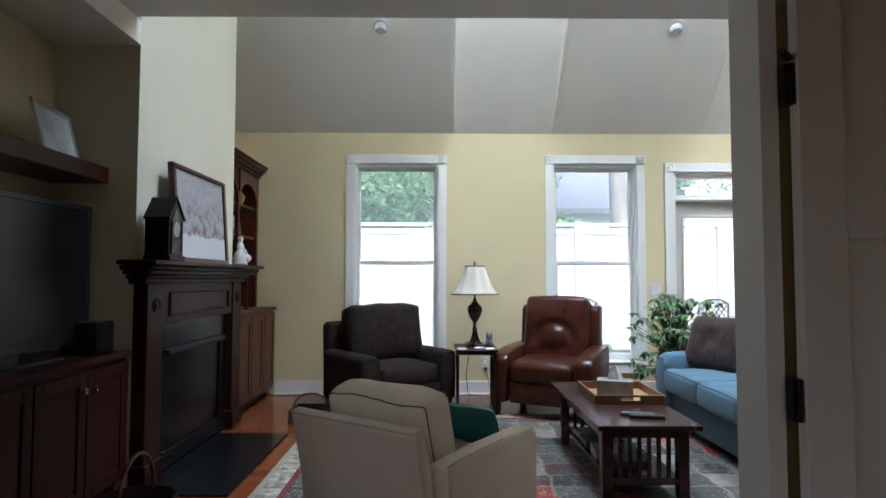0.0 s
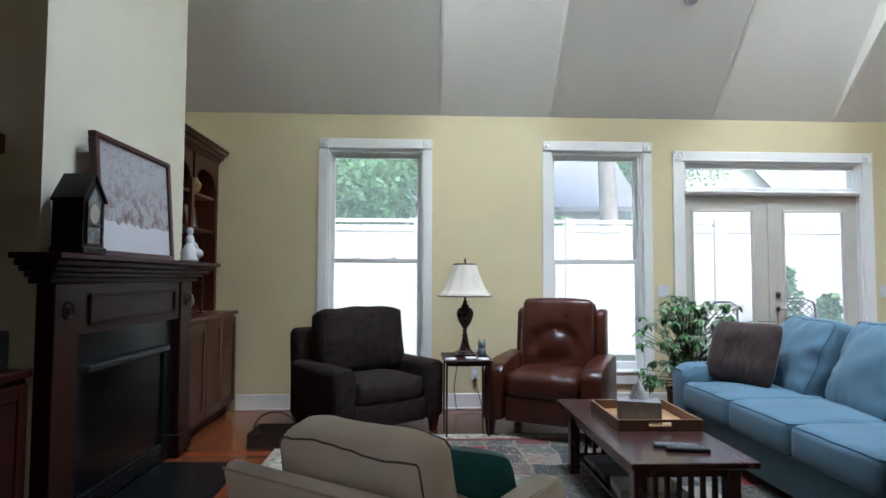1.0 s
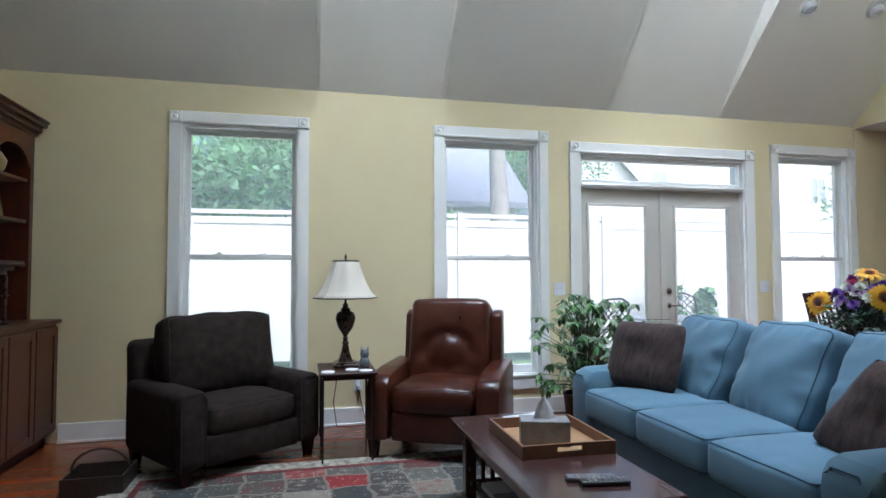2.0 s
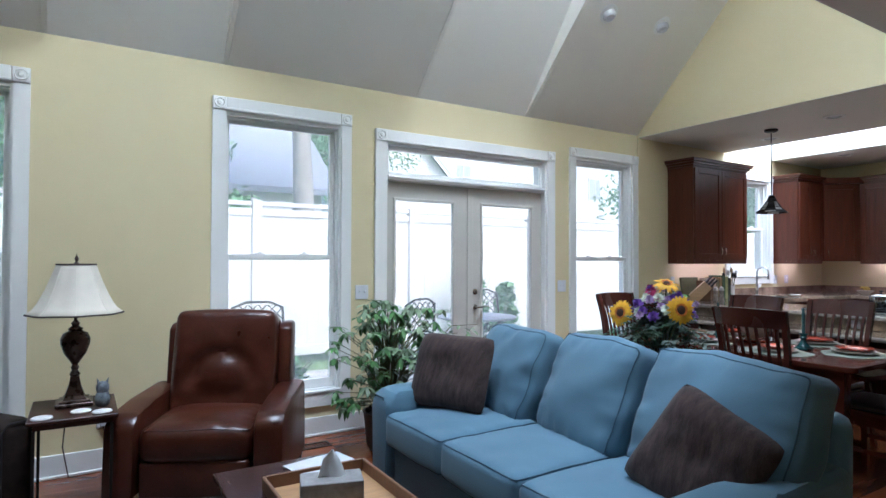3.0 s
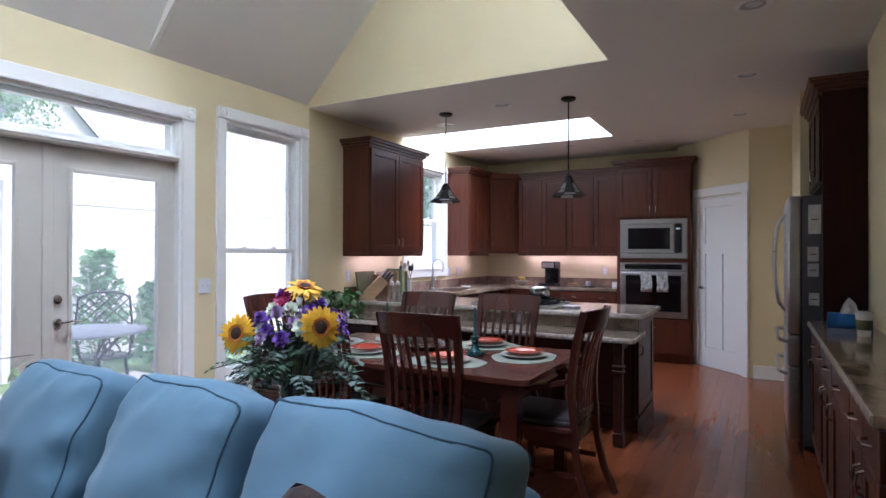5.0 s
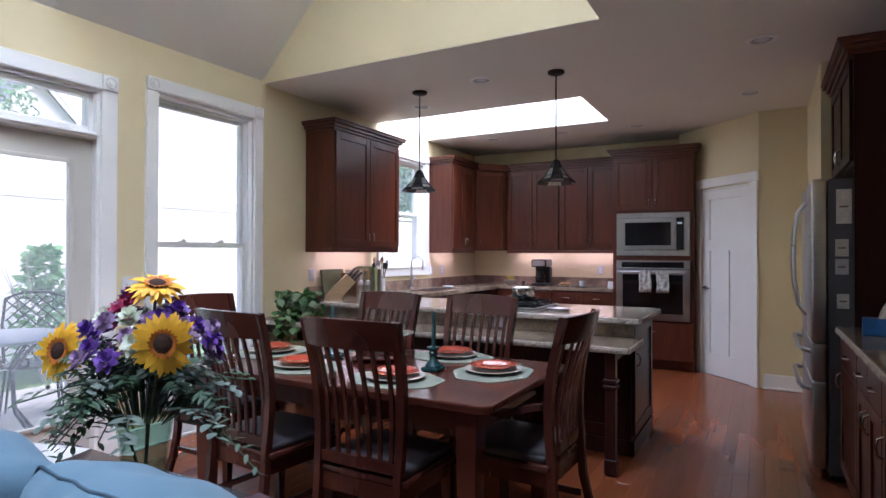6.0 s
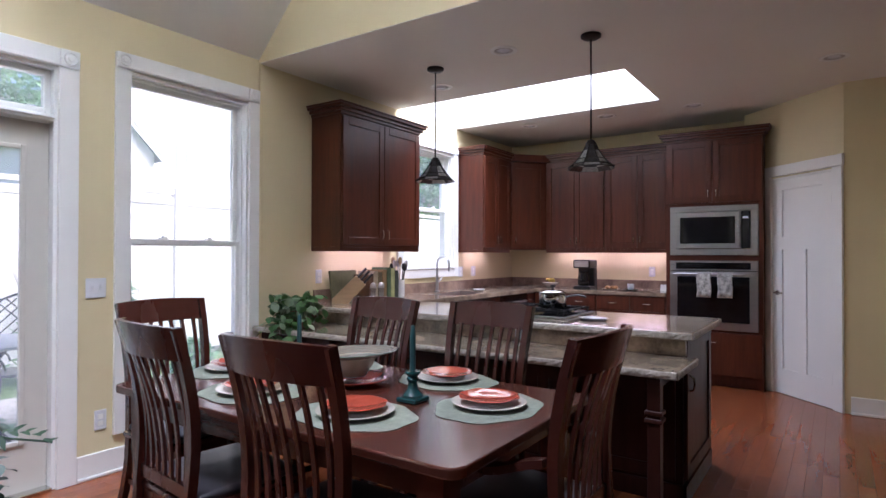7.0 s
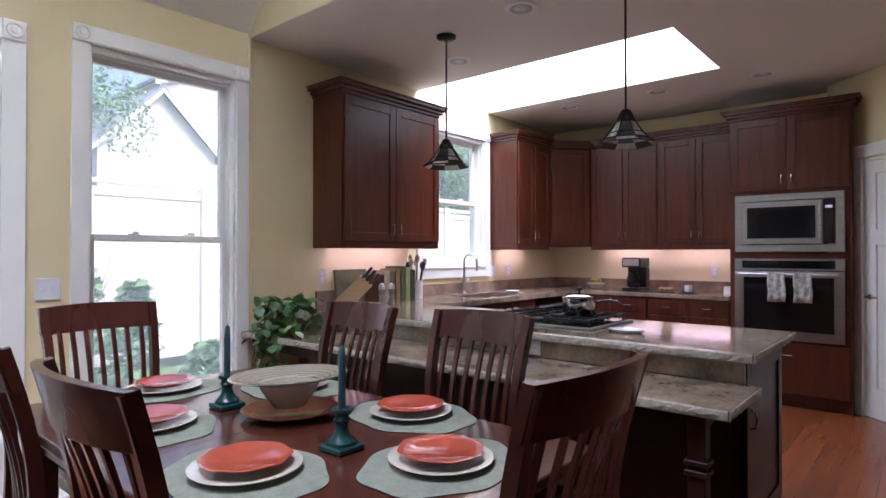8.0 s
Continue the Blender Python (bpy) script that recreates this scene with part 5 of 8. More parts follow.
def painting_material():
    """A loose winter wood: grey sky, upright pale trunks, russet undergrowth, snow below."""
    m = bpy.data.materials.new("winter_wood_painting")
    m.use_nodes = True
    N, L = m.node_tree.nodes, m.node_tree.links
    b = N["Principled BSDF"]
    b.inputs["Roughness"].default_value = 0.8
    b.inputs["Specular IOR Level"].default_value = 0.2
    tc, sep = N.new("ShaderNodeTexCoord"), N.new("ShaderNodeSeparateXYZ")
    L.new(tc.outputs["Object"], sep.inputs[0])
    mp = N.new("ShaderNodeMapping")
    mp.inputs["Scale"].default_value = (1, 16, 1.3)
    L.new(tc.outputs["Object"], mp.inputs[0])
    tr, rus = N.new("ShaderNodeTexNoise"), N.new("ShaderNodeTexNoise")
    tr.inputs["Scale"].default_value, tr.inputs["Detail"].default_value = 1.0, 4
    rus.inputs["Scale"].default_value, rus.inputs["Detail"].default_value = 16, 5
    L.new(mp.outputs[0], tr.inputs[0])
    L.new(tc.outputs["Object"], rus.inputs[0])
    tramp, gr = N.new("ShaderNodeValToRGB"), N.new("ShaderNodeValToRGB")
    for e, (p, c) in zip(tramp.color_ramp.elements, ((0.43, (0.05, 0.043, 0.048)), (0.51, (0.46, 0.46, 0.49)))):
        e.position, e.color = p, (*c, 1)
    cr = gr.color_ramp
    cr.elements.new(0.5)
    cr.elements.new(0.5)
    for e, (p, c) in zip(cr.elements, ((0.0, (0.0, 0, 0)), (0.33, (0, 0, 0)), (0.38, (1, 1, 1)), (0.85, (0, 0, 0)))):
        e.position, e.color = p, (*c, 1)
    mz = N.new("ShaderNodeMapRange")
    mz.inputs["From Min"].default_value, mz.inputs["From Max"].default_value = -0.3, 0.3
    L.new(sep.outputs["Z"], mz.inputs["Value"])
    wob = N.new("ShaderNodeMath")
    wob.operation, wob.inputs[1].default_value = "MULTIPLY_ADD", 0.12
    L.new(rus.outputs[0], wob.inputs[0])
    L.new(mz.outputs[0], wob.inputs[2])
    L.new(wob.outputs[0], gr.inputs[0])
    mxr = N.new("ShaderNodeMath")
    mxr.operation = "MULTIPLY"
    r3 = N.new("ShaderNodeValToRGB")
    r3.color_ramp.elements[0].position, r3.color_ramp.elements[1].position = 0.47, 0.60
    L.new(rus.outputs[0], r3.inputs[0])
    L.new(gr.outputs[0], mxr.inputs[0])
    soft = N.new("ShaderNodeMath")
    soft.operation, soft.inputs[1].default_value = "MULTIPLY", 0.75
    L.new(r3.outputs[0], soft.inputs[0])
    L.new(soft.outputs[0], mxr.inputs[1])
    m1 = N.new("ShaderNodeMix")
    m1.data_type = "RGBA"
    m1.inputs["B"].default_value = (0.15, 0.052, 0.038, 1)
    L.new(mxr.outputs[0], m1.inputs["Factor"])
    vor, twig, mt = N.new("ShaderNodeTexVoronoi"), N.new("ShaderNodeValToRGB"), N.new("ShaderNodeMix")
    vor.feature, vor.inputs["Scale"].default_value = "DISTANCE_TO_EDGE", 13.0
    crook = N.new("ShaderNodeVectorMath")
    crook.operation, crook.inputs[1].default_value = "MULTIPLY_ADD", (0.14, 0.14, 0.14)
    L.new(rus.outputs["Color"], crook.inputs[0])
    L.new(tc.outputs["Object"], crook.inputs[2])
    L.new(crook.outputs[0], vor.inputs[0])
    twig.color_ramp.elements[0].position, twig.color_ramp.elements[1].position = 0.0, 0.028
    L.new(vor.outputs["Distance"], twig.inputs[0])
    mt.data_type = "RGBA"
    mt.inputs["A"].default_value = (0.17, 0.15, 0.155, 1)
    L.new(twig.outputs[0], mt.inputs["Factor"])
    L.new(tramp.outputs[0], mt.inputs["B"])
    L.new(mt.outputs["Result"], m1.inputs["A"])
    snow = N.new("ShaderNodeMath")
    snow.operation, snow.inputs[1].default_value = "LESS_THAN", 0.34
    L.new(wob.outputs[0], snow.inputs[0])
    m2 = N.new("ShaderNodeMix")
    m2.data_type = "RGBA"
    m2.inputs["B"].default_value = (0.62, 0.62, 0.66, 1)
    L.new(snow.outputs[0], m2.inputs["Factor"])
    L.new(m1.outputs["Result"], m2.inputs["A"])
    L.new(m2.outputs["Result"], b.inputs["Base Color"])
    return m


pic = thing("framed_painting", "framed winter woodland painting leaning on the mantel", "painting", pose(-0.845, 4.66, 1.637, 0, -4, 0))
part("canvas", box(-0.008, 0.004, -0.40, 0.40, -0.285, 0.285), painting_material(), pic, "snowy wood with grey trunks and russet brush")
REDFRAME = material("dark_red_frame", (0.055, 0.012, 0.012), 0.35, vary=0.2)
for a in ((-0.44, 0.44, 0.285, 0.315), (-0.44, 0.44, -0.315, -0.285), (-0.44, -0.40, -0.285, 0.285), (0.40, 0.44, -0.285, 0.285)):
    part("frame_rail", box(-0.02, 0.018, *a, 0.004), REDFRAME, pic)
EBONY = material("ebonised_wood", (0.010, 0.007, 0.007), 0.4, vary=0.3, scale=8, spec=0.3)
clock = thing("mantel_clock", "dark wooden mantel clock shaped like a steep-roofed house", "clock", pose(-0.80, 4.02, 1.323, 0, 0, -10) @ Matrix.Diagonal((0.9, 0.64, 0.98, 1)))
part("case", extrude([(-0.105, 0), (0.105, 0), (0.105, 0.25), (0.0, 0.36), (-0.105, 0.25)], -0.085, 0.085, axis="x"), EBONY, clock)
part("roof", place(extrude([(-0.118, 0.243), (0.0, 0.366), (0.118, 0.243), (0.118, 0.256), (0.0, 0.382), (-0.118, 0.256)], -0.092, 0.095, axis="x"), Matrix()), EBONY, clock)
part("plinth", box(-0.092, 0.10, -0.115, 0.115, 0, 0.03, 0.004), EBONY, clock)
part("glass_front", extrude([(-0.07, 0.05), (0.07, 0.05), (0.07, 0.235), (0.0, 0.31), (-0.07, 0.235)], 0.0851, 0.089, axis="x"), material("clock_glass", (0.10, 0.105, 0.10), 0.12, vary=0.8, scale=14), clock, "pointed glass front with clock face")
part("dial", lathe([(0.0, 0.003), (0.044, 0.003), (0.047, 0.0)], 28, Matrix.Translation((0.0892, 0, 0.185)) @ Matrix.Rotation(radians(90), 4, "Y")), material("ivory_dial", (0.26, 0.245, 0.20), 0.5, vary=0.1), clock, "ivory clock dial")
part("glazing_bar", boxes((0.0892, 0.096, -0.075, 0.075, 0.125, 0.137), (0.0892, 0.096, -0.078, -0.066, 0.045, 0.24), (0.0892, 0.096, 0.066, 0.078, 0.045, 0.24)), EBONY, clock)
# porcelain seated figurine, one plain shape
fg = lathe([(0.055, 0), (0.06, 0.012), (0.052, 0.03), (0.058, 0.06), (0.04, 0.10), (0.024, 0.125), (0.03, 0.15), (0.022, 0.175), (0.012, 0.185), (0.022, 0.20), (0.022, 0.225), (0.0, 0.238)], 18, pose(-0.79, 5.30, 1.323))
place2 = bmesh.ops.create_uvsphere(fg, u_segments=12, v_segments=8, radius=0.05, matrix=pose(-0.765, 5.33, 1.381) @ Matrix.Diagonal((1.1, 1.2, 0.8, 1)))
add_tube(fg, [(-0.79, 5.31, 1.47), (-0.765, 5.345, 1.44), (-0.76, 5.36, 1.415)], 0.013, 8, 0.009)
tagged(part("porcelain_figurine", fg, PORC, None, "", True), "white and blue porcelain figurine on the mantel", "figurine")

# bookcase right of the chimney
bc = thing("bookcase", "dark wood bookcase with arched top and closed base cabinet", "bookcase")
part("base_cabinet", box(-1.41, -0.92, 5.60, 6.715, 0.09, 0.885), CHERRY, bc)
# recess under the base: its shade is in the darker cherry
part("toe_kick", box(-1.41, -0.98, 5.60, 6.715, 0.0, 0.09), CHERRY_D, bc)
part("counter", box(-1.41, -0.885, 5.59, 6.725, 0.886, 0.915, 0.006), CHERRY, bc)


def panel_door(parent, u0, u1, z0, z1, at, m, mat=None, rail=0.065, name="door", handle=None, hz=None):
    """A framed flat-panel door; local plane x-z, front at y=at-0.02 facing -y; m places it."""
    mat = mat or CHERRY
    bm = bmesh.new()
    for r in ((u0, u0 + rail, z0, z1), (u1 - rail, u1, z0, z1), (u0 + rail, u1 - rail, z0, z0 + rail), (u0 + rail, u1 - rail, z1 - rail, z1)):
        add_box(bm, r[0], r[1], at - 0.02, at - 0.001, r[2], r[3], 0.002)
    d = part(name, place(bm, m), mat, parent)
    part("panel", place(box(u0 + rail + 0.0005, u1 - rail - 0.0005, at - 0.011, at - 0.001, z0 + rail + 0.0005, z1 - rail - 0.0005), m), mat, d)
    if handle == "pull":
        part("handle", place(tube([(hz[0], at - 0.02, hz[1] - 0.042), (hz[0], at - 0.04, hz[1] - 0.032), (hz[0], at - 0.046, hz[1]), (hz[0], at - 0.04, hz[1] + 0.032), (hz[0], at - 0.02, hz[1] + 0.042)], 0.0055, 8), m), NICKEL, d, "satin nickel pull", True)
    elif handle == "knob":
        part("knob", lathe([(0.006, 0), (0.006, 0.012), (0.015, 0.018), (0.014, 0.027), (0.0, 0.03)], 14, m @ Matrix.Translation((hz[0], at - 0.02, hz[1])) @ Matrix.Rotation(radians(90), 4, "X")), NICKEL, d, "dark metal knob", True)
    elif handle == "bar":
        part("handle", place(tube([(hz[0] - 0.045, at - 0.02, hz[1]), (hz[0] - 0.036, at - 0.042, hz[1]), (hz[0], at - 0.046, hz[1]), (hz[0] + 0.036, at - 0.042, hz[1]), (hz[0] + 0.045, at - 0.02, hz[1])], 0.0055, 8), m), NICKEL, d, "satin nickel pull", True)
    return d


WEST = lambda x: Matrix.Translation((x, 0, 0)) @ Matrix.Rotation(radians(90), 4, "Z")   # local -y faces +x, local x runs along +y
for a, b in ((5.62, 5.97), (5.985, 6.34), (6.355, 6.70)):
    panel_door(bc, a, b, 0.11, 0.86, 0, WEST(-0.92), CHERRY, 0.06)
BX = -1.10
for y0, y1 in ((5.56, 5.61), (6.68, 6.735)):
    part("upright", box(-1.41, BX, y0, y1, 0.916, 2.27), CHERRY, bc)
# shade inside the shelves is put into the back's darker cherry
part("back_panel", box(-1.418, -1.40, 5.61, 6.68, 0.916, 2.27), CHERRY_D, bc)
for z in (1.30, 1.62, 1.92):
    part("shelf", box(-1.40, BX - 0.02, 5.61, 6.68, z, z + 0.022), CHERRY, bc)
part("stile", box(-1.13, BX, 6.12, 6.17, 0.916, 2.05), CHERRY, bc)
for y0, y1 in ((5.61, 6.12), (6.17, 6.68)):
    out = [(y0, 2.27), (y0, 2.02)] + [(y0 + 0.03 + (y1 - y0 - 0.06) * i / 10, 2.05 + 0.11 * math.sin(math.pi * i / 10) ** 0.6) for i in range(11)] + [(y1, 2.02), (y1, 2.27)]
    part("arch", extrude(out, BX - 0.02, BX, axis="x"), CHERRY, bc)
bm = bmesh.new()
for i, (dx, z0, z1) in enumerate(((0.02, 2.27, 2.30), (0.05, 2.30, 2.335), (0.085, 2.335, 2.365), (0.10, 2.365, 2.385))):
    add_box(bm, -1.41, BX + dx, 5.56, 6.735, z0, z1, 0.006, 2)
part("crown", bm, CHERRY, bc, smooth=True)
# things on the shelves
GOLD = material("gilt_frame", (0.25, 0.17, 0.06), 0.4, metal=0.5)
pf = thing("picture_frame", "small gilt-framed picture on the bookcase shelf", "picture frame", pose(-1.20, 6.40, 1.6425, 0, -10, 0))
part("frame", boxes((-0.008, 0.008, -0.12, 0.12, 0, 0.02), (-0.008, 0.008, -0.12, 0.12, 0.18, 0.20), (-0.008, 0.008, -0.12, -0.10, 0.02, 0.18), (-0.008, 0.008, 0.10, 0.12, 0.02, 0.18)), GOLD, pf)
part("print", box(-0.006, 0.002, -0.10, 0.10, 0.02, 0.18), material("small_print", (0.20, 0.25, 0.26), 0.3, vary=0.8, scale=18), pf)
tagged(part("vase", lathe([(0.04, 0), (0.07, 0.04), (0.08, 0.09), (0.05, 0.14), (0.03, 0.17), (0.04, 0.18)], 20, pose(-1.22, 6.42, 1.943)), material("ochre_vase", (0.35, 0.24, 0.10), 0.4, vary=0.3), None, "", True), "ochre ceramic vase on the top shelf", "vase")
tagged(part("round_ornament", lathe([(0.03, 0), (0.035, 0.01), (0.015, 0.02), (0.07, 0.05), (0.10, 0.10), (0.09, 0.16), (0.04, 0.20), (0.0, 0.205)], 20, pose(-1.12, 6.0, 0.9155)), material("grey_ornament", (0.20, 0.19, 0.18), 0.4, vary=0.8, scale=30), None, "", True), "round grey ornament on the bookcase counter", "ornament")
tagged(part("candle_holder", lathe([(0.04, 0), (0.012, 0.02), (0.012, 0.18), (0.025, 0.19), (0.012, 0.20), (0.012, 0.33), (0.0, 0.335)], 12, pose(-1.05, 6.25, 0.9155)), BRONZE, None, "", True), "slim bronze candle holder on the bookcase counter", "candle holder")

# ---- television alcove ----
tvc = thing("tv_cabinet", "long dark cherry media cabinet with panelled doors", "cabinet")
part("body", box(-1.42, -0.97, 2.4, 3.96, 0.09, 0.775), CHERRY_D, tvc)
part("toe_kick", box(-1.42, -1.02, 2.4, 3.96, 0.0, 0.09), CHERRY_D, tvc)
part("top", box(-1.42, -0.94, 2.39, 3.965, 0.776, 0.81, 0.006), CHERRY_D, tvc)
for i in range(4):
    a = 2.42 + i * 0.385
    panel_door(tvc, a, a + 0.375, 0.11, 0.75, 0, WEST(-0.97), CHERRY_D, 0.06, handle="knob", hz=(a + (0.335 if i % 2 == 0 else 0.04), 0.66))
tv = thing("television", "large black flat television on the media cabinet", "television", pose(-1.18, 3.30, 0.811))
part("screen", box(-0.02, 0.016, -0.58, 0.58, 0.10, 0.78), material("matte_screen", (0.006, 0.006, 0.007), 0.35), tv, "dark switched-off screen")
part("bezel", boxes((-0.03, 0.022, -0.61, 0.61, 0.78, 0.815), (-0.03, 0.022, -0.61, 0.61, 0.055, 0.10), (-0.03, 0.022, -0.61, -0.58, 0.10, 0.78), (-0.03, 0.022, 0.58, 0.61, 0.10, 0.78), bevel=0.004), BLACK, tv)
part("stand", boxes((-0.09, 0.10, -0.28, 0.28, 0, 0.014), (-0.02, 0.02, -0.07, 0.07, 0.014, 0.055)), BLACK, tv)
spk = thing("speaker_box", "black box speaker beside the television", "speaker", pose(-1.14, 3.87, 0.811))
part("cabinet", box(-0.10, 0.10, -0.08, 0.08, 0, 0.17, 0.006), BLACK, spk)
part("grille", box(0.1001, 0.106, -0.07, 0.07, 0.01, 0.16), material("speaker_cloth", (0.015, 0.015, 0.016), 0.9, bump=0.5, fine=300), spk)
sh = thing("wall_shelf", "thick dark wood floating shelf above the television", "shelf")
part("board", box(-1.425, -1.10, 2.5, 3.965, 1.768, 1.860, 0.005), CHERRY_D, sh)
phf = thing("photo_frame", "tilted silver photo frame on the wall shelf", "photo frame", pose(-1.20, 3.70, 1.861, 0, -14, 8) @ Matrix.Scale(1.25, 4))
part("frame", boxes((-0.008, 0.008, -0.155, 0.155, 0, 0.02), (-0.008, 0.008, -0.155, 0.155, 0.205, 0.225), (-0.008, 0.008, -0.155, -0.135, 0.02, 0.205), (-0.008, 0.008, 0.135, 0.155, 0.02, 0.205), bevel=0.002), SILVER, phf)
# the bright reflection in the glass is put into the print's colour
part("print", box(-0.006, 0.003, -0.135, 0.135, 0.02, 0.205), material("glare_print", (0.62, 0.72, 0.82), 0.08, vary=0.5, scale=5), phf, "picture coloured pale blue for the reflection in its glass")

# baskets on the floor
bsk = thing("wicker_basket", "dark woven basket with a hooped handle on the floor", "basket", pose(-0.46, 3.12, 0))
part("bowl", lathe([(0.10, 0.0), (0.13, 0.06), (0.15, 0.22), (0.155, 0.30), (0.145, 0.30), (0.135, 0.20), (0.0, 0.03)], 28, None, 0.012, 14), WICKER, bsk, smooth=True)
for k in range(7):
    part("weave_band", tube([((0.115 + 0.006 * k + 0.004 * (-1) ** i) * math.cos(2 * math.pi * i / 28), (0.115 + 0.006 * k + 0.004 * (-1) ** i) * math.sin(2 * math.pi * i / 28), 0.03 + 0.041 * k) for i in range(29)], 0.008, 5), WICKER, bsk, smooth=True)
part("handle", tube([(0.0 * i, 0.15 * math.cos(math.pi * i / 12), 0.28 + 0.20 * math.sin(math.pi * i / 12)) for i in range(13)], 0.009, 8), material("cane_handle", (0.14, 0.06, 0.03), 0.4, vary=0.3, scale=30), bsk, "brown cane handle", True)
bx = thing("magazine_basket", "low dark leather box with a handle by the hearth", "basket", pose(-0.28, 5.66, 0))
part("box", boxes((-0.16, 0.16, -0.15, -0.14, 0, 0.11), (-0.16, 0.16, 0.14, 0.15, 0, 0.11), (-0.16, -0.15, -0.14, 0.14, 0, 0.11), (0.15, 0.16, -0.14, 0.14, 0, 0.11), (-0.15, 0.15, -0.14, 0.14, 0, 0.01)), WICKER, bx)
part("handle", tube([(-0.155 * math.cos(math.pi * i / 10), 0, 0.10 + 0.13 * math.sin(math.pi * i / 10)) for i in range(11)], 0.007, 8), WICKER, bx, smooth=True)

# ---- dining ----
PLATE_R = material("coral_plate", (0.40, 0.068, 0.036), 0.11, vary=0.12, scale=10, coat=0.3)
PLATE_C = material("cream_plate", (0.55, 0.50, 0.42), 0.2, vary=0.1, scale=10, coat=0.3)
MAT_G = material("sage_placemat", (0.235, 0.255, 0.195), 0.8, vary=0.2, scale=30, bump=0.5, fine=120)
TEALC = material("teal_ceramic", (0.012, 0.055, 0.055), 0.25, vary=0.2, scale=15)
CANDLE = material("teal_candle", (0.012, 0.060, 0.062), 0.5, vary=0.1)
SEATP = material("dark_seat_pad", (0.05, 0.045, 0.048), 0.35, vary=0.2, scale=6, bump=0.1)

dt = thing("dining_table", "polished cherry dining table with clipped corners", "dining table", pose(5.35, 4.80, 0))
def clipped(w, d, c, n=4):
    out = []
    for cx, cy, a0 in ((w / 2 - c, d / 2 - c, 0), (-w / 2 + c, d / 2 - c, 90), (-w / 2 + c, -d / 2 + c, 180), (w / 2 - c, -d / 2 + c, 270)):
        for i in range(n + 1):
            a = radians(a0 + 90 * i / n)
            out.append((cx + c * math.cos(a), cy + c * math.sin(a)))
    return out
part("tabletop", extrude(clipped(0.97, 1.72, 0.05), 0.728, 0.76, 0.006, axis="z"), TABLEW, dt)
part("leaf_joint", box(-0.48, 0.48, -0.0012, 0.0012, 0.7601, 0.7605), CHERRY_D, dt)
for sx in (-1, 1):
    part("apron", box(sx * 0.40 - 0.012, sx * 0.40 + 0.012, -0.72, 0.72, 0.635, 0.727), TABLEW, dt)
    for sy in (-1, 1):
        part("leg", tapered_leg(sx * 0.395, sy * 0.745, 0.727, 0.045, 0.030), TABLEW, dt)
for sy in (-1, 1):
    part("apron", box(-0.35, 0.35, sy * 0.75 - 0.012, sy * 0.75 + 0.012, 0.635, 0.727), TABLEW, dt)


def strip_solid(path, w, t):
    """A flat bar of width w (x) and thickness t following (x, y, z) points in the y-z plane."""
    bm = bmesh.new()
    pts = [Vector(p) for p in path]
    rows = []
    for i, p in enumerate(pts):
        d = (pts[min(i + 1, len(pts) - 1)] - pts[max(0, i - 1)]).normalized()
        nrm = Vector((0, -d.z, d.y)).normalized()
        ww = w if not callable(w) else w(i / (len(pts) - 1))
        rows.append([bm.verts.new(p + Vector((sx * ww / 2, 0, 0)) + nrm * sy * t / 2) for sx, sy in ((-1, -1), (1, -1), (1, 1), (-1, 1))])
    for a, b in zip(rows, rows[1:]):
        for i in range(4):
            bm.faces.new((a[i], a[(i + 1) % 4], b[(i + 1) % 4], b[i]))
    bm.faces.new(rows[0][::-1])
    bm.faces.new(rows[-1])
    return bm


def back_y(z):
    """Side curve of the chair back: shallow S that leans away from the sitter."""
    t = (z - 0.46) / 0.60
    return 0.20 + 0.045 * t + 0.012 * t * t - 0.032 * math.sin(math.pi * min(1, max(0, t)) * 1.05)


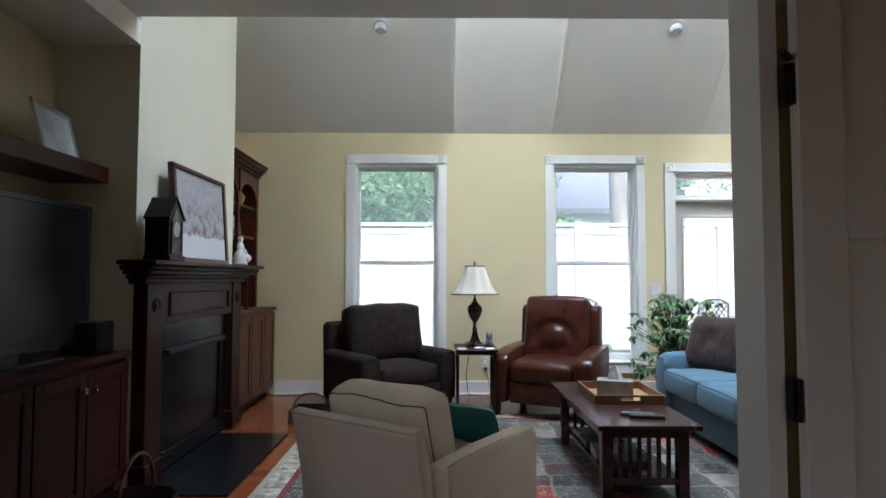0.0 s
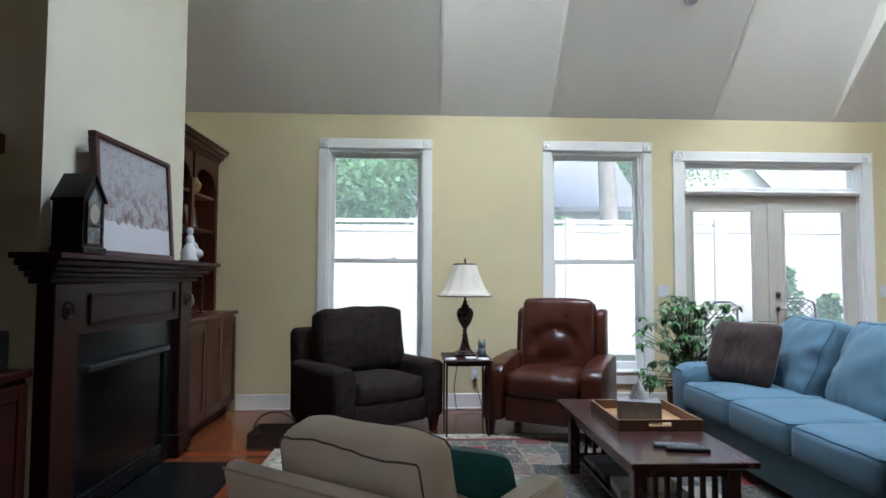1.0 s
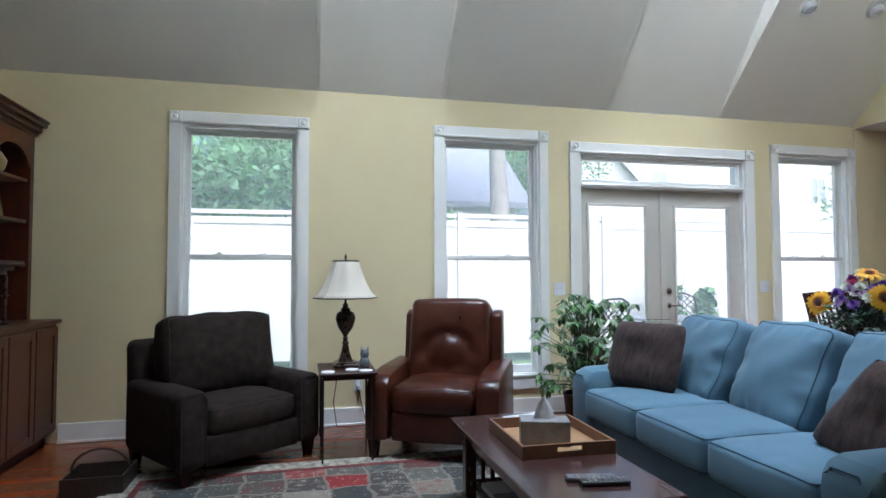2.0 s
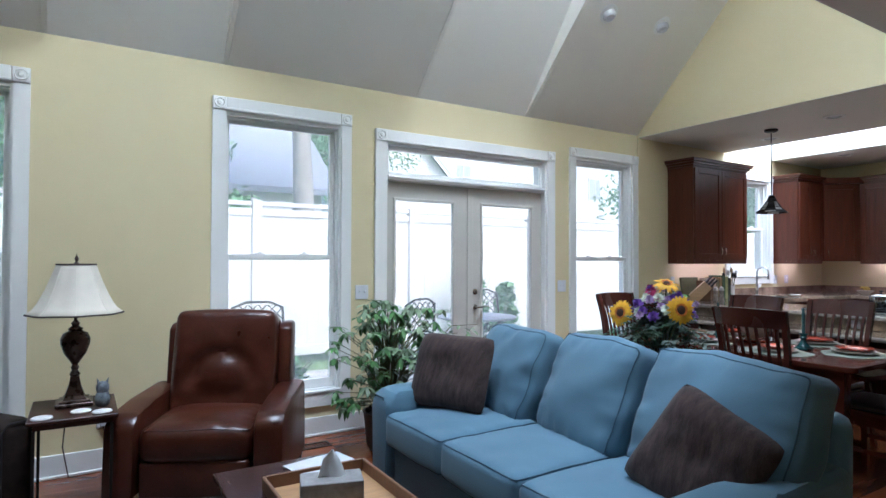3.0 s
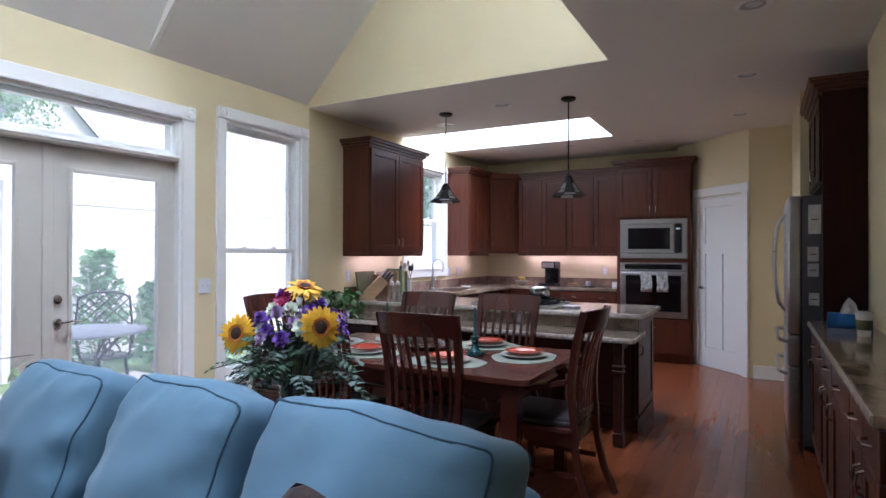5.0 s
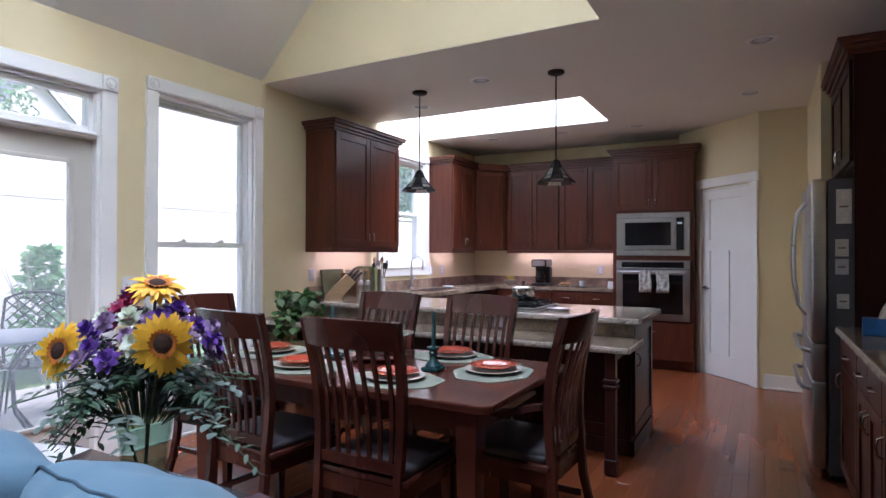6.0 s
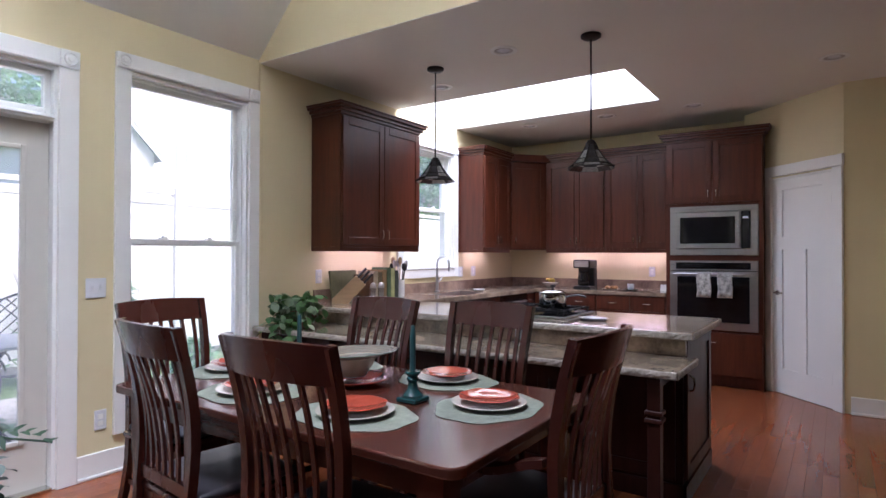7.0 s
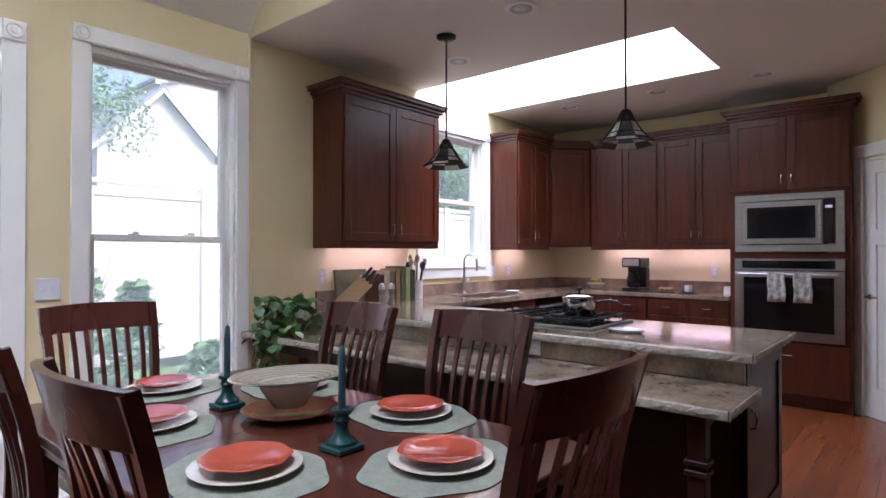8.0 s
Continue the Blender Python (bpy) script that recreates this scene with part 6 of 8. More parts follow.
def dining_chair(m, arms=False):
    c = thing("dining_chair", "dark cherry dining armchair with curved slatted back at the table end" if arms else "dark cherry dining chair with curved slatted back", "chair", m, "chairs round the dining table")
    st = bmesh.new()
    add_box(st, -0.235, 0.235, -0.23, 0.20, 0.425, 0.455, 0.012, 2)
    part("seat", st, CHAIRW, c, smooth=True)
    part("seat_pad", cushion(0.43, 0.40, 0.03, 0.008, 0.012, pose(0, -0.02, 0.4555), 6), SEATP, c, "dark smooth seat pad", True)
    part("seat_rail", boxes((-0.20, 0.20, -0.205, -0.185, 0.355, 0.425), (-0.20, 0.20, 0.175, 0.195, 0.355, 0.425), (-0.205, -0.185, -0.185, 0.175, 0.355, 0.425), (0.185, 0.205, -0.185, 0.175, 0.355, 0.425)), CHAIRW, c)
    for s in (-1, 1):
        part("front_leg", tapered_leg(s * 0.195, -0.195, 0.425, 0.022, 0.016), CHAIRW, c)
        zs = [0.0, 0.15, 0.30, 0.42] + [0.46 + 0.6 * k / 10 for k in range(11)]
        path = [(s * (0.195 + (0.025 * max(0, (z - 0.46) / 0.6))), (0.20 + 0.11 * ((0.42 - z) / 0.42) ** 2) if z < 0.45 else back_y(z), z) for z in zs]
        part("rear_leg", strip_solid(path, 0.032, 0.034), CHAIRW, c, smooth=True)
        part("side_stretcher", box(s * 0.195 - 0.009, s * 0.195 + 0.009, -0.18, 0.20, 0.19, 0.215), CHAIRW, c)
    # crest rail, hollowed towards the sitter
    bm = bmesh.new()
    n, rows = 14, []
    for i in range(n + 1):
        u = 2 * i / n - 1
        x, bow = u * 0.2365, 0.050 * (1 - u * u)
        z0, z1 = 0.952, 1.062 + 0.008 * (1 - u * u)
        rows.append([bm.verts.new((x, back_y(z) + bow + dy, z)) for z, dy in ((z0, -0.011), (z1, -0.011), (z1, 0.011), (z0, 0.011))])
    for a, b in zip(rows, rows[1:]):
        for i in range(4):
            bm.faces.new((a[i], a[(i + 1) % 4], b[(i + 1) % 4], b[i]))
    bm.faces.new(rows[0])
    bm.faces.new(rows[-1][::-1])
    bmesh.ops.recalc_face_normals(bm, faces=bm.faces[:])
    part("crest_rail", bm, CHAIRW, c, smooth=True)
    part("lower_rail", box(-0.18, 0.18, 0.182, 0.202, 0.47, 0.515), CHAIRW, c)
    for k in range(7):
        u = (k - 3) / 3.6
        zs = [0.50 + 0.462 * j / 9 for j in range(10)]
        part("slat", strip_solid([(u * (0.185 + 0.03 * (z - 0.5)), back_y(z) - 0.004 + 0.050 * (1 - u * u) * min(1, (z - 0.5) / 0.45), z) for z in zs], 0.018, 0.011), CHAIRW, c, smooth=True)
    for s in (-1, 1) if arms else ():
        rest = [(s * (0.225 + 0.035 * math.sin(math.pi * k / 10)), back_y(0.68) - 0.02 - 0.41 * k / 10, 0.675 + 0.018 * math.cos(2.4 * math.pi * k / 10) - 0.012 * k / 10) for k in range(11)]
        part("arm", strip_solid(rest, lambda t: 0.038 + 0.024 * math.sin(math.pi * min(1, t * 1.1) * 0.8), 0.024), CHAIRW, c, smooth=True)
        part("arm_post", strip_solid([(s * 0.222, -0.16 - 0.03 * math.sin(math.pi * k / 8), 0.43 + 0.235 * k / 8) for k in range(9)], 0.028, 0.03), CHAIRW, c, smooth=True)
    return c


ch = dining_chair(pose(4.995, 4.475, 0, 0, 0, 90))
for m in (pose(4.995, 5.125, 0, 0, 0, 84), pose(5.86, 4.565, 0, 0, 0, -93), pose(5.81, 5.20, 0, 0, 0, -94)):
    copy_thing(ch, m)
end_chair = dining_chair(pose(5.32, 5.80, 0, 0, 0, 1), True)
copy_thing(end_chair, pose(5.45, 4.02, 0, 0, 0, 178))


def place_setting(x, y, rz):
    z = 0.761
    mt = lathe([(0.0, 0), (0.19, 0), (0.193, 0.0015), (0.19, 0.003), (0.15, 0.0032), (0.0, 0.0028)], 84, pose(x, y, z, 0, 0, rz) @ Matrix.Diagonal((1.16, 0.93, 1, 1)), 0.032, 7)
    tagged(part("placemat", mt, MAT_G, None, "", True), "sage green woven placemat on the dining table", "placemat", "placemats")
    tagged(part("dinner_plate", lathe([(0.0, 0.003), (0.075, 0.003), (0.09, 0.006), (0.132, 0.016), (0.134, 0.018), (0.130, 0.019), (0.09, 0.010), (0.0, 0.007)], 40, pose(x, y, z + 0.0035)), PLATE_C, None, "", True), "cream dinner plate under a coral plate", "plate", "dinner plates")
    tagged(part("salad_plate", lathe([(0.0, 0.002), (0.06, 0.002), (0.075, 0.006), (0.106, 0.019), (0.109, 0.021), (0.105, 0.022), (0.075, 0.010), (0.0, 0.006)], 56, pose(x, y, z + 0.020, 0, 0, rz + 11), 0.028, 8), PLATE_R, None, "", True), "glossy coral plate with a scalloped rim", "plate", "coral plates")


for x, y, rz in ((5.10, 4.50, 90), (5.45, 4.18, 0), (5.72, 4.54, 90), (5.11, 5.06, 90), (5.35, 5.50, 0), (5.70, 5.16, 90)):
    place_setting(x, y, rz)
bowl = thing("serving_bowl", "wide striped ceramic bowl on a coral plate", "bowl", pose(5.47, 4.85, 0.761))
part("under_plate", lathe([(0.0, 0.002), (0.08, 0.002), (0.152, 0.02), (0.156, 0.024), (0.150, 0.025), (0.08, 0.008), (0.0, 0.006)], 40, None, 0.02, 10), PLATE_R, bowl, "coral scalloped plate", True)


def striped():
    m = material("striped_ceramic", (0.45, 0.42, 0.34), 0.25, vary=0.2, coat=0.3)
    N, L = m.node_tree.nodes, m.node_tree.links
    w, tc, r = N.new("ShaderNodeTexWave"), N.new("ShaderNodeTexCoord"), N.new("ShaderNodeValToRGB")
    w.wave_type, w.rings_direction = "RINGS", "Z"
    w.inputs["Scale"].default_value, w.inputs["Distortion"].default_value = 17, 2.2
    L.new(tc.outputs["Object"], w.inputs[0])
    for _ in range(3):
        r.color_ramp.elements.new(0.5)
    for e, (p, c) in zip(r.color_ramp.elements, ((0.0, (0.05, 0.10, 0.085)), (0.22, (0.30, 0.29, 0.23)), (0.5, (0.45, 0.42, 0.34)), (0.75, (0.24, 0.10, 0.06)), (1.0, (0.40, 0.36, 0.28)))):
        e.position, e.color = p, (*c, 1)
    L.new(w.outputs[0], r.inputs[0])
    L.new(r.outputs[0], N["Principled BSDF"].inputs["Base Color"])
    return m


part("body", lathe([(0.045, 0.026), (0.05, 0.028), (0.078, 0.065), (0.098, 0.100), (0.100, 0.106), (0.094, 0.104), (0.07, 0.06), (0.0, 0.034)], 48, pose(0, 0, 0, -3, 0, 0)), PLATE_C, bowl, "cream glazed outer body", True)
part("rim", lathe([(0.094, 0.1045), (0.101, 0.1065), (0.150, 0.118), (0.188, 0.128), (0.193, 0.131), (0.188, 0.134), (0.150, 0.124), (0.098, 0.111), (0.070, 0.068), (0.0, 0.042)], 56, pose(0, 0, 0, -3, 0, 0)), striped(), bowl, "wide flared rim with rust and green bands", True)
for x, y in ((5.38, 5.09), (5.355, 4.45)):
    c = thing("candlestick", "dark teal ceramic candlestick with a tall teal candle", "candlestick", pose(x, y, 0.761), "candlesticks")
    part("foot", box(-0.045, 0.045, -0.045, 0.045, 0, 0.018, 0.004), TEALC, c)
    part("stem", lathe([(0.040, 0.018), (0.040, 0.026), (0.022, 0.045), (0.016, 0.07), (0.024, 0.082), (0.018, 0.092), (0.030, 0.105), (0.030, 0.112), (0.012, 0.113)], 20), TEALC, c, smooth=True)
    part("candle", lathe([(0.0105, 0.110), (0.0100, 0.24), (0.0075, 0.275), (0.004, 0.280), (0.0, 0.281)], 14), CANDLE, c, smooth=True)
    part("wick", tube([(0, 0, 0.279), (0.001, 0, 0.289)], 0.0008, 5), BLACK, c)

# sofa table with the bouquet
stb = thing("sofa_table", "narrow dark wood table behind the sofa", "console table", pose(3.88, 4.53, 0))
part("tabletop", box(-0.17, 0.17, -0.62, 0.62, 0.655, 0.68, 0.004), WALNUT, stb)
for sx in (-1, 1):
    for sy in (-1, 1):
        part("leg", tapered_leg(sx * 0.14, sy * 0.58, 0.655, 0.022, 0.016), WALNUT, stb)
    part("apron", box(sx * 0.14 - 0.01, sx * 0.14 + 0.01, -0.55, 0.55, 0.59, 0.655), WALNUT, stb)
for i, (x, y, rz, c, h, lab) in enumerate(((3.86, 4.99, 15, (0.55, 0.54, 0.52), 0.03, "stack of pale magazines on the sofa table"), (3.88, 4.06, -8, (0.07, 0.02, 0.022), 0.035, "dark maroon album on the sofa table"), (3.95, 3.975, 20, (0.45, 0.05, 0.06), 0.012, "red and white magazine on the sofa table"))):
    mg = thing("magazine", lab, "magazine", pose(x, y, 0.681, 0, 0, rz))
    part("pages", box(-0.10, 0.10, -0.13, 0.13, 0, h), PAPER, mg)
    part("cover", box(-0.102, 0.102, -0.132, 0.132, h + 0.0002, h + 0.002), material("cover_print", c, 0.3, vary=0.4, scale=14), mg)

YEL = material("sunflower_petal", (0.84, 0.43, 0.006), 0.6, vary=0.3, scale=20)
AMBER = material("amber_floret", (0.52, 0.15, 0.005), 0.6, vary=0.4, scale=40)
SEEDS = material("sunflower_centre", (0.045, 0.018, 0.008), 0.9, vary=0.5, scale=90, bump=0.8)
PURPLE = material("purple_petal", (0.13, 0.045, 0.30), 0.6, vary=0.4, scale=20)
LILAC = material("lilac_petal", (0.30, 0.20, 0.34), 0.6, vary=0.4, scale=20)
MAGENTA = material("magenta_petal", (0.36, 0.015, 0.09), 0.6, vary=0.4, scale=20)
WHITEF = material("white_petal", (0.62, 0.66, 0.52), 0.6, vary=0.2, scale=20)
FERN = material("fern_green", (0.028, 0.070, 0.028), 0.6, vary=0.4, scale=12)
EUC = material("eucalyptus_green", (0.11, 0.15, 0.12), 0.6, vary=0.3, scale=12)
bq = thing("flower_bouquet", "bouquet of sunflowers and purple flowers in a glass vase", "flowers", pose(3.88, 4.46, 0.681) @ Matrix.Diagonal((0.97, 0.97, 1.07, 1)))
VASEG = glass_material("vase_glass", (0.75, 0.85, 0.80), 0.02)
part("vase", lathe([(0.0, 0.0), (0.06, 0.0), (0.065, 0.02), (0.055, 0.10), (0.07, 0.20), (0.066, 0.20), (0.050, 0.10), (0.058, 0.02), (0.0, 0.012)], 28), VASEG, bq, "clear glass vase", True)
rn = random.Random(9)


def facing(p, d):
    return Matrix.Translation(p) @ Vector(d).to_track_quat("Z", "Y").to_matrix().to_4x4()


def petals(m, count, l, w, lift, inner, bm, curl=0.25):
    for j in range(count):
        leaf_mesh(bm, m @ Matrix.Rotation(2 * math.pi * j / count + rn.uniform(-0.06, 0.06), 4, "Z") @ Matrix.Translation((0, inner, 0)) @ Matrix.Rotation(radians(lift + rn.uniform(-8, 8)), 4, "X"), l * rn.uniform(0.85, 1.1), w, curl)


def stem_to(p):
    return part("stem", tube([(0, 0, 0.03), (p[0] * 0.25, p[1] * 0.25, 0.2), (p[0] * 0.8, p[1] * 0.8, p[2] - 0.05), p], 0.004, 5), STEM, bq, smooth=True)


for p, d in (((-0.075, -0.18, 0.40), (-0.65, -0.75, 0.1)), ((-0.11, 0.20, 0.36), (-0.8, -0.25, 0.2)), ((0.02, -0.02, 0.52), (-0.15, -0.3, 0.9))):
    st = stem_to(p)
    m = facing(p, d)
    bm = bmesh.new()
    petals(m, 23, 0.052, 0.017, 10, 0.018, bm)
    petals(m @ Matrix.Translation((0, 0, -0.004)), 20, 0.058, 0.019, -4, 0.016, bm)
    part("petals", bm, YEL, st, smooth=True)
    bm = bmesh.new()
    petals(m @ Matrix.Translation((0, 0, 0.006)), 22, 0.014, 0.009, 26, 0.020, bm)
    part("inner_petals", bm, AMBER, st, "short amber florets round the centre", True)
    part("flower_centre", lathe([(0.0, 0.010), (0.013, 0.011), (0.022, 0.006), (0.025, -0.002), (0.0, -0.010)], 22, m), SEEDS, st, smooth=True)
for mat, name, count, size in ((PURPLE, "purple_bloom", 16, 0.032), (LILAC, "lilac_bloom", 30, 0.024), (MAGENTA, "magenta_bloom", 4, 0.044), (WHITEF, "white_bloom", 11, 0.034)):
    for k in range(count):
        a, r = rn.uniform(0, 6.28), rn.uniform(0.04, 0.21)
        z = 0.49 - r * 0.65 + rn.uniform(-0.03, 0.05)
        p = Vector((r * math.cos(a) * 0.8, r * math.sin(a), z))
        if name == "magenta_bloom":
            p = Vector((-0.06 + 0.03 * k, 0.02 + 0.025 * k, 0.44 + 0.012 * k))
        bm = bmesh.new()
        m = facing(p, (p.x * 2 - 0.1, p.y * 2 - 0.1, 0.35))
        for lv in range(3):
            petals(m @ Matrix.Translation((0, 0, 0.006 * lv)), 7, size * (1 - 0.2 * lv), size * 0.6, 20 + 22 * lv, 0.004, bm, 0.1)
        part(name, bm, mat, bq, smooth=True)
for k in range(105):
    a, r = rn.uniform(0, 6.28), rn.uniform(0.05, 0.27)
    z = 0.44 - r * 0.75 + rn.uniform(-0.07, 0.06)
    if k < 26:
        r, z = rn.uniform(0.2, 0.33), rn.uniform(0.10, 0.27)
    p0, p1 = Vector((r * 0.3 * math.cos(a), r * 0.3 * math.sin(a), 0.2)), Vector((r * 0.85 * math.cos(a), r * 1.1 * math.sin(a), z))
    bm = bmesh.new()
    add_tube(bm, [p0, (p0 + p1) / 2 + Vector((0, 0, 0.05)), p1], 0.002, 4)
    for j in range(14):
        t = 0.35 + 0.65 * j / 13
        q = p0.lerp(p1, t) + Vector((0, 0, 0.2 * t * (1 - t)))
        side = 1 if j % 2 else -1
        leaf_mesh(bm, Matrix.Translation(q) @ Matrix.Rotation(a - math.pi / 2 + side * 1.1, 4, "Z") @ Matrix.Rotation(radians(rn.uniform(-20, 20)), 4, "X"), 0.05 * (1.15 - 0.6 * t), 0.012 if k % 3 else 0.024, 0.2)
    part("fern_frond" if k % 3 else "eucalyptus_sprig", bm, FERN if k % 3 else EUC, bq, smooth=True)

# ---- kitchen ----
def base_cab(name, label, x0, x1, y0, y1, face, doors, z1=0.865, drawers=True, toe=True):
    """A base cabinet box with doors (and drawers above) on one face: 'S' (-y), 'W' (-x) or 'N' (+y)."""
    c = thing(name, label, "cabinet")
    k = 0.07
    part("body", box(x0, x1, y0, y1, 0.10, z1), CHERRY, c)
    tx = {"S": (x0, x1, y0 + k, y1), "W": (x0 + k, x1, y0, y1), "N": (x0, x1, y0, y1 - k)}[face]
    # toe recess coloured darker than the body, as shaded
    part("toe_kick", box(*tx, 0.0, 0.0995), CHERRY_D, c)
    if face == "S":
        m, u0, u1 = Matrix.Translation((0, y0, 0)), x0, x1
    elif face == "W":
        m, u0, u1 = Matrix.Translation((x0, 0, 0)) @ Matrix.Rotation(radians(-90), 4, "Z"), -y1, -y0
    else:
        m, u0, u1 = Matrix.Translation((0, y1, 0)) @ Matrix.Rotation(radians(180), 4, "Z"), -x1, -x0
    w = (u1 - u0 - 0.006) / doors
    for i in range(doors):
        a, b = u0 + 0.003 + i * w + 0.003, u0 + 0.003 + (i + 1) * w - 0.003
        zt = z1 - 0.01
        if drawers:
            d = part("drawer", place(box(a, b, -0.02, -0.001, zt - 0.15, zt, 0.003), m), CHERRY, c)
            hx, hz = (a + b) / 2, zt - 0.075
            part("handle", place(tube([(hx - 0.045, -0.02, hz), (hx - 0.036, -0.042, hz), (hx, -0.046, hz), (hx + 0.036, -0.042, hz), (hx + 0.045, -0.02, hz)], 0.0055, 8), m), NICKEL, d, "satin nickel pull", True)
            zt -= 0.156
        hx = b - 0.035 if i % 2 == 0 and doors > 1 else a + 0.035
        panel_door(c, a, b, 0.11, zt, 0, m, CHERRY, 0.06, handle="pull", hz=(hx, zt - 0.09))
    return c


def upper_cab(name, label, x0, x1, y0, y1, face, doors, z0=1.365, z1=2.43, crown=True):
    c = thing(name, label, "cabinet", group="kitchen wall cabinets")
    part("body", box(x0, x1, y0, y1, z0, z1), CHERRY, c)
    if face == "S":
        m, u0, u1 = Matrix.Translation((0, y0, 0)), x0, x1
    else:
        m, u0, u1 = Matrix.Translation((x0, 0, 0)) @ Matrix.Rotation(radians(-90), 4, "Z"), -y1, -y0
    w = (u1 - u0 - 0.02) / doors
    for i in range(doors):
        a, b = u0 + 0.01 + i * w + 0.002, u0 + 0.01 + (i + 1) * w - 0.002
        hx = b - 0.035 if i % 2 == 0 and doors > 1 else a + 0.035
        panel_door(c, a, b, z0 + 0.02, z1 - 0.015, 0, m, CHERRY, 0.062, handle="pull", hz=(hx, z0 + 0.11))
    part("light_rail", boxes((x0, x1, y0, y0 + 0.02, z0 - 0.035, z0 - 0.0005), (x0, x0 + 0.02, y0 + 0.02, y1, z0 - 0.035, z0 - 0.0005)) if face == "S" else boxes((x0, x0 + 0.02, y0, y1, z0 - 0.035, z0 - 0.0005)), CHERRY, c)
    return c


def crown_run(parent, x0, x1, y0, y1, z, faces):
    """Stepped crown on a box top; faces tells which sides project."""
    bm = bmesh.new()
    for d, a, b in ((0.012, 0.0005, 0.025), (0.032, 0.025, 0.052), (0.056, 0.052, 0.075), (0.066, 0.075, 0.09)):
        add_box(bm, x0 - d * ("W" in faces), x1 + d * ("E" in faces), y0 - d * ("S" in faces), y1 + d * ("N" in faces), z + a, z + b, 0.004)
    part("crown", bm, CHERRY, parent)


# wall cabinets
c = upper_cab("wall_cabinet", "cherry wall cabinet with two panelled doors and crown", 6.98, 8.02, 6.41, 6.739, "S", 2)
crown_run(c, 6.98, 8.02, 6.41, 6.739, 2.43, "WES")
c = upper_cab("wall_cabinet", "cherry wall cabinet beside the sink window", 9.22, 9.86, 6.41, 6.739, "S", 2)
crown_run(c, 9.22, 9.86, 6.41, 6.739, 2.43, "WS")
cc_ = thing("corner_cabinet", "diagonal cherry corner wall cabinet", "cabinet", group="kitchen wall cabinets")
part("body", extrude([(9.862, 6.41), (10.22, 6.10), (10.549, 6.10), (10.549, 6.739), (9.862, 6.739)], 1.365, 2.43, axis="z"), CHERRY, cc_)
part("crown", extrude([(9.862, 6.345), (10.20, 6.04), (10.549, 6.04), (10.549, 6.739), (9.862, 6.739)], 2.431, 2.515, axis="z"), CHERRY, cc_)
DG = Matrix.Translation((9.862, 6.41, 0)) @ Matrix.Rotation(math.atan2(-0.31, 0.358), 4, "Z")
panel_door(cc_, 0.02, 0.455, 1.385, 2.415, 0, DG, CHERRY, 0.062, handle="pull", hz=(0.06, 1.475))
for a, b in ((5.365, 6.098), (4.625, 5.363)):
    c = upper_cab("wall_cabinet", "cherry wall cabinet with paired panelled doors", 10.22, 10.549, a, b, "W", 2)
    crown_run(c, 10.22, 10.549, a, b, 2.43, "W")

# under-cabinet lights
PINK = glow("under_cabinet_light", (1.0, 0.72, 0.80), 5.8)
for x0, x1, y0, y1 in ((7.1, 7.9, 6.60, 6.64), (9.3, 9.8, 6.60, 6.64), (10.42, 10.46, 5.42, 6.05), (10.42, 10.46, 4.70, 5.30)):
    u = thing("under_cabinet_lamp", "slim warm light under a wall cabinet", "lamp", group="under-cabinet lamps")
    part("housing", box(x0 - 0.01, x1 + 0.01, y0 - 0.01, y1 + 0.01, 1.350, 1.3645), WHITE, u)
    part("diffuser", box(x0, x1, y0, y1, 1.345, 1.3498), PINK, u)

# base cabinets
for a, b, d in ((7.64, 8.25, 1), (8.255, 9.10, 2), (9.75, 9.93, 1)):
    base_cab("base_cabinet", "cherry base cabinet under the sink counter", a, b, 6.14, 6.739, "S", d, drawers=(d == 1))
dw = thing("dishwasher", "dark built-in dishwasher with a steel handle", "dishwasher")
part("body", box(9.105, 9.745, 6.15, 6.739, 0.10, 0.865), BLACK, dw)
part("door", box(9.11, 9.74, 6.125, 6.149, 0.11, 0.86, 0.004), BLACKGLASS, dw)
part("handle", tube([(9.18, 6.125, 0.78), (9.19, 6.09, 0.78), (9.66, 6.09, 0.78), (9.67, 6.125, 0.78)], 0.011, 8), STEEL, dw, smooth=True)
for a, b in ((4.63, 5.37), (5.375, 6.12)):
    base_cab("base_cabinet", "cherry base cabinet with drawer and doors", 9.95, 10.549, a, b, "W", 2)
part("filler", box(9.931, 10.549, 6.14, 6.739, 0.0, 0.865), CHERRY_D, thing("blind_cabinet", "plain dark corner cabinet under the granite counter", "cabinet"))

ct1 = thing("countertop", "polished tan granite countertop along two walls with sink", "countertop")
part("slab", boxes((7.625, 8.33, 6.09, 6.738, 0.868, 0.908), (8.33, 9.03, 6.09, 6.20, 0.868, 0.908), (8.33, 9.03, 6.60, 6.738, 0.868, 0.908), (9.03, 10.548, 6.09, 6.738, 0.868, 0.908)), GRANITE, ct1)
part("slab", box(9.92, 10.548, 4.625, 6.089, 0.868, 0.908, 0.004), GRANITE, ct1)
part("backsplash", boxes((7.0, 10.53, 6.715, 6.739, 0.9085, 1.01), (10.525, 10.549, 4.63, 6.714, 0.9085, 1.01)), SPLASH, ct1, "darker granite backsplash strip")
bm = boxes((8.33, 8.34, 6.20, 6.60, 0.72, 0.90), (9.02, 9.03, 6.20, 6.60, 0.72, 0.90), (8.34, 9.02, 6.20, 6.21, 0.72, 0.90), (8.34, 9.02, 6.59, 6.60, 0.72, 0.90), (8.34, 9.02, 6.21, 6.59, 0.715, 0.725))
part("sink_basin", bm, STEEL, ct1, "brushed steel sink basin")
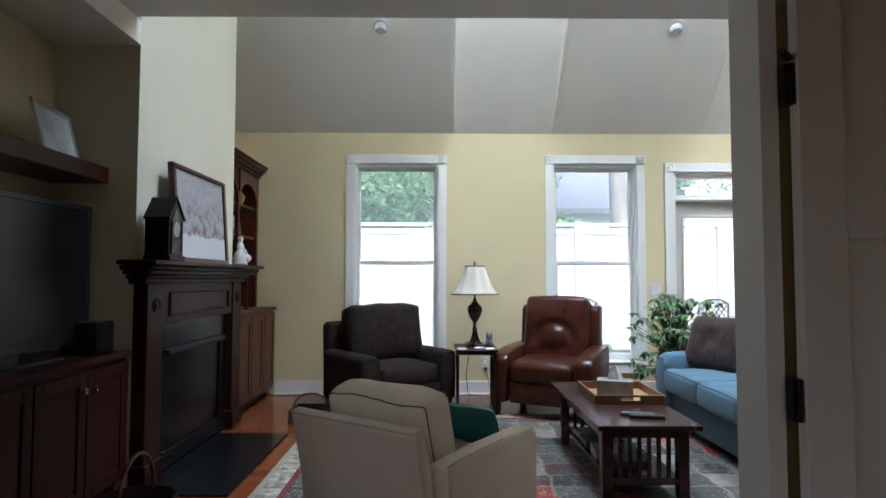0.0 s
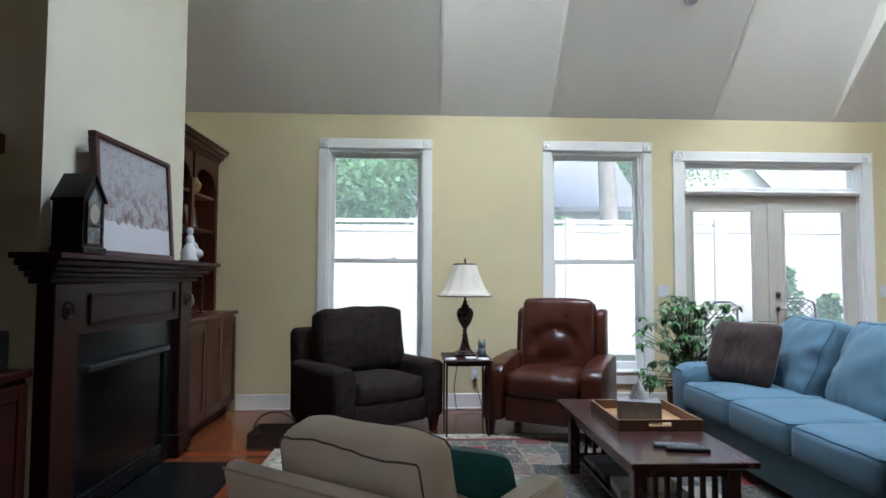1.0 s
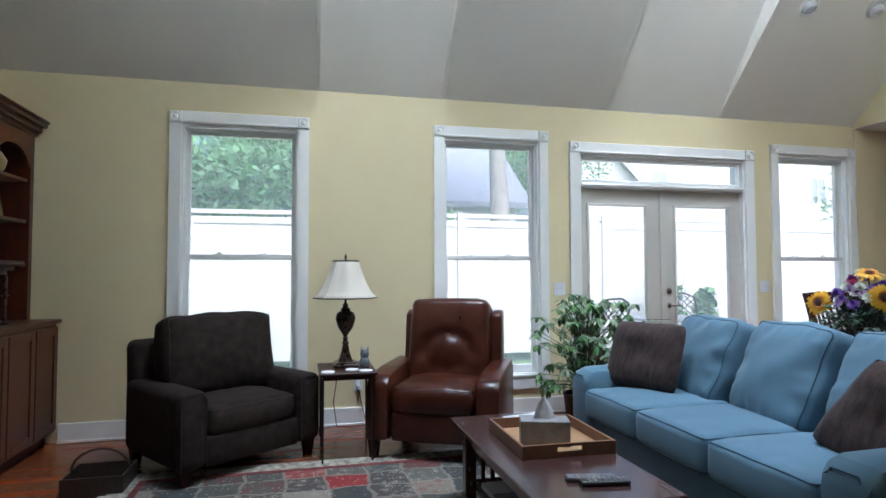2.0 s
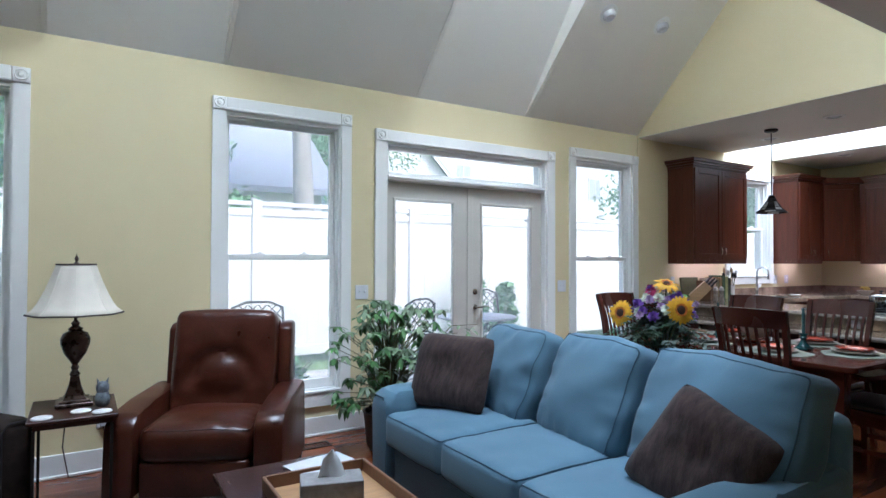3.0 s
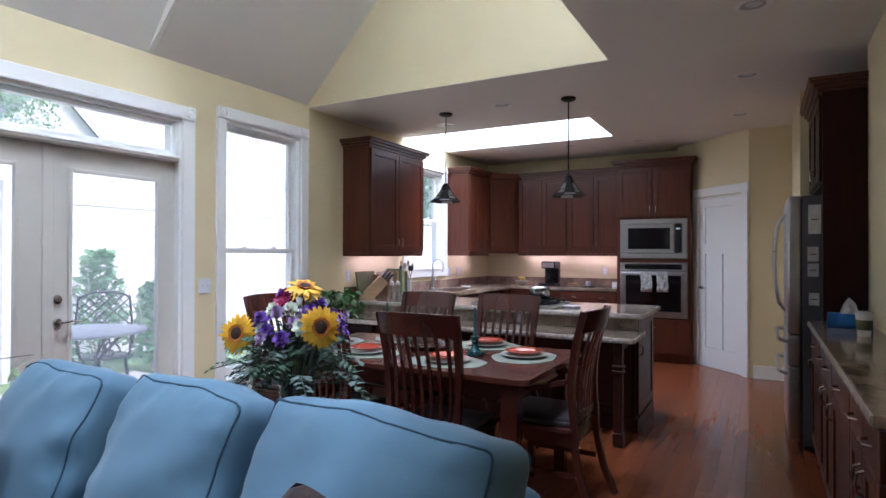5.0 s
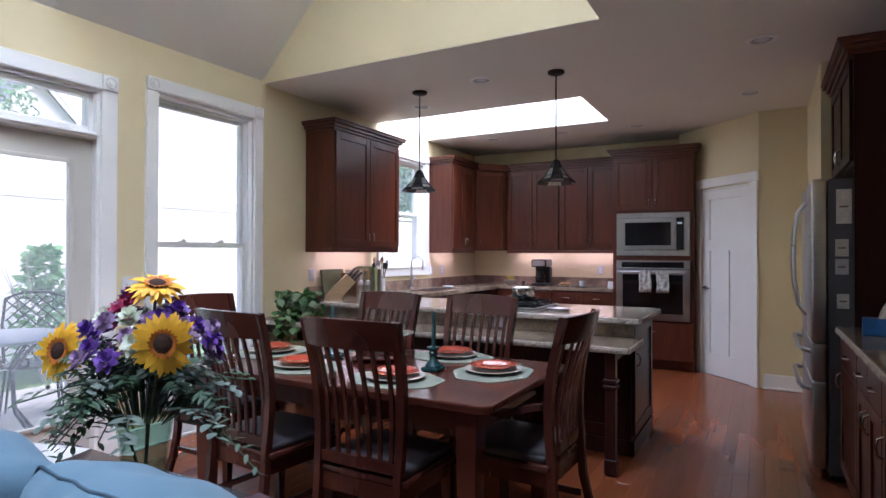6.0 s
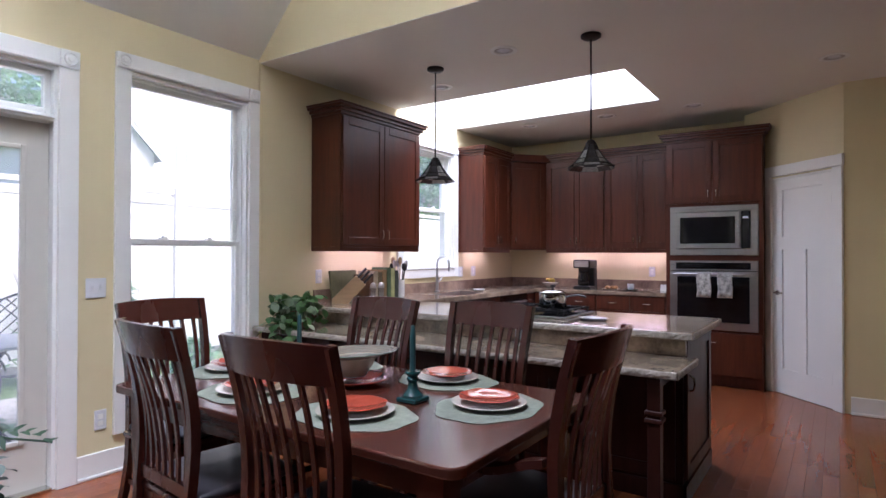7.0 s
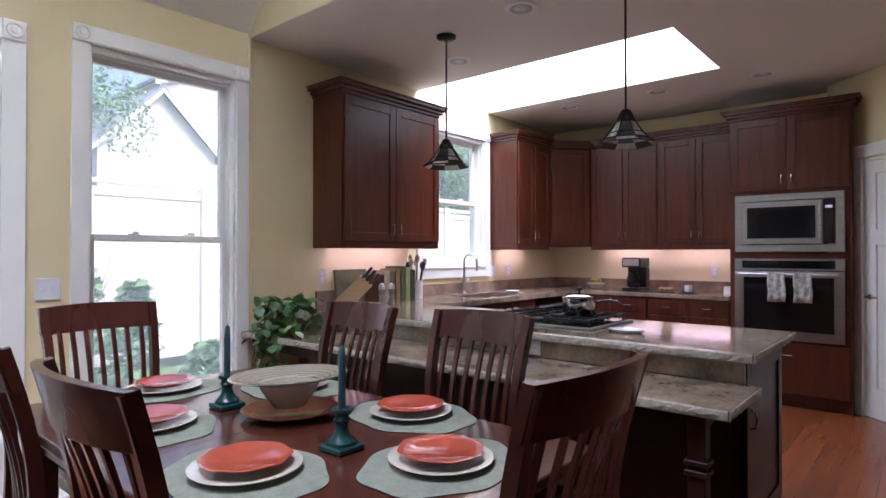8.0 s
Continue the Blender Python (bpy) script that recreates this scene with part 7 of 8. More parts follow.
fc = thing("faucet", "tall steel gooseneck faucet at the sink", "faucet", pose(8.68, 6.655, 0.909))
part("base", lathe([(0.028, 0), (0.028, 0.012), (0.017, 0.02), (0.016, 0.16), (0.013, 0.17)], 16), STEEL, fc, smooth=True)
part("spout", tube([(0, 0, 0.16)] + [(0, -0.075 + 0.075 * math.cos(radians(a)), 0.30 + 0.075 * math.sin(radians(a))) for a in range(0, 181, 20)] + [(0, -0.15, 0.22)], 0.012, 10), STEEL, fc, smooth=True)
part("lever", tube([(0.016, 0, 0.10), (0.05, 0, 0.115), (0.085, 0, 0.15)], 0.007, 8), STEEL, fc, smooth=True)

# tall oven unit
tall = thing("oven_cabinet", "tall cherry cabinet holding microwave and oven", "cabinet")
TX, TY0, TY1 = 9.93, 3.73, 4.62
part("side_panel", box(TX, 10.549, TY0, TY0 + 0.04, 0.0, 2.46), CHERRY, tall)
part("side_panel", box(TX, 10.549, TY1 - 0.04, TY1 - 0.001, 0.0, 2.46), CHERRY, tall)
part("top_box", box(TX, 10.549, TY0 + 0.04, TY1 - 0.04, 1.80, 2.46), CHERRY, tall)
part("divider", box(TX, 10.549, TY0 + 0.04, TY1 - 0.04, 1.25, 1.30), CHERRY, tall)
part("drawer_box", box(TX, 10.549, TY0 + 0.04, TY1 - 0.04, 0.10, 0.56), CHERRY, tall)
part("toe_kick", box(TX + 0.07, 10.549, TY0 + 0.04, TY1 - 0.04, 0.0, 0.10), CHERRY, tall)
part("back_panel", box(10.45, 10.549, TY0 + 0.04, TY1 - 0.04, 0.56, 1.80), CHERRY, tall)
crown_run(tall, TX, 10.549, TY0, TY1 - 0.001, 2.46, "WSN")
TM = Matrix.Translation((TX, 0, 0)) @ Matrix.Rotation(radians(-90), 4, "Z")
MIDT = (TY0 + TY1) / 2
panel_door(tall, -TY1 + 0.01, -MIDT - 0.002, 1.83, 2.45, 0, TM, CHERRY, 0.062, handle="pull", hz=(-MIDT - 0.037, 1.92))
panel_door(tall, -MIDT + 0.002, -TY0 - 0.01, 1.83, 2.45, 0, TM, CHERRY, 0.062, handle="pull", hz=(-MIDT + 0.037, 1.92))
d = part("drawer", box(TX - 0.02, TX - 0.001, TY0 + 0.01, TY1 - 0.01, 0.12, 0.54, 0.003), CHERRY, tall)
part("handle", tube([(TX - 0.02, MIDT - 0.045, 0.44), (TX - 0.045, MIDT - 0.035, 0.44), (TX - 0.045, MIDT + 0.035, 0.44), (TX - 0.02, MIDT + 0.045, 0.44)], 0.0055, 8), NICKEL, d, smooth=True)
mw = thing("microwave", "built-in stainless microwave with dark glass door", "microwave")
A0, A1 = TY0 + 0.055, TY1 - 0.055
part("trim_frame", boxes((TX - 0.022, TX + 0.10, A0 - 0.01, A1 + 0.01, 1.305, 1.365), (TX - 0.022, TX + 0.10, A0 - 0.01, A1 + 0.01, 1.74, 1.795), (TX - 0.022, TX + 0.10, A0 - 0.01, A0 + 0.05, 1.365, 1.74), (TX - 0.022, TX + 0.10, A1 - 0.05, A1 + 0.01, 1.365, 1.74), bevel=0.003), STEEL, mw)
part("door", box(TX - 0.034, TX + 0.05, A0 + 0.135, A1 - 0.052, 1.372, 1.733, 0.004), STEEL, mw)
part("window", box(TX - 0.038, TX - 0.0345, A0 + 0.185, A1 - 0.09, 1.42, 1.685, 0.001), BLACKGLASS, mw, "dark glass window")
part("control_panel", box(TX - 0.034, TX + 0.05, A0 + 0.055, A0 + 0.131, 1.372, 1.733, 0.004), BLACKGLASS, mw)
part("display", box(TX - 0.0352, TX - 0.0342, A0 + 0.068, A0 + 0.118, 1.66, 1.682), glow("clock_display", (0.85, 0.93, 1.0), 0.03), mw, "small lit clock display")
part("handle", tube([(TX - 0.034, A0 + 0.150, 1.40), (TX - 0.06, A0 + 0.150, 1.415), (TX - 0.06, A0 + 0.150, 1.69), (TX - 0.034, A0 + 0.150, 1.705)], 0.008, 8), STEEL, mw, smooth=True)
ov = thing("wall_oven", "stainless wall oven with a wide bar handle", "oven")
part("body", box(TX, TX + 0.50, A0 + 0.001, A1 - 0.001, 0.565, 1.245), BLACK, ov)
part("control_panel", box(TX - 0.03, TX - 0.001, A0 - 0.01, A1 + 0.01, 1.15, 1.245, 0.004), STEEL, ov)
part("control_glass", box(TX - 0.032, TX - 0.0305, A0 + 0.05, A1 - 0.05, 1.165, 1.23), BLACKGLASS, ov)
d = part("door", boxes((TX - 0.03, TX - 0.001, A0 - 0.01, A1 + 0.01, 0.565, 0.64), (TX - 0.03, TX - 0.001, A0 - 0.01, A1 + 0.01, 1.09, 1.143), (TX - 0.03, TX - 0.001, A0 - 0.01, A0 + 0.06, 0.64, 1.09), (TX - 0.03, TX - 0.001, A1 - 0.06, A1 + 0.01, 0.64, 1.09)), STEEL, ov)
part("window", box(TX - 0.027, TX - 0.001, A0 + 0.06, A1 - 0.06, 0.64, 1.09), BLACKGLASS, d, "black glass oven window")
part("handle", tube([(TX - 0.03, A0 + 0.03, 1.115), (TX - 0.075, A0 + 0.03, 1.115), (TX - 0.075, A1 - 0.03, 1.115), (TX - 0.03, A1 - 0.03, 1.115)], 0.012, 10), STEEL, d, smooth=True)
TOWEL = material("printed_towel", (0.42, 0.42, 0.40), 0.9, vary=0.75, scale=28, bump=0.4, fine=120)
for y in (4.05, 4.24):
    tw = bmesh.new()
    rows = []
    for i in range(13):
        u = i / 12
        rows.append([tw.verts.new((TX - 0.091 - 0.004 * math.sin(u * 16) - 0.004 * v, y - 0.065 + 0.13 * u + 0.004 * math.sin(v * 7), 1.127 - 0.24 * v)) for v in (0, 0.02, 0.2, 0.4, 0.6, 0.8, 1.0)] )
    for a, b in zip(rows, rows[1:]):
        for i in range(6):
            tw.faces.new((a[i], a[i + 1], b[i + 1], b[i]))
    ob = part("dish_towel", tw, TOWEL, None, "", True)
    so = ob.modifiers.new("thick", "SOLIDIFY")
    so.thickness = 0.006
    tagged(ob, "printed white dish towel over the oven handle", "towel", "oven towels")

# peninsula: raised granite counter and lower dining-side ledge
# dining side in the darker cherry: shade below the ledge put into colour
pen = thing("peninsula_cabinet", "cherry peninsula cabinet below granite counters, dining side coloured as shaded", "cabinet")
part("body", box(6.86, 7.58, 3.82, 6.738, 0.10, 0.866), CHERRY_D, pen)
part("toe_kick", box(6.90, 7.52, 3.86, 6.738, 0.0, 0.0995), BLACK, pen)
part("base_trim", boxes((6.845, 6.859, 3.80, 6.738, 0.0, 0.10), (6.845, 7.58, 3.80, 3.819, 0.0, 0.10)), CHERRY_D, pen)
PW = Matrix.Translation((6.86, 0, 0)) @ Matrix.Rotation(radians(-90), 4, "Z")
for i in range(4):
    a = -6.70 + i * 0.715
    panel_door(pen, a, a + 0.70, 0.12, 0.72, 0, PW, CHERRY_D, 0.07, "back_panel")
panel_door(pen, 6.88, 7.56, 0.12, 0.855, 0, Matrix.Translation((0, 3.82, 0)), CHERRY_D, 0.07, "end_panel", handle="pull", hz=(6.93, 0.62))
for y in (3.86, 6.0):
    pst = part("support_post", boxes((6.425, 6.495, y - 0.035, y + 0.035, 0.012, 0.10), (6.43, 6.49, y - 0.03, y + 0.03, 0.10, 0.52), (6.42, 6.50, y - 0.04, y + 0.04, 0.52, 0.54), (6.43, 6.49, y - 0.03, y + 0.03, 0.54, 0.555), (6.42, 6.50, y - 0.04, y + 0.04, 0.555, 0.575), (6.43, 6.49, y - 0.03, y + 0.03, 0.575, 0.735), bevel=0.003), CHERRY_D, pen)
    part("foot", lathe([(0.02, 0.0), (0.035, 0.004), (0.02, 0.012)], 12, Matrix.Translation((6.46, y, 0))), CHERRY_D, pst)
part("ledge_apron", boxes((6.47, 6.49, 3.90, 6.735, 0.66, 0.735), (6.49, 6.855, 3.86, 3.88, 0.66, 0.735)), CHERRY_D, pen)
# the far kitchen face
for i in range(3):
    m = Matrix.Translation((7.58, 0, 0)) @ Matrix.Rotation(radians(90), 4, "Z")
    a = 3.85 + i * 0.72
    panel_door(pen, a, a + 0.71, 0.12, 0.85, 0, m, CHERRY, 0.06, handle="pull", hz=(a + 0.05, 0.75))
bar = thing("bar_counter", "raised polished tan granite counter with cooktop", "countertop")
part("slab", box(6.77, 7.62, 3.755, 6.738, 0.868, 0.908, 0.006, 2), GRANITE, bar)
part("riser", box(6.835, 6.857, 3.80, 6.735, 0.777, 0.867), GRANITE, bar, "upright polished granite face")
low = thing("bar_ledge", "lower polished granite ledge on the dining side", "countertop")
part("slab", box(6.39, 6.834, 3.745, 6.738, 0.736, 0.776, 0.006, 2), GRANITE, low)

EDGE = material("chiselled_granite_edge", (0.38, 0.33, 0.27), 0.55, vary=0.45, scale=40, bump=0.5, fine=120)


def rough_edge(parent, p, q, z0, z1, out, seed):
    """A chipped strip of stone along the front of a slab, from p to q, standing proud towards out."""
    re = random.Random(seed)
    bm = bmesh.new()
    p, q, out = Vector((*p, 0)), Vector((*q, 0)), Vector((*out, 0))
    n, prev = int((q - p).length / 0.022), None
    for i in range(n + 1):
        c = p.lerp(q, i / n)
        ring = [bm.verts.new(c + out * d + Vector((0, 0, z))) for d, z in ((0.001, z0 + 0.002), (0.004 + re.uniform(0, 0.006), z0 + 0.007), (0.006 + re.uniform(0, 0.007), (z0 + z1) / 2 + re.uniform(-0.006, 0.006)), (0.004 + re.uniform(0, 0.005), z1 - 0.006), (0.001, z1 - 0.001 - re.uniform(0, 0.002)))]
        if prev:
            for k in range(4):
                bm.faces.new((prev[k], ring[k], ring[k + 1], prev[k + 1]))
            bm.faces.new((prev[4], ring[4], ring[0], prev[0]))
        else:
            bm.faces.new(ring)
        prev = ring
    bm.faces.new(prev[::-1])
    part("chiselled_edge", bm, EDGE, parent, "pale rough-chiselled edge")


rough_edge(bar, (6.77, 6.73), (6.77, 3.757), 0.868, 0.908, (-1, 0), 1)
rough_edge(bar, (6.772, 3.755), (7.615, 3.755), 0.868, 0.908, (0, -1), 2)
rough_edge(low, (6.39, 6.73), (6.39, 3.747), 0.736, 0.776, (-1, 0), 3)
rough_edge(low, (6.392, 3.745), (6.832, 3.745), 0.736, 0.776, (0, -1), 4)

ck = thing("gas_cooktop", "black and steel gas cooktop in the granite counter", "cooktop", pose(7.25, 4.90, 0.9085))
part("tray", box(-0.26, 0.26, -0.38, 0.38, 0, 0.012, 0.004), STEEL, ck)
part("well", box(-0.24, 0.24, -0.36, 0.36, 0.0121, 0.016), BLACKGLASS, ck)
for sx in (-0.12, 0.12):
    for sy in (-0.22, 0.02, 0.2):
        b = part("burner", lathe([(0.045, 0.016), (0.045, 0.026), (0.03, 0.03), (0.0, 0.03)], 18, Matrix.Translation((sx, sy, 0))), BLACK, ck, smooth=True)
for sy in (-0.22, 0.14):
    part("grate", boxes(*[(-0.22, 0.22, sy + k - 0.005, sy + k + 0.005, 0.034, 0.046) for k in (-0.11, 0.0, 0.11)], *[(k - 0.005, k + 0.005, sy - 0.13, sy + 0.13, 0.034, 0.046) for k in (-0.22, -0.12, 0.0, 0.12, 0.22)], *[(sx * 0.215 - 0.006, sx * 0.215 + 0.006, sy + q * 0.12 - 0.006, sy + q * 0.12 + 0.006, 0.016, 0.034) for sx in (-1, 1) for q in (-1, 1)]), BLACK, ck)
for k in range(5):
    part("knob", lathe([(0.018, 0.012), (0.018, 0.034), (0.014, 0.038), (0.0, 0.038)], 14, Matrix.Translation((-0.16 + 0.08 * k, 0.335, 0.004))), STEEL, ck, smooth=True)
CHROME = material("polished_steel", (0.66, 0.65, 0.64), 0.10, metal=1.0, vary=0.05)
pot = thing("saucepan", "shiny steel saucepan with lid on the cooktop", "pan", pose(7.25, 4.72, 0.9555))
part("pan", lathe([(0.0, 0), (0.085, 0), (0.09, 0.006), (0.09, 0.09), (0.094, 0.092), (0.088, 0.092)], 32), CHROME, pot, smooth=True)
part("lid", lathe([(0.092, 0.093), (0.088, 0.099), (0.06, 0.112), (0.0, 0.118)], 32), CHROME, pot, smooth=True)
part("lid_knob", lathe([(0.006, 0.117), (0.006, 0.13), (0.017, 0.135), (0.015, 0.147), (0.0, 0.15)], 14), BLACK, pot, smooth=True)
part("handle", tube([(0.02, -0.088, 0.07), (0.03, -0.12, 0.08), (0.04, -0.165, 0.084), (0.044, -0.20, 0.078), (0.044, -0.215, 0.068)], 0.006, 8), BLACK, pot, smooth=True)
tagged(part("spoon_rest", lathe([(0.0, 0.003), (0.05, 0.003), (0.065, 0.016), (0.06, 0.017), (0.045, 0.008), (0.0, 0.007)], 24, pose(7.05, 4.37, 0.9085) @ Matrix.Diagonal((1, 1.4, 1, 1))), PORC, None, "", True), "white ceramic spoon rest on the granite counter", "dish")

# things on the counter by the wall
BLOCKW = material("pale_block_wood", (0.42, 0.29, 0.16), 0.45, vary=0.2, scale=5, grain=(1, 1, 7))
kb = thing("knife_block", "pale wooden knife block with black-handled knives", "knife block", pose(7.10, 6.42, 0.9085, 0, 0, -48))
part("block", extrude([(-0.14, 0.0), (-0.01, 0.0), (0.13, 0.15), (0.05, 0.225), (-0.14, 0.035)], -0.05, 0.05), BLOCKW, kb)
for i in range(3):
    for j in range(3):
        o = Vector((0.065 + 0.025 * i, -0.03 + 0.03 * j, 0.21 - 0.023 * i))
        dr = Vector((0.68, 0, 0.73)).normalized()
        part("knife_handle", tube([o - dr * 0.01, o + dr * (0.10 - 0.01 * j)], 0.010, 8), BLACK, kb)
crk = thing("utensil_crock", "cream crock full of cooking utensils", "crock", pose(7.90, 6.55, 0.9085))
part("pot", lathe([(0.0, 0), (0.05, 0), (0.055, 0.01), (0.055, 0.15), (0.058, 0.16), (0.050, 0.16), (0.048, 0.02), (0.0, 0.015)], 24), PORC, crk, smooth=True)
for i in range(8):
    a = i * 0.8
    tip = Vector((0.07 * math.cos(a), 0.07 * math.sin(a), 0.28 + 0.03 * (i % 3)))
    bm = bmesh.new()
    add_tube(bm, [(0.02 * math.cos(a), 0.02 * math.sin(a), 0.03), tip], 0.005, 6)
    bmesh.ops.create_uvsphere(bm, u_segments=10, v_segments=6, radius=0.026, matrix=Matrix.Translation(tip) @ Matrix.Diagonal((1, 0.5, 1.4, 1)))
    part("utensil", bm, (BLACK, STEEL, BLOCKW)[i % 3], crk, smooth=True)
for i, (x, c) in enumerate(((7.44, (0.10, 0.05, 0.02)), (7.50, (0.35, 0.30, 0.22)), (7.56, (0.12, 0.10, 0.05)), (7.62, (0.22, 0.14, 0.06)), (7.68, (0.06, 0.10, 0.05)), (7.735, (0.30, 0.32, 0.14)), (7.79, (0.03, 0.04, 0.03)))):
    h = (0.22, 0.25, 0.24, 0.26, 0.28, 0.27, 0.25)[i]
    bk_ = thing("cookbook", "upright cookbook in a row on the counter", "book", pose(x, 6.58, 0.9085), "cookbooks")
    part("cover", boxes((-0.025, -0.021, -0.09, 0.09, 0, h), (0.021, 0.025, -0.09, 0.09, 0, h), (-0.025, 0.025, -0.094, -0.09, 0, h)), material("cookbook_cover", c, 0.45, vary=0.3, scale=12), bk_)
    part("pages", box(-0.0208, 0.0208, -0.0898, 0.085, 0.004, h - 0.005), PAPER, bk_)
for x, y in ((7.32, 6.36), (7.40, 6.34)):
    mill = thing("pepper_mill", "clear pepper mill with a steel top", "mill", pose(x, y, 0.9085), "mills")
    part("body", lathe([(0.026, 0), (0.026, 0.02), (0.02, 0.05), (0.022, 0.11), (0.026, 0.115)], 18), material("mill_body", (0.30, 0.28, 0.26), 0.1, vary=0.4, scale=30), mill, smooth=True)
    part("cap", lathe([(0.026, 0.116), (0.024, 0.145), (0.01, 0.16), (0.0, 0.162)], 18), STEEL, mill, smooth=True)
gp = tagged(part("recipe_board", place(box(-0.16, 0.16, -0.012, 0.012, 0, 0.26, 0.004), pose(7.30, 6.66, 0.9085, -8)), material("green_board", (0.12, 0.13, 0.06), 0.6, vary=0.3, scale=12)), "olive green board leaning at the back of the counter", "board")
cm = thing("coffee_maker", "black drip coffee maker on the kitchen counter", "coffee maker", pose(10.28, 5.62, 0.9085, 0, 0, -90))
part("base", box(-0.10, 0.10, -0.14, 0.12, 0, 0.03, 0.008), BLACK, cm)
part("column", box(-0.10, 0.10, 0.02, 0.12, 0.03, 0.24, 0.008), BLACK, cm)
part("head", box(-0.10, 0.10, -0.14, 0.12, 0.24, 0.34, 0.012), BLACK, cm)
part("band", box(-0.085, 0.085, -0.144, -0.1405, 0.255, 0.325), STEEL, cm, "steel front band")
part("carafe", lathe([(0.055, 0.032), (0.07, 0.06), (0.07, 0.13), (0.05, 0.18), (0.055, 0.20)], 22, Matrix.Translation((0, -0.06, 0))), BLACKGLASS, cm, smooth=True)
fb_ = thing("fruit_bowl", "pale bowl with bananas on the counter", "bowl", pose(10.24, 6.05, 0.9085))
part("bowl", lathe([(0.04, 0), (0.05, 0.006), (0.10, 0.05), (0.105, 0.06), (0.098, 0.06), (0.05, 0.014), (0.0, 0.01)], 24), PLATE_C, fb_, smooth=True)
for i in range(3):
    part("banana", tube([(0.07 * math.cos(0.5 + 0.35 * k), -0.02 + 0.03 * i, 0.045 + 0.06 * math.sin(0.5 + 0.35 * k)) for k in range(6)], 0.016, 8, 0.008), material("banana_skin", (0.55, 0.40, 0.05), 0.5, vary=0.2), fb_, smooth=True)
for y, lab in ((5.27, "plate of pastries on the counter"), (5.05, "teal saucer with a white cup on the counter")):
    p = thing("plate", lab, "plate", pose(10.15, y, 0.9085))
    part("dish", lathe([(0.0, 0.003), (0.06, 0.003), (0.10, 0.014), (0.096, 0.015), (0.06, 0.008), (0.0, 0.008)], 24), TEALC if y < 5.2 else PLATE_C, p, smooth=True)
    if y > 5.2:
        for k in range(5):
            bm = bmesh.new()
            bmesh.ops.create_icosphere(bm, subdivisions=2, radius=0.028, matrix=Matrix.Translation((0.045 * math.cos(k * 1.3), 0.045 * math.sin(k * 1.3), 0.03)) @ Matrix.Diagonal((1, 1.2, 0.7, 1)))
            part("pastry", bm, material("baked_crust", (0.30, 0.14, 0.05), 0.7, vary=0.4, scale=30), p, smooth=True)
    else:
        part("cup", lathe([(0.028, 0.009), (0.034, 0.02), (0.038, 0.075), (0.035, 0.075), (0.03, 0.02), (0.0, 0.014)], 20), PORC, p, smooth=True)
tagged(part("small_card", place(box(-0.045, 0.045, -0.004, 0.004, 0, 0.075), pose(10.2, 4.70, 0.9085, -12, 0, -90)), PAPER), "small printed card standing on the counter", "card")
tagged(part("soap_dish", lathe([(0.0, 0.002), (0.05, 0.002), (0.07, 0.02), (0.065, 0.02), (0.045, 0.008), (0.0, 0.008)], 20, pose(9.12, 6.40, 0.9085)), PORC, None, "", True), "shallow white dish by the sink", "dish")

# trailing pothos on the ledge
pp = thing("trailing_plant", "trailing green pothos in a clay pot on the ledge", "plant", pose(6.50, 6.38, 0.777))
part("pot", lathe([(0.05, 0), (0.07, 0.10), (0.078, 0.10), (0.078, 0.125), (0.066, 0.125), (0.06, 0.10), (0.0, 0.10)], 22), TERRA, pp, smooth=True)
rp = random.Random(21)
for k in range(72):
    a = rp.uniform(0, 6.28)
    out = rp.uniform(0.06, 0.20)
    end = Vector((out * math.cos(a), out * math.sin(a) * 1.1, rp.uniform(0.08, 0.30) - out * 0.3))
    if k % 2 and math.cos(a) < 0.1:
        end = Vector((-0.12 - 0.05 * rp.random(), out * math.sin(a), rp.uniform(-0.30, 0.06)))
    p = [Vector((0.02 * math.cos(a), 0.02 * math.sin(a), 0.11)), Vector((end.x * 0.7, end.y * 0.7, 0.24 if end.z > 0.05 else 0.16)), end]
    v = part("vine", tube([p[0].lerp(p[1], t).lerp(p[1].lerp(p[2], t), t) for t in (0, 0.25, 0.5, 0.75, 1)], 0.0022, 5), STEM, pp)
    bm = bmesh.new()
    for j in range(5):
        t = 0.3 + 0.7 * j / 4
        q = p[0].lerp(p[1], t).lerp(p[1].lerp(p[2], t), t)
        leaf_mesh(bm, Matrix.Translation(q) @ Matrix.Rotation(rp.uniform(0, 6.28), 4, "Z") @ Matrix.Rotation(radians(rp.uniform(-70, 0)), 4, "X"), rp.uniform(0.05, 0.075), rp.uniform(0.055, 0.075), 0.25)
    part("leaves", bm, LEAF_V if k % 4 == 0 else LEAF, v, smooth=True)

# pendants
LEAD = material("dark_lead_came", (0.02, 0.018, 0.017), 0.45, metal=0.5)
OPAL = material("milky_art_glass", (0.46, 0.46, 0.44), 0.2, vary=0.5, scale=30)
DARKG = material("dark_art_glass", (0.06, 0.06, 0.065), 0.12, vary=0.5, scale=30)


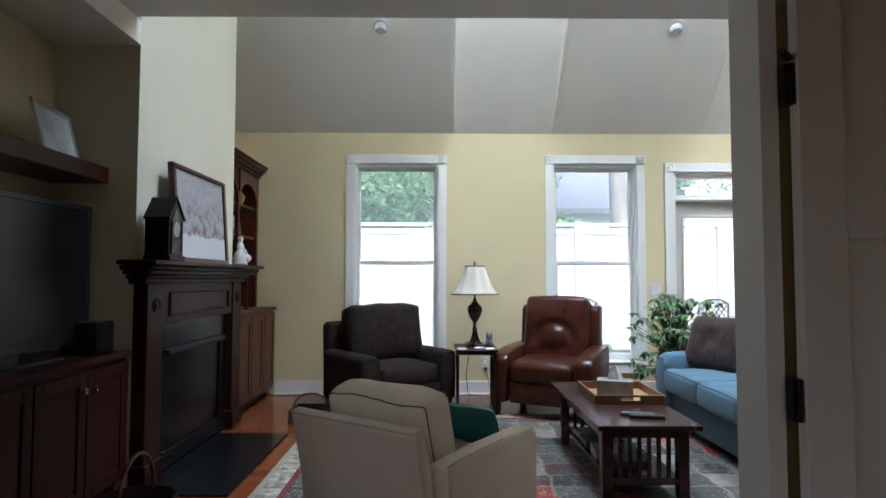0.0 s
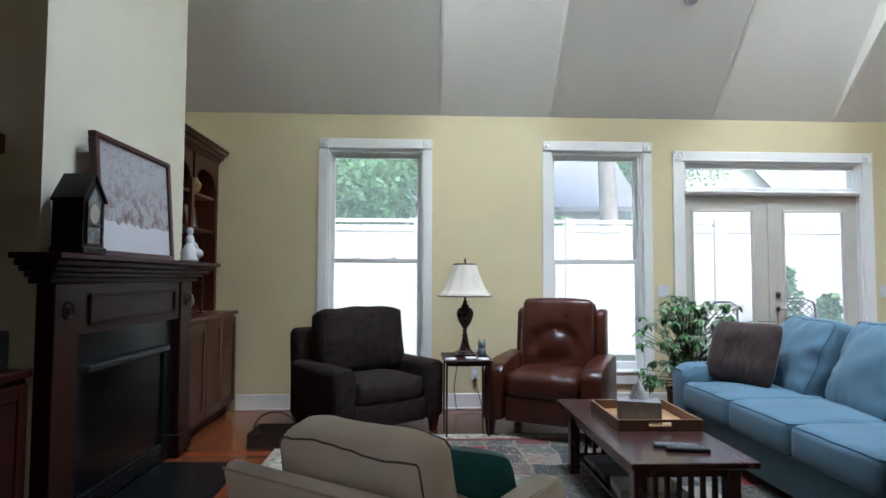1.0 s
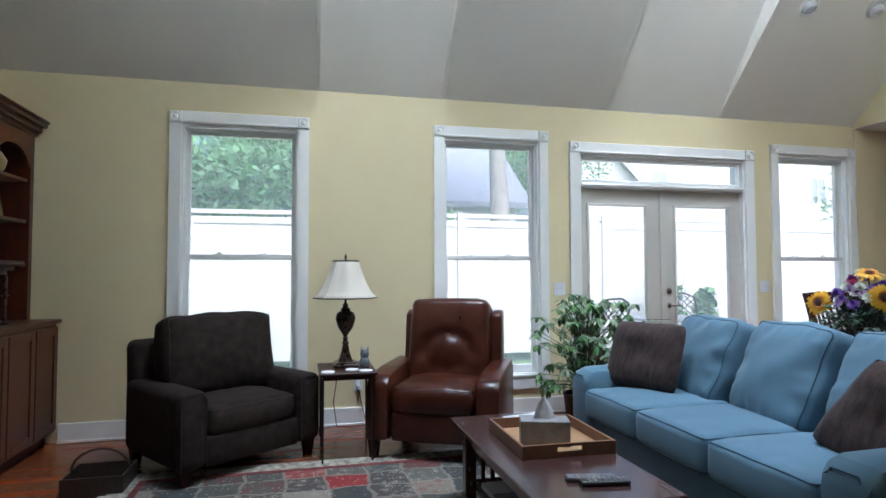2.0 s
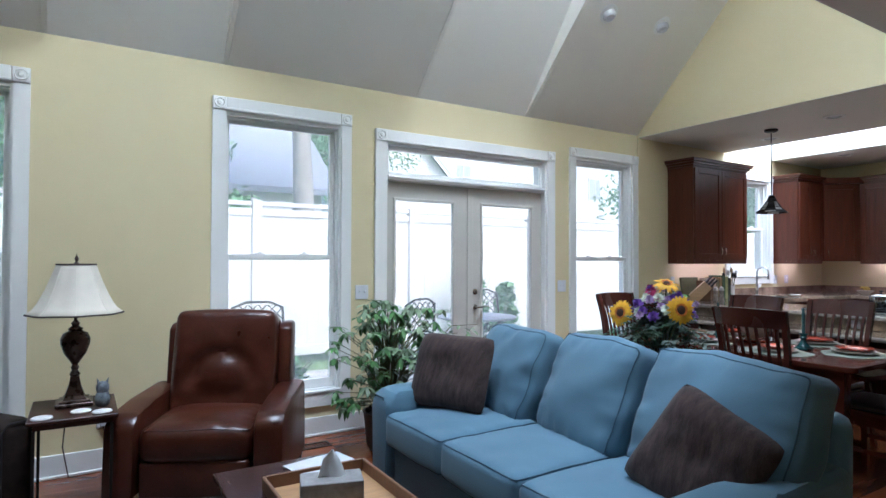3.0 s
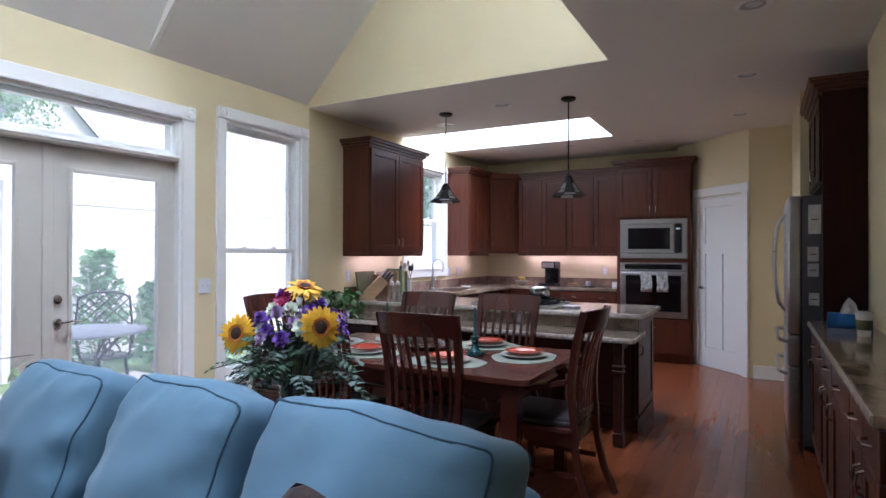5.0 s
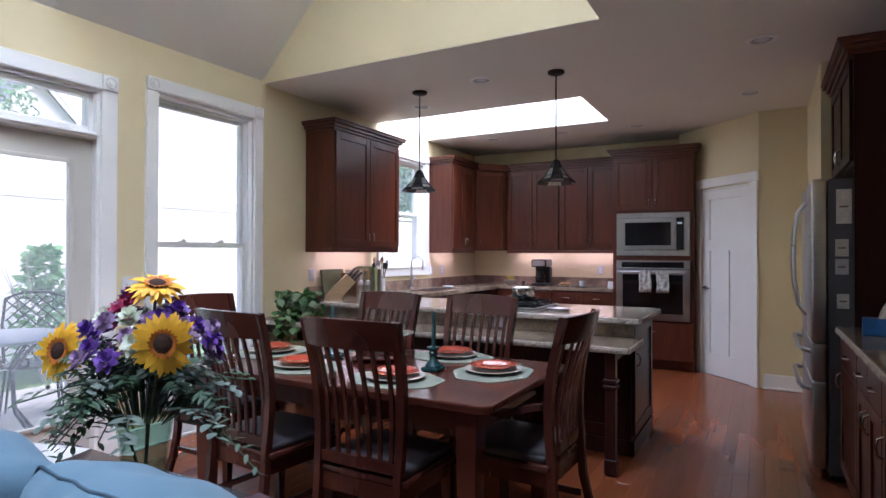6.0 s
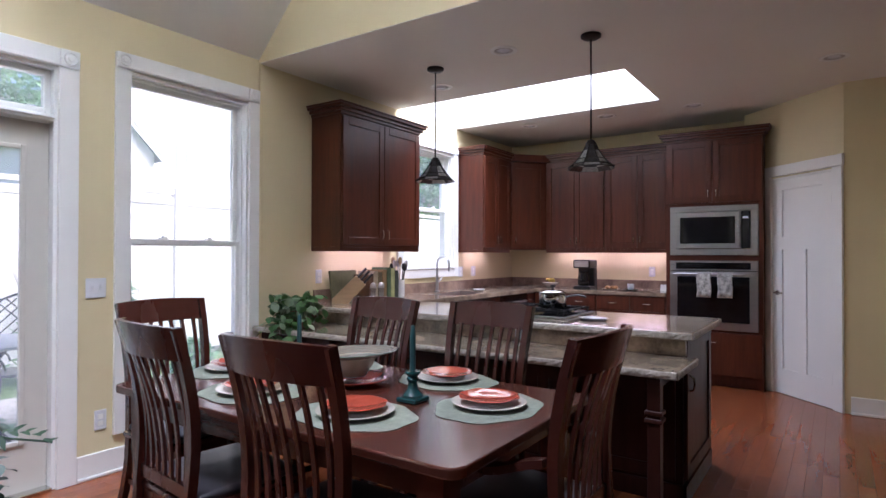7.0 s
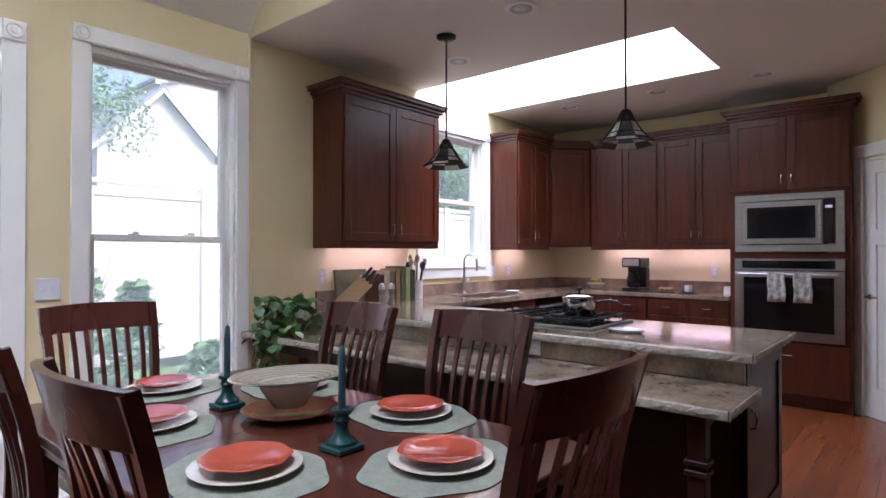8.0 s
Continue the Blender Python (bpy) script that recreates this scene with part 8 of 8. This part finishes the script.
def pendant(x, y):
    p = thing("pendant_lamp", "dark pendant lamp with a leaded glass cone shade", "pendant lamp", pose(x, y, 0), "peninsula pendants")
    part("canopy", lathe([(0.0, 2.738), (0.065, 2.738), (0.065, 2.722), (0.05, 2.712), (0.012, 2.706), (0.0, 2.706)], 24), IRON, p, smooth=True)
    part("rod", tube([(0, 0, 2.71), (0, 0, 2.04)], 0.006, 8), IRON, p)
    part("cap", lathe([(0.0, 2.055), (0.02, 2.05), (0.034, 2.03), (0.036, 2.015), (0.0, 2.012)], 18), IRON, p, smooth=True)
    for k in range(8):
        a0, a1 = 2 * math.pi * k / 8, 2 * math.pi * (k + 1) / 8
        rows = [(0.030, 2.024), (0.048, 1.985), (0.088, 1.925), (0.118, 1.893), (0.150, 1.868)]
        for r in range(4):
            bm = bmesh.new()
            (r0, z0), (r1, z1) = rows[r], rows[r + 1]
            q = [Vector((r0 * math.cos(a0), r0 * math.sin(a0), z0)), Vector((r0 * math.cos(a1), r0 * math.sin(a1), z0)), Vector((r1 * math.cos(a1), r1 * math.sin(a1), z1)), Vector((r1 * math.cos(a0), r1 * math.sin(a0), z1))]
            n = (q[1] - q[0]).cross(q[2] - q[0]).normalized() * 0.003
            lo, hi = [bm.verts.new(v) for v in q], [bm.verts.new(v + n) for v in q]
            bm.faces.new(lo)
            bm.faces.new(hi[::-1])
            for i in range(4):
                bm.faces.new((lo[i], hi[i], hi[(i + 1) % 4], lo[(i + 1) % 4]))
            part("glass_panel", bm, OPAL if (r in (1, 2) and k % 2) or (r == 3 and k % 2 == 0) else DARKG, p)
        part("lead_rib", tube([(r * 1.02 * math.cos(a0), r * 1.02 * math.sin(a0), z) for r, z in rows], 0.005, 6), LEAD, p)
    for r, z in ((0.032, 2.024), (0.050, 1.985), (0.090, 1.925), (0.120, 1.893), (0.152, 1.868)):
        part("lead_ring", tube([(r * math.cos(2 * math.pi * k / 8), r * math.sin(2 * math.pi * k / 8), z) for k in range(9)], 0.004, 6), LEAD, p)
    bm = bmesh.new()
    bmesh.ops.create_uvsphere(bm, u_segments=14, v_segments=10, radius=0.032, matrix=Matrix.Translation((0, 0, 1.93)))
    part("bulb", bm, PORC, p, "unlit white bulb", True)
    return p


pd1 = pendant(7.28, 5.70)
copy_thing(pd1, pose(7.29, 4.47, 0))


# recessed ceiling lights
def can_light(x, y):
    c = thing("recessed_light", "round white recessed ceiling light, switched off", "ceiling light", pose(x, y, CEILZ), "recessed ceiling lights")
    part("trim", lathe([(0.095, -0.0005), (0.095, -0.006), (0.075, -0.010), (0.068, -0.006), (0.068, -0.0005)], 28), WHITE, c, smooth=True)
    part("baffle", lathe([(0.0, -0.001), (0.066, -0.001), (0.066, -0.0025), (0.0, -0.0025)], 28), material("can_baffle", (0.42, 0.40, 0.38), 0.4, vary=0.1), c)
    bm = bmesh.new()
    bmesh.ops.create_uvsphere(bm, u_segments=16, v_segments=8, radius=0.045, matrix=Matrix.Translation((0, 0, -0.003)) @ Matrix.Diagonal((1, 1, 0.25, 1)))
    part("lens", bm, PORC, c, smooth=True)
    return c


c0 = can_light(7.23, 5.08)
for x, y in ((7.72, 5.95), (9.50, 5.97), (9.52, 5.11), (9.56, 4.28), (7.30, 3.07), (8.68, 3.16), (5.90, 3.01)):
    copy_thing(c0, pose(x, y, CEILZ))
# eyeball lights on the slope
for x, y in ((0.265, 5.95), (3.04, 5.945), (5.13, 5.96), (5.82, 5.93)):
    z = slope_z(y)
    m = facing((x, y, z - 0.004), (0, -SLOPE, -1))
    e = thing("eyeball_light", "white adjustable spotlight in the sloped ceiling", "ceiling light", group="slope spotlights")
    part("trim", lathe([(0.09, 0.0), (0.09, 0.008), (0.07, 0.012), (0.062, 0.004), (0.0, 0.004)], 26, m), WHITE, e, smooth=True)
    part("eyeball", lathe([(0.06, 0.004), (0.058, 0.03), (0.045, 0.05), (0.038, 0.05), (0.036, 0.035), (0.0, 0.03)], 22, m @ Matrix.Rotation(radians(25), 4, "X")), PORC, e, smooth=True)

# pantry door on the diagonal
pdr = thing("door_pantry", "white three-panel pantry door in the diagonal wall", "door", kind="structure")
L0, L1 = 0.105, 0.785
bm = bmesh.new()
st = 0.105
for r in ((L0, L0 + st, 0.004, 2.02), (L1 - st, L1, 0.004, 2.02), (L0 + st, L1 - st, 0.004, 0.24), (L0 + st, L1 - st, 1.92, 2.02), (L0 + st, L1 - st, 1.36, 1.48), ((L0 + L1) / 2 - 0.045, (L0 + L1) / 2 + 0.045, 0.24, 1.36)):
    add_box(bm, r[0], r[1], 0.002 - 0.04, -0.002, r[2], r[3])
leaf = part("door_leaf", place(bm, PD), WHITE, pdr)
MIDL = (L0 + L1) / 2
for u0, u1, z0, z1 in ((L0 + st, MIDL - 0.045, 0.24, 1.36), (MIDL + 0.045, L1 - st, 0.24, 1.36), (L0 + st, L1 - st, 1.48, 1.92)):
    part("panel", place(box(u0 + 0.0005, u1 - 0.0005, -0.036, -0.016, z0 + 0.0005, z1 - 0.0005), PD), WHITE, leaf)
for u0, u1 in ((0.0, 0.098), (0.79, 0.885)):
    part("casing", place(box(u0, u1, 0.001, 0.024, 0, 2.05, 0.003), PD), WHITE, pdr)
part("casing_head", place(boxes((-0.01, 0.895, 0.001, 0.028, 2.051, 2.15), bevel=0.004), PD), WHITE, pdr)
part("jamb", place(boxes((0.09, 0.104, -0.118, -0.0005, 0, 2.04), (0.786, 0.80, -0.118, -0.0005, 0, 2.04), (0.104, 0.786, -0.118, -0.0005, 2.024, 2.04)), PD), WHITE, pdr)
for z in (0.25, 1.05, 1.80):
    part("hinge", place(box(0.1045, 0.116, -0.001, 0.006, z - 0.045, z + 0.045, 0.002), PD), IRON, pdr)
h = part("door_handle", lathe([(0.0, 0.014), (0.02, 0.014), (0.026, 0.0)], 14, PD @ Matrix.Translation((0.73, -0.001, 0.95)) @ Matrix.Rotation(radians(-90), 4, "X")), NICKEL, pdr, "satin nickel lever handle", True)
part("lever", place(tube([(0.73, 0.01, 0.95), (0.73, 0.045, 0.95), (0.70, 0.05, 0.952), (0.62, 0.046, 0.95)], 0.008, 8), PD), NICKEL, h, smooth=True)

# refrigerator
fr = thing("refrigerator", "stainless french-door refrigerator with grey sides and magnets", "refrigerator")
FX0, FX1, FY = 7.0, 7.91, 2.73
part("cabinet", box(FX0, FX1, 2.14, FY, 0.03, 1.765, 0.006), FRIDGE_SIDE, fr, "dark grey textured sides")
part("base_grille", box(FX0 + 0.02, FX1 - 0.02, 2.2, FY - 0.01, 0.0, 0.029), BLACK, fr)
MX_ = (FX0 + FX1) / 2
for a, b, hx in ((FX0, MX_ - 0.003, MX_ - 0.05), (MX_ + 0.003, FX1, MX_ + 0.05)):
    d = part("door", box(a, b, FY + 0.006, FY + 0.085, 0.80, 1.765, 0.014, 3), STEEL, fr, smooth=True)
    part("handle", tube([(hx, FY + 0.085, 0.93), (hx, FY + 0.13, 0.99), (hx, FY + 0.155, 1.15), (hx, FY + 0.16, 1.30), (hx, FY + 0.155, 1.45), (hx, FY + 0.13, 1.60), (hx, FY + 0.085, 1.66)], 0.013, 8), STEEL, d, smooth=True)
for z0, z1 in ((0.575, 0.795), (0.06, 0.57)):
    d = part("freezer_drawer", box(FX0, FX1, FY + 0.006, FY + 0.085, z0, z1, 0.014, 3), STEEL, fr, smooth=True)
    zz = z1 - 0.055
    part("handle", tube([(FX0 + 0.06, FY + 0.085, zz), (FX0 + 0.07, FY + 0.125, zz + 0.01), (FX0 + 0.16, FY + 0.14, zz + 0.012), (FX1 - 0.16, FY + 0.14, zz + 0.012), (FX1 - 0.07, FY + 0.125, zz + 0.01), (FX1 - 0.06, FY + 0.085, zz)], 0.014, 8), STEEL, d, smooth=True)
for y, z, w, h_, c in ((2.655, 1.60, 0.075, 0.20, (0.70, 0.69, 0.66)), (2.665, 1.36, 0.065, 0.10, (0.55, 0.52, 0.48)), (2.665, 1.25, 0.065, 0.09, (0.45, 0.46, 0.47)), (2.66, 1.05, 0.06, 0.085, (0.62, 0.62, 0.6))):
    n_ = thing("fridge_note", "paper note held to the refrigerator side by a magnet", "note", group="fridge notes")
    part("sheet", box(FX0 - 0.0025, FX0 - 0.0008, y - w / 2, y + w / 2, z - h_ / 2, z + h_ / 2), material("note_paper", c, 0.6, vary=0.15, scale=30), n_)
    part("print_bar", box(FX0 - 0.0034, FX0 - 0.0027, y - w * 0.3, y + w * 0.3, z - 0.006, z + 0.004), material("note_ink", (0.2, 0.16, 0.15), 0.6), n_)
oc = thing("fridge_cabinet", "dark cherry cabinet and side panel around the refrigerator", "cabinet")
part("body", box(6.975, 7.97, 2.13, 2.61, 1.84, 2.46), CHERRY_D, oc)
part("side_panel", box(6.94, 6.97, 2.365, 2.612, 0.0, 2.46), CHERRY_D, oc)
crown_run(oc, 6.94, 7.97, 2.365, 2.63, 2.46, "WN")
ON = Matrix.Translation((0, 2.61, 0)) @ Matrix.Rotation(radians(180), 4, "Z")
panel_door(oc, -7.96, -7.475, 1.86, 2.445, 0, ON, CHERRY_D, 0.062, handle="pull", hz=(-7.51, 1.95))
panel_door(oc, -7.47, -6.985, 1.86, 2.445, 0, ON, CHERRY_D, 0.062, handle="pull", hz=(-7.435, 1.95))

# shallow side counter
for i in range(4):
    base_cab("side_cabinet", "shallow dark cherry cabinet with drawer and door", 4.32 + i * 0.655, 4.32 + (i + 1) * 0.655 - 0.002, 2.362, 2.66, "N", 1 if i % 2 else 2)
sc = thing("side_counter", "shallow polished granite side counter", "countertop")
part("slab", box(4.30, 6.938, 2.362, 2.695, 0.868, 0.908, 0.005, 2), GRANITE, sc)
rough_edge(sc, (4.302, 2.695), (6.936, 2.695), 0.868, 0.908, (0, 1), 5)
tissue_box(pose(6.62, 2.50, 0.9085, 0, 0, 84), (0.02, 0.13, 0.42), "blue tissue box with a white tissue on the side counter", 0.23)
cup = thing("paper_cup", "white takeaway cup with a green sleeve and lid", "cup", pose(6.20, 2.48, 0.9085))
part("cup", lathe([(0.0, 0), (0.03, 0), (0.041, 0.12), (0.0, 0.12)], 22), PAPER, cup, smooth=True)
part("sleeve", lathe([(0.0345, 0.035), (0.0385, 0.09), (0.0395, 0.09), (0.0355, 0.035)], 22), material("green_sleeve", (0.10, 0.12, 0.05), 0.8), cup, smooth=True)
part("lid", lathe([(0.043, 0.121), (0.043, 0.128), (0.037, 0.138), (0.0, 0.138)], 22), PORC, cup, smooth=True)


# switches, outlets, vents
def plate(x, z, w, kind, m=None):
    m = m or Matrix.Translation((x, NY - 0.001, z))
    p = thing("wall_switch" if kind == "switch" else "wall_outlet", "white wall switch plate" + (" with toggles on the yellow wall" if kind == "switch" else "") if kind == "switch" else "white electrical outlet plate on the wall", kind, group="wall plates")
    part("plate", place(box(-w / 2, w / 2, -0.006, 0.0, -0.058, 0.058, 0.003), m), PORC, p)
    n = max(1, round(w / 0.055)) if kind == "switch" else 2
    for i in range(n):
        if kind == "switch":
            u = (i - (n - 1) / 2) * 0.045
            part("toggle", place(box(u - 0.006, u + 0.006, -0.016, -0.0061, -0.004, 0.014, 0.002), m), PORC, p)
        else:
            part("socket", place(box(-0.016, 0.016, -0.0085, -0.0061, -0.034 + i * 0.04, -0.006 + i * 0.04, 0.003), m), WHITE, p)
    return p


plate(3.105, 1.10, 0.115, "switch")
plate(5.30, 1.105, 0.115, "switch")
plate(5.33, 0.33, 0.07, "outlet")
plate(7.06, 1.12, 0.07, "outlet")
plate(1.30, 0.33, 0.07, "outlet")
for x in (9.27, 9.55):
    plate(x, 1.11, 0.10, "outlet")
for y in (5.75, 4.92):
    plate(0, 0, 0.07, "outlet", Matrix.Translation((10.549, y, 1.11)) @ Matrix.Rotation(radians(-90), 4, "Z"))
plate(0, 0, 0.07, "outlet", Matrix.Translation((6.834, 4.75, 0.822)) @ Matrix.Rotation(radians(-90), 4, "Z") @ Matrix.Diagonal((1, 1, 0.6, 1)))
vent = thing("floor_vent", "brown metal floor register near the window", "vent", pose(2.58, 6.50, 0))
part("frame", boxes((-0.17, 0.17, -0.06, -0.045, 0, 0.006), (-0.17, 0.17, 0.045, 0.06, 0, 0.006), (-0.17, -0.155, -0.045, 0.045, 0, 0.006), (0.155, 0.17, -0.045, 0.045, 0, 0.006)), IRON, vent)
for i in range(12):
    part("louvre", box(-0.15 + i * 0.0255, -0.138 + i * 0.0255, -0.044, 0.044, 0.0, 0.004), IRON, vent)

# the opening's casing and the panelled door folded back against the hall wall
structure("trim_opening", boxes((1.622, 1.642, 2.050, 2.190, 0, 2.45), (1.608, 1.652, 2.028, 2.0495, 0, 2.45), (1.628, 1.72, 2.1905, 2.212, 0, 2.45), (-0.70, 1.652, 2.028, 2.049, 2.451, 2.55)), WHITE, "white painted casing of the wide opening", "trim")
dl = thing("door_hall", "white panelled door folded back beside the opening", "door", kind="structure")
bm = bmesh.new()
a, b, st = 1.676, 2.431, 0.11
for r in ((a, a + st, 0.02, 2.03), (b - st, b, 0.02, 2.03), (a + st, b - st, 0.02, 0.25), (a + st, b - st, 1.92, 2.03), (a + st, b - st, 1.32, 1.50)):
    add_box(bm, r[0], r[1], 1.985, 2.02, r[2], r[3], 0.002)
leaf = part("door_leaf", bm, WHITE, dl)
for z0, z1 in ((0.2505, 1.3195), (1.5005, 1.9195)):
    part("panel", box(a + st + 0.0005, b - st - 0.0005, 1.995, 2.01, z0, z1), WHITE, leaf)
for z in (0.25, 0.94, 1.70):
    part("hinge", boxes((1.653, 1.675, 2.0, 2.027, z - 0.05, z + 0.05), (1.659, 1.671, 1.99, 2.0, z - 0.05, z + 0.05)), IRON, dl)
part("door_stop", tube([(1.666, 2.0, 1.765), (1.635, 1.97, 1.765), (1.622, 1.96, 1.765)], 0.009, 8), IRON, dl)
# wrought-iron fixture at the hall ceiling edge
cl = thing("iron_chandelier", "small dark wrought-iron chandelier with curled arms", "chandelier", pose(-0.62, 2.60, 0))
part("stem", tube([(0, 0, 2.738), (0, 0, 2.42)], 0.008, 8), IRON, cl)
for i in range(6):
    a = i * math.pi / 3
    part("arm", tube([(r * math.cos(a), r * math.sin(a), z) for r, z in ((0.0, 2.45), (0.05, 2.40), (0.10, 2.42), (0.12, 2.46), (0.10, 2.48))], 0.007, 6), IRON, cl, smooth=True)
    part("candle_cup", lathe([(0.0, 2.475), (0.022, 2.48), (0.018, 2.51), (0.0, 2.512)], 12, Matrix.Translation((0.105 * math.cos(a), 0.105 * math.sin(a), 0))), IRON, cl, smooth=True)

# ---- floor boards ----
BW = 0.083
rb = random.Random(31)
near, rest = [], bmesh.new()
lengths = (0.9, 1.2, 1.5, 1.8)
meshes = {}
for l in lengths:
    bm = box(0, l - 0.0009, 0, BW - 0.0008, -0.012, 0.0, 0.0007)
    me = bpy.data.meshes.new("floor_board")
    bm.to_mesh(me)
    bm.free()
    me.materials.append(FLOORW)
    meshes[l] = me
count = 0
for row in range(int((6.74 + 3.0) / BW) + 1):
    y = -3.0 + row * BW
    if y + BW > 6.76:
        break
    x = -1.5 - rb.uniform(0, 0.9)
    while x < 10.6:
        l = rb.choice(lengths)
        inside = (x + l > -0.3 and y > 5.2 and x < 6.2) or (x > 5.8 and x < 9.6 and 2.6 < y < 4.1) or (3.0 < x < 6.4 and y > 2.9 and y < 3.9)
        if inside and count < 300:
            ob = new("floor_board", meshes[l])
            ob.location = (x, y, 0)
            ob.parent = floor_base
            count += 1
        else:
            add_box(rest, x, x + l - 0.0009, y, y + BW - 0.0008, -0.012, 0.0)
        x += l
ob = part("floor_boards_rest", rest, FLOORW, floor_base)
tagged(ob, kind="stuff")
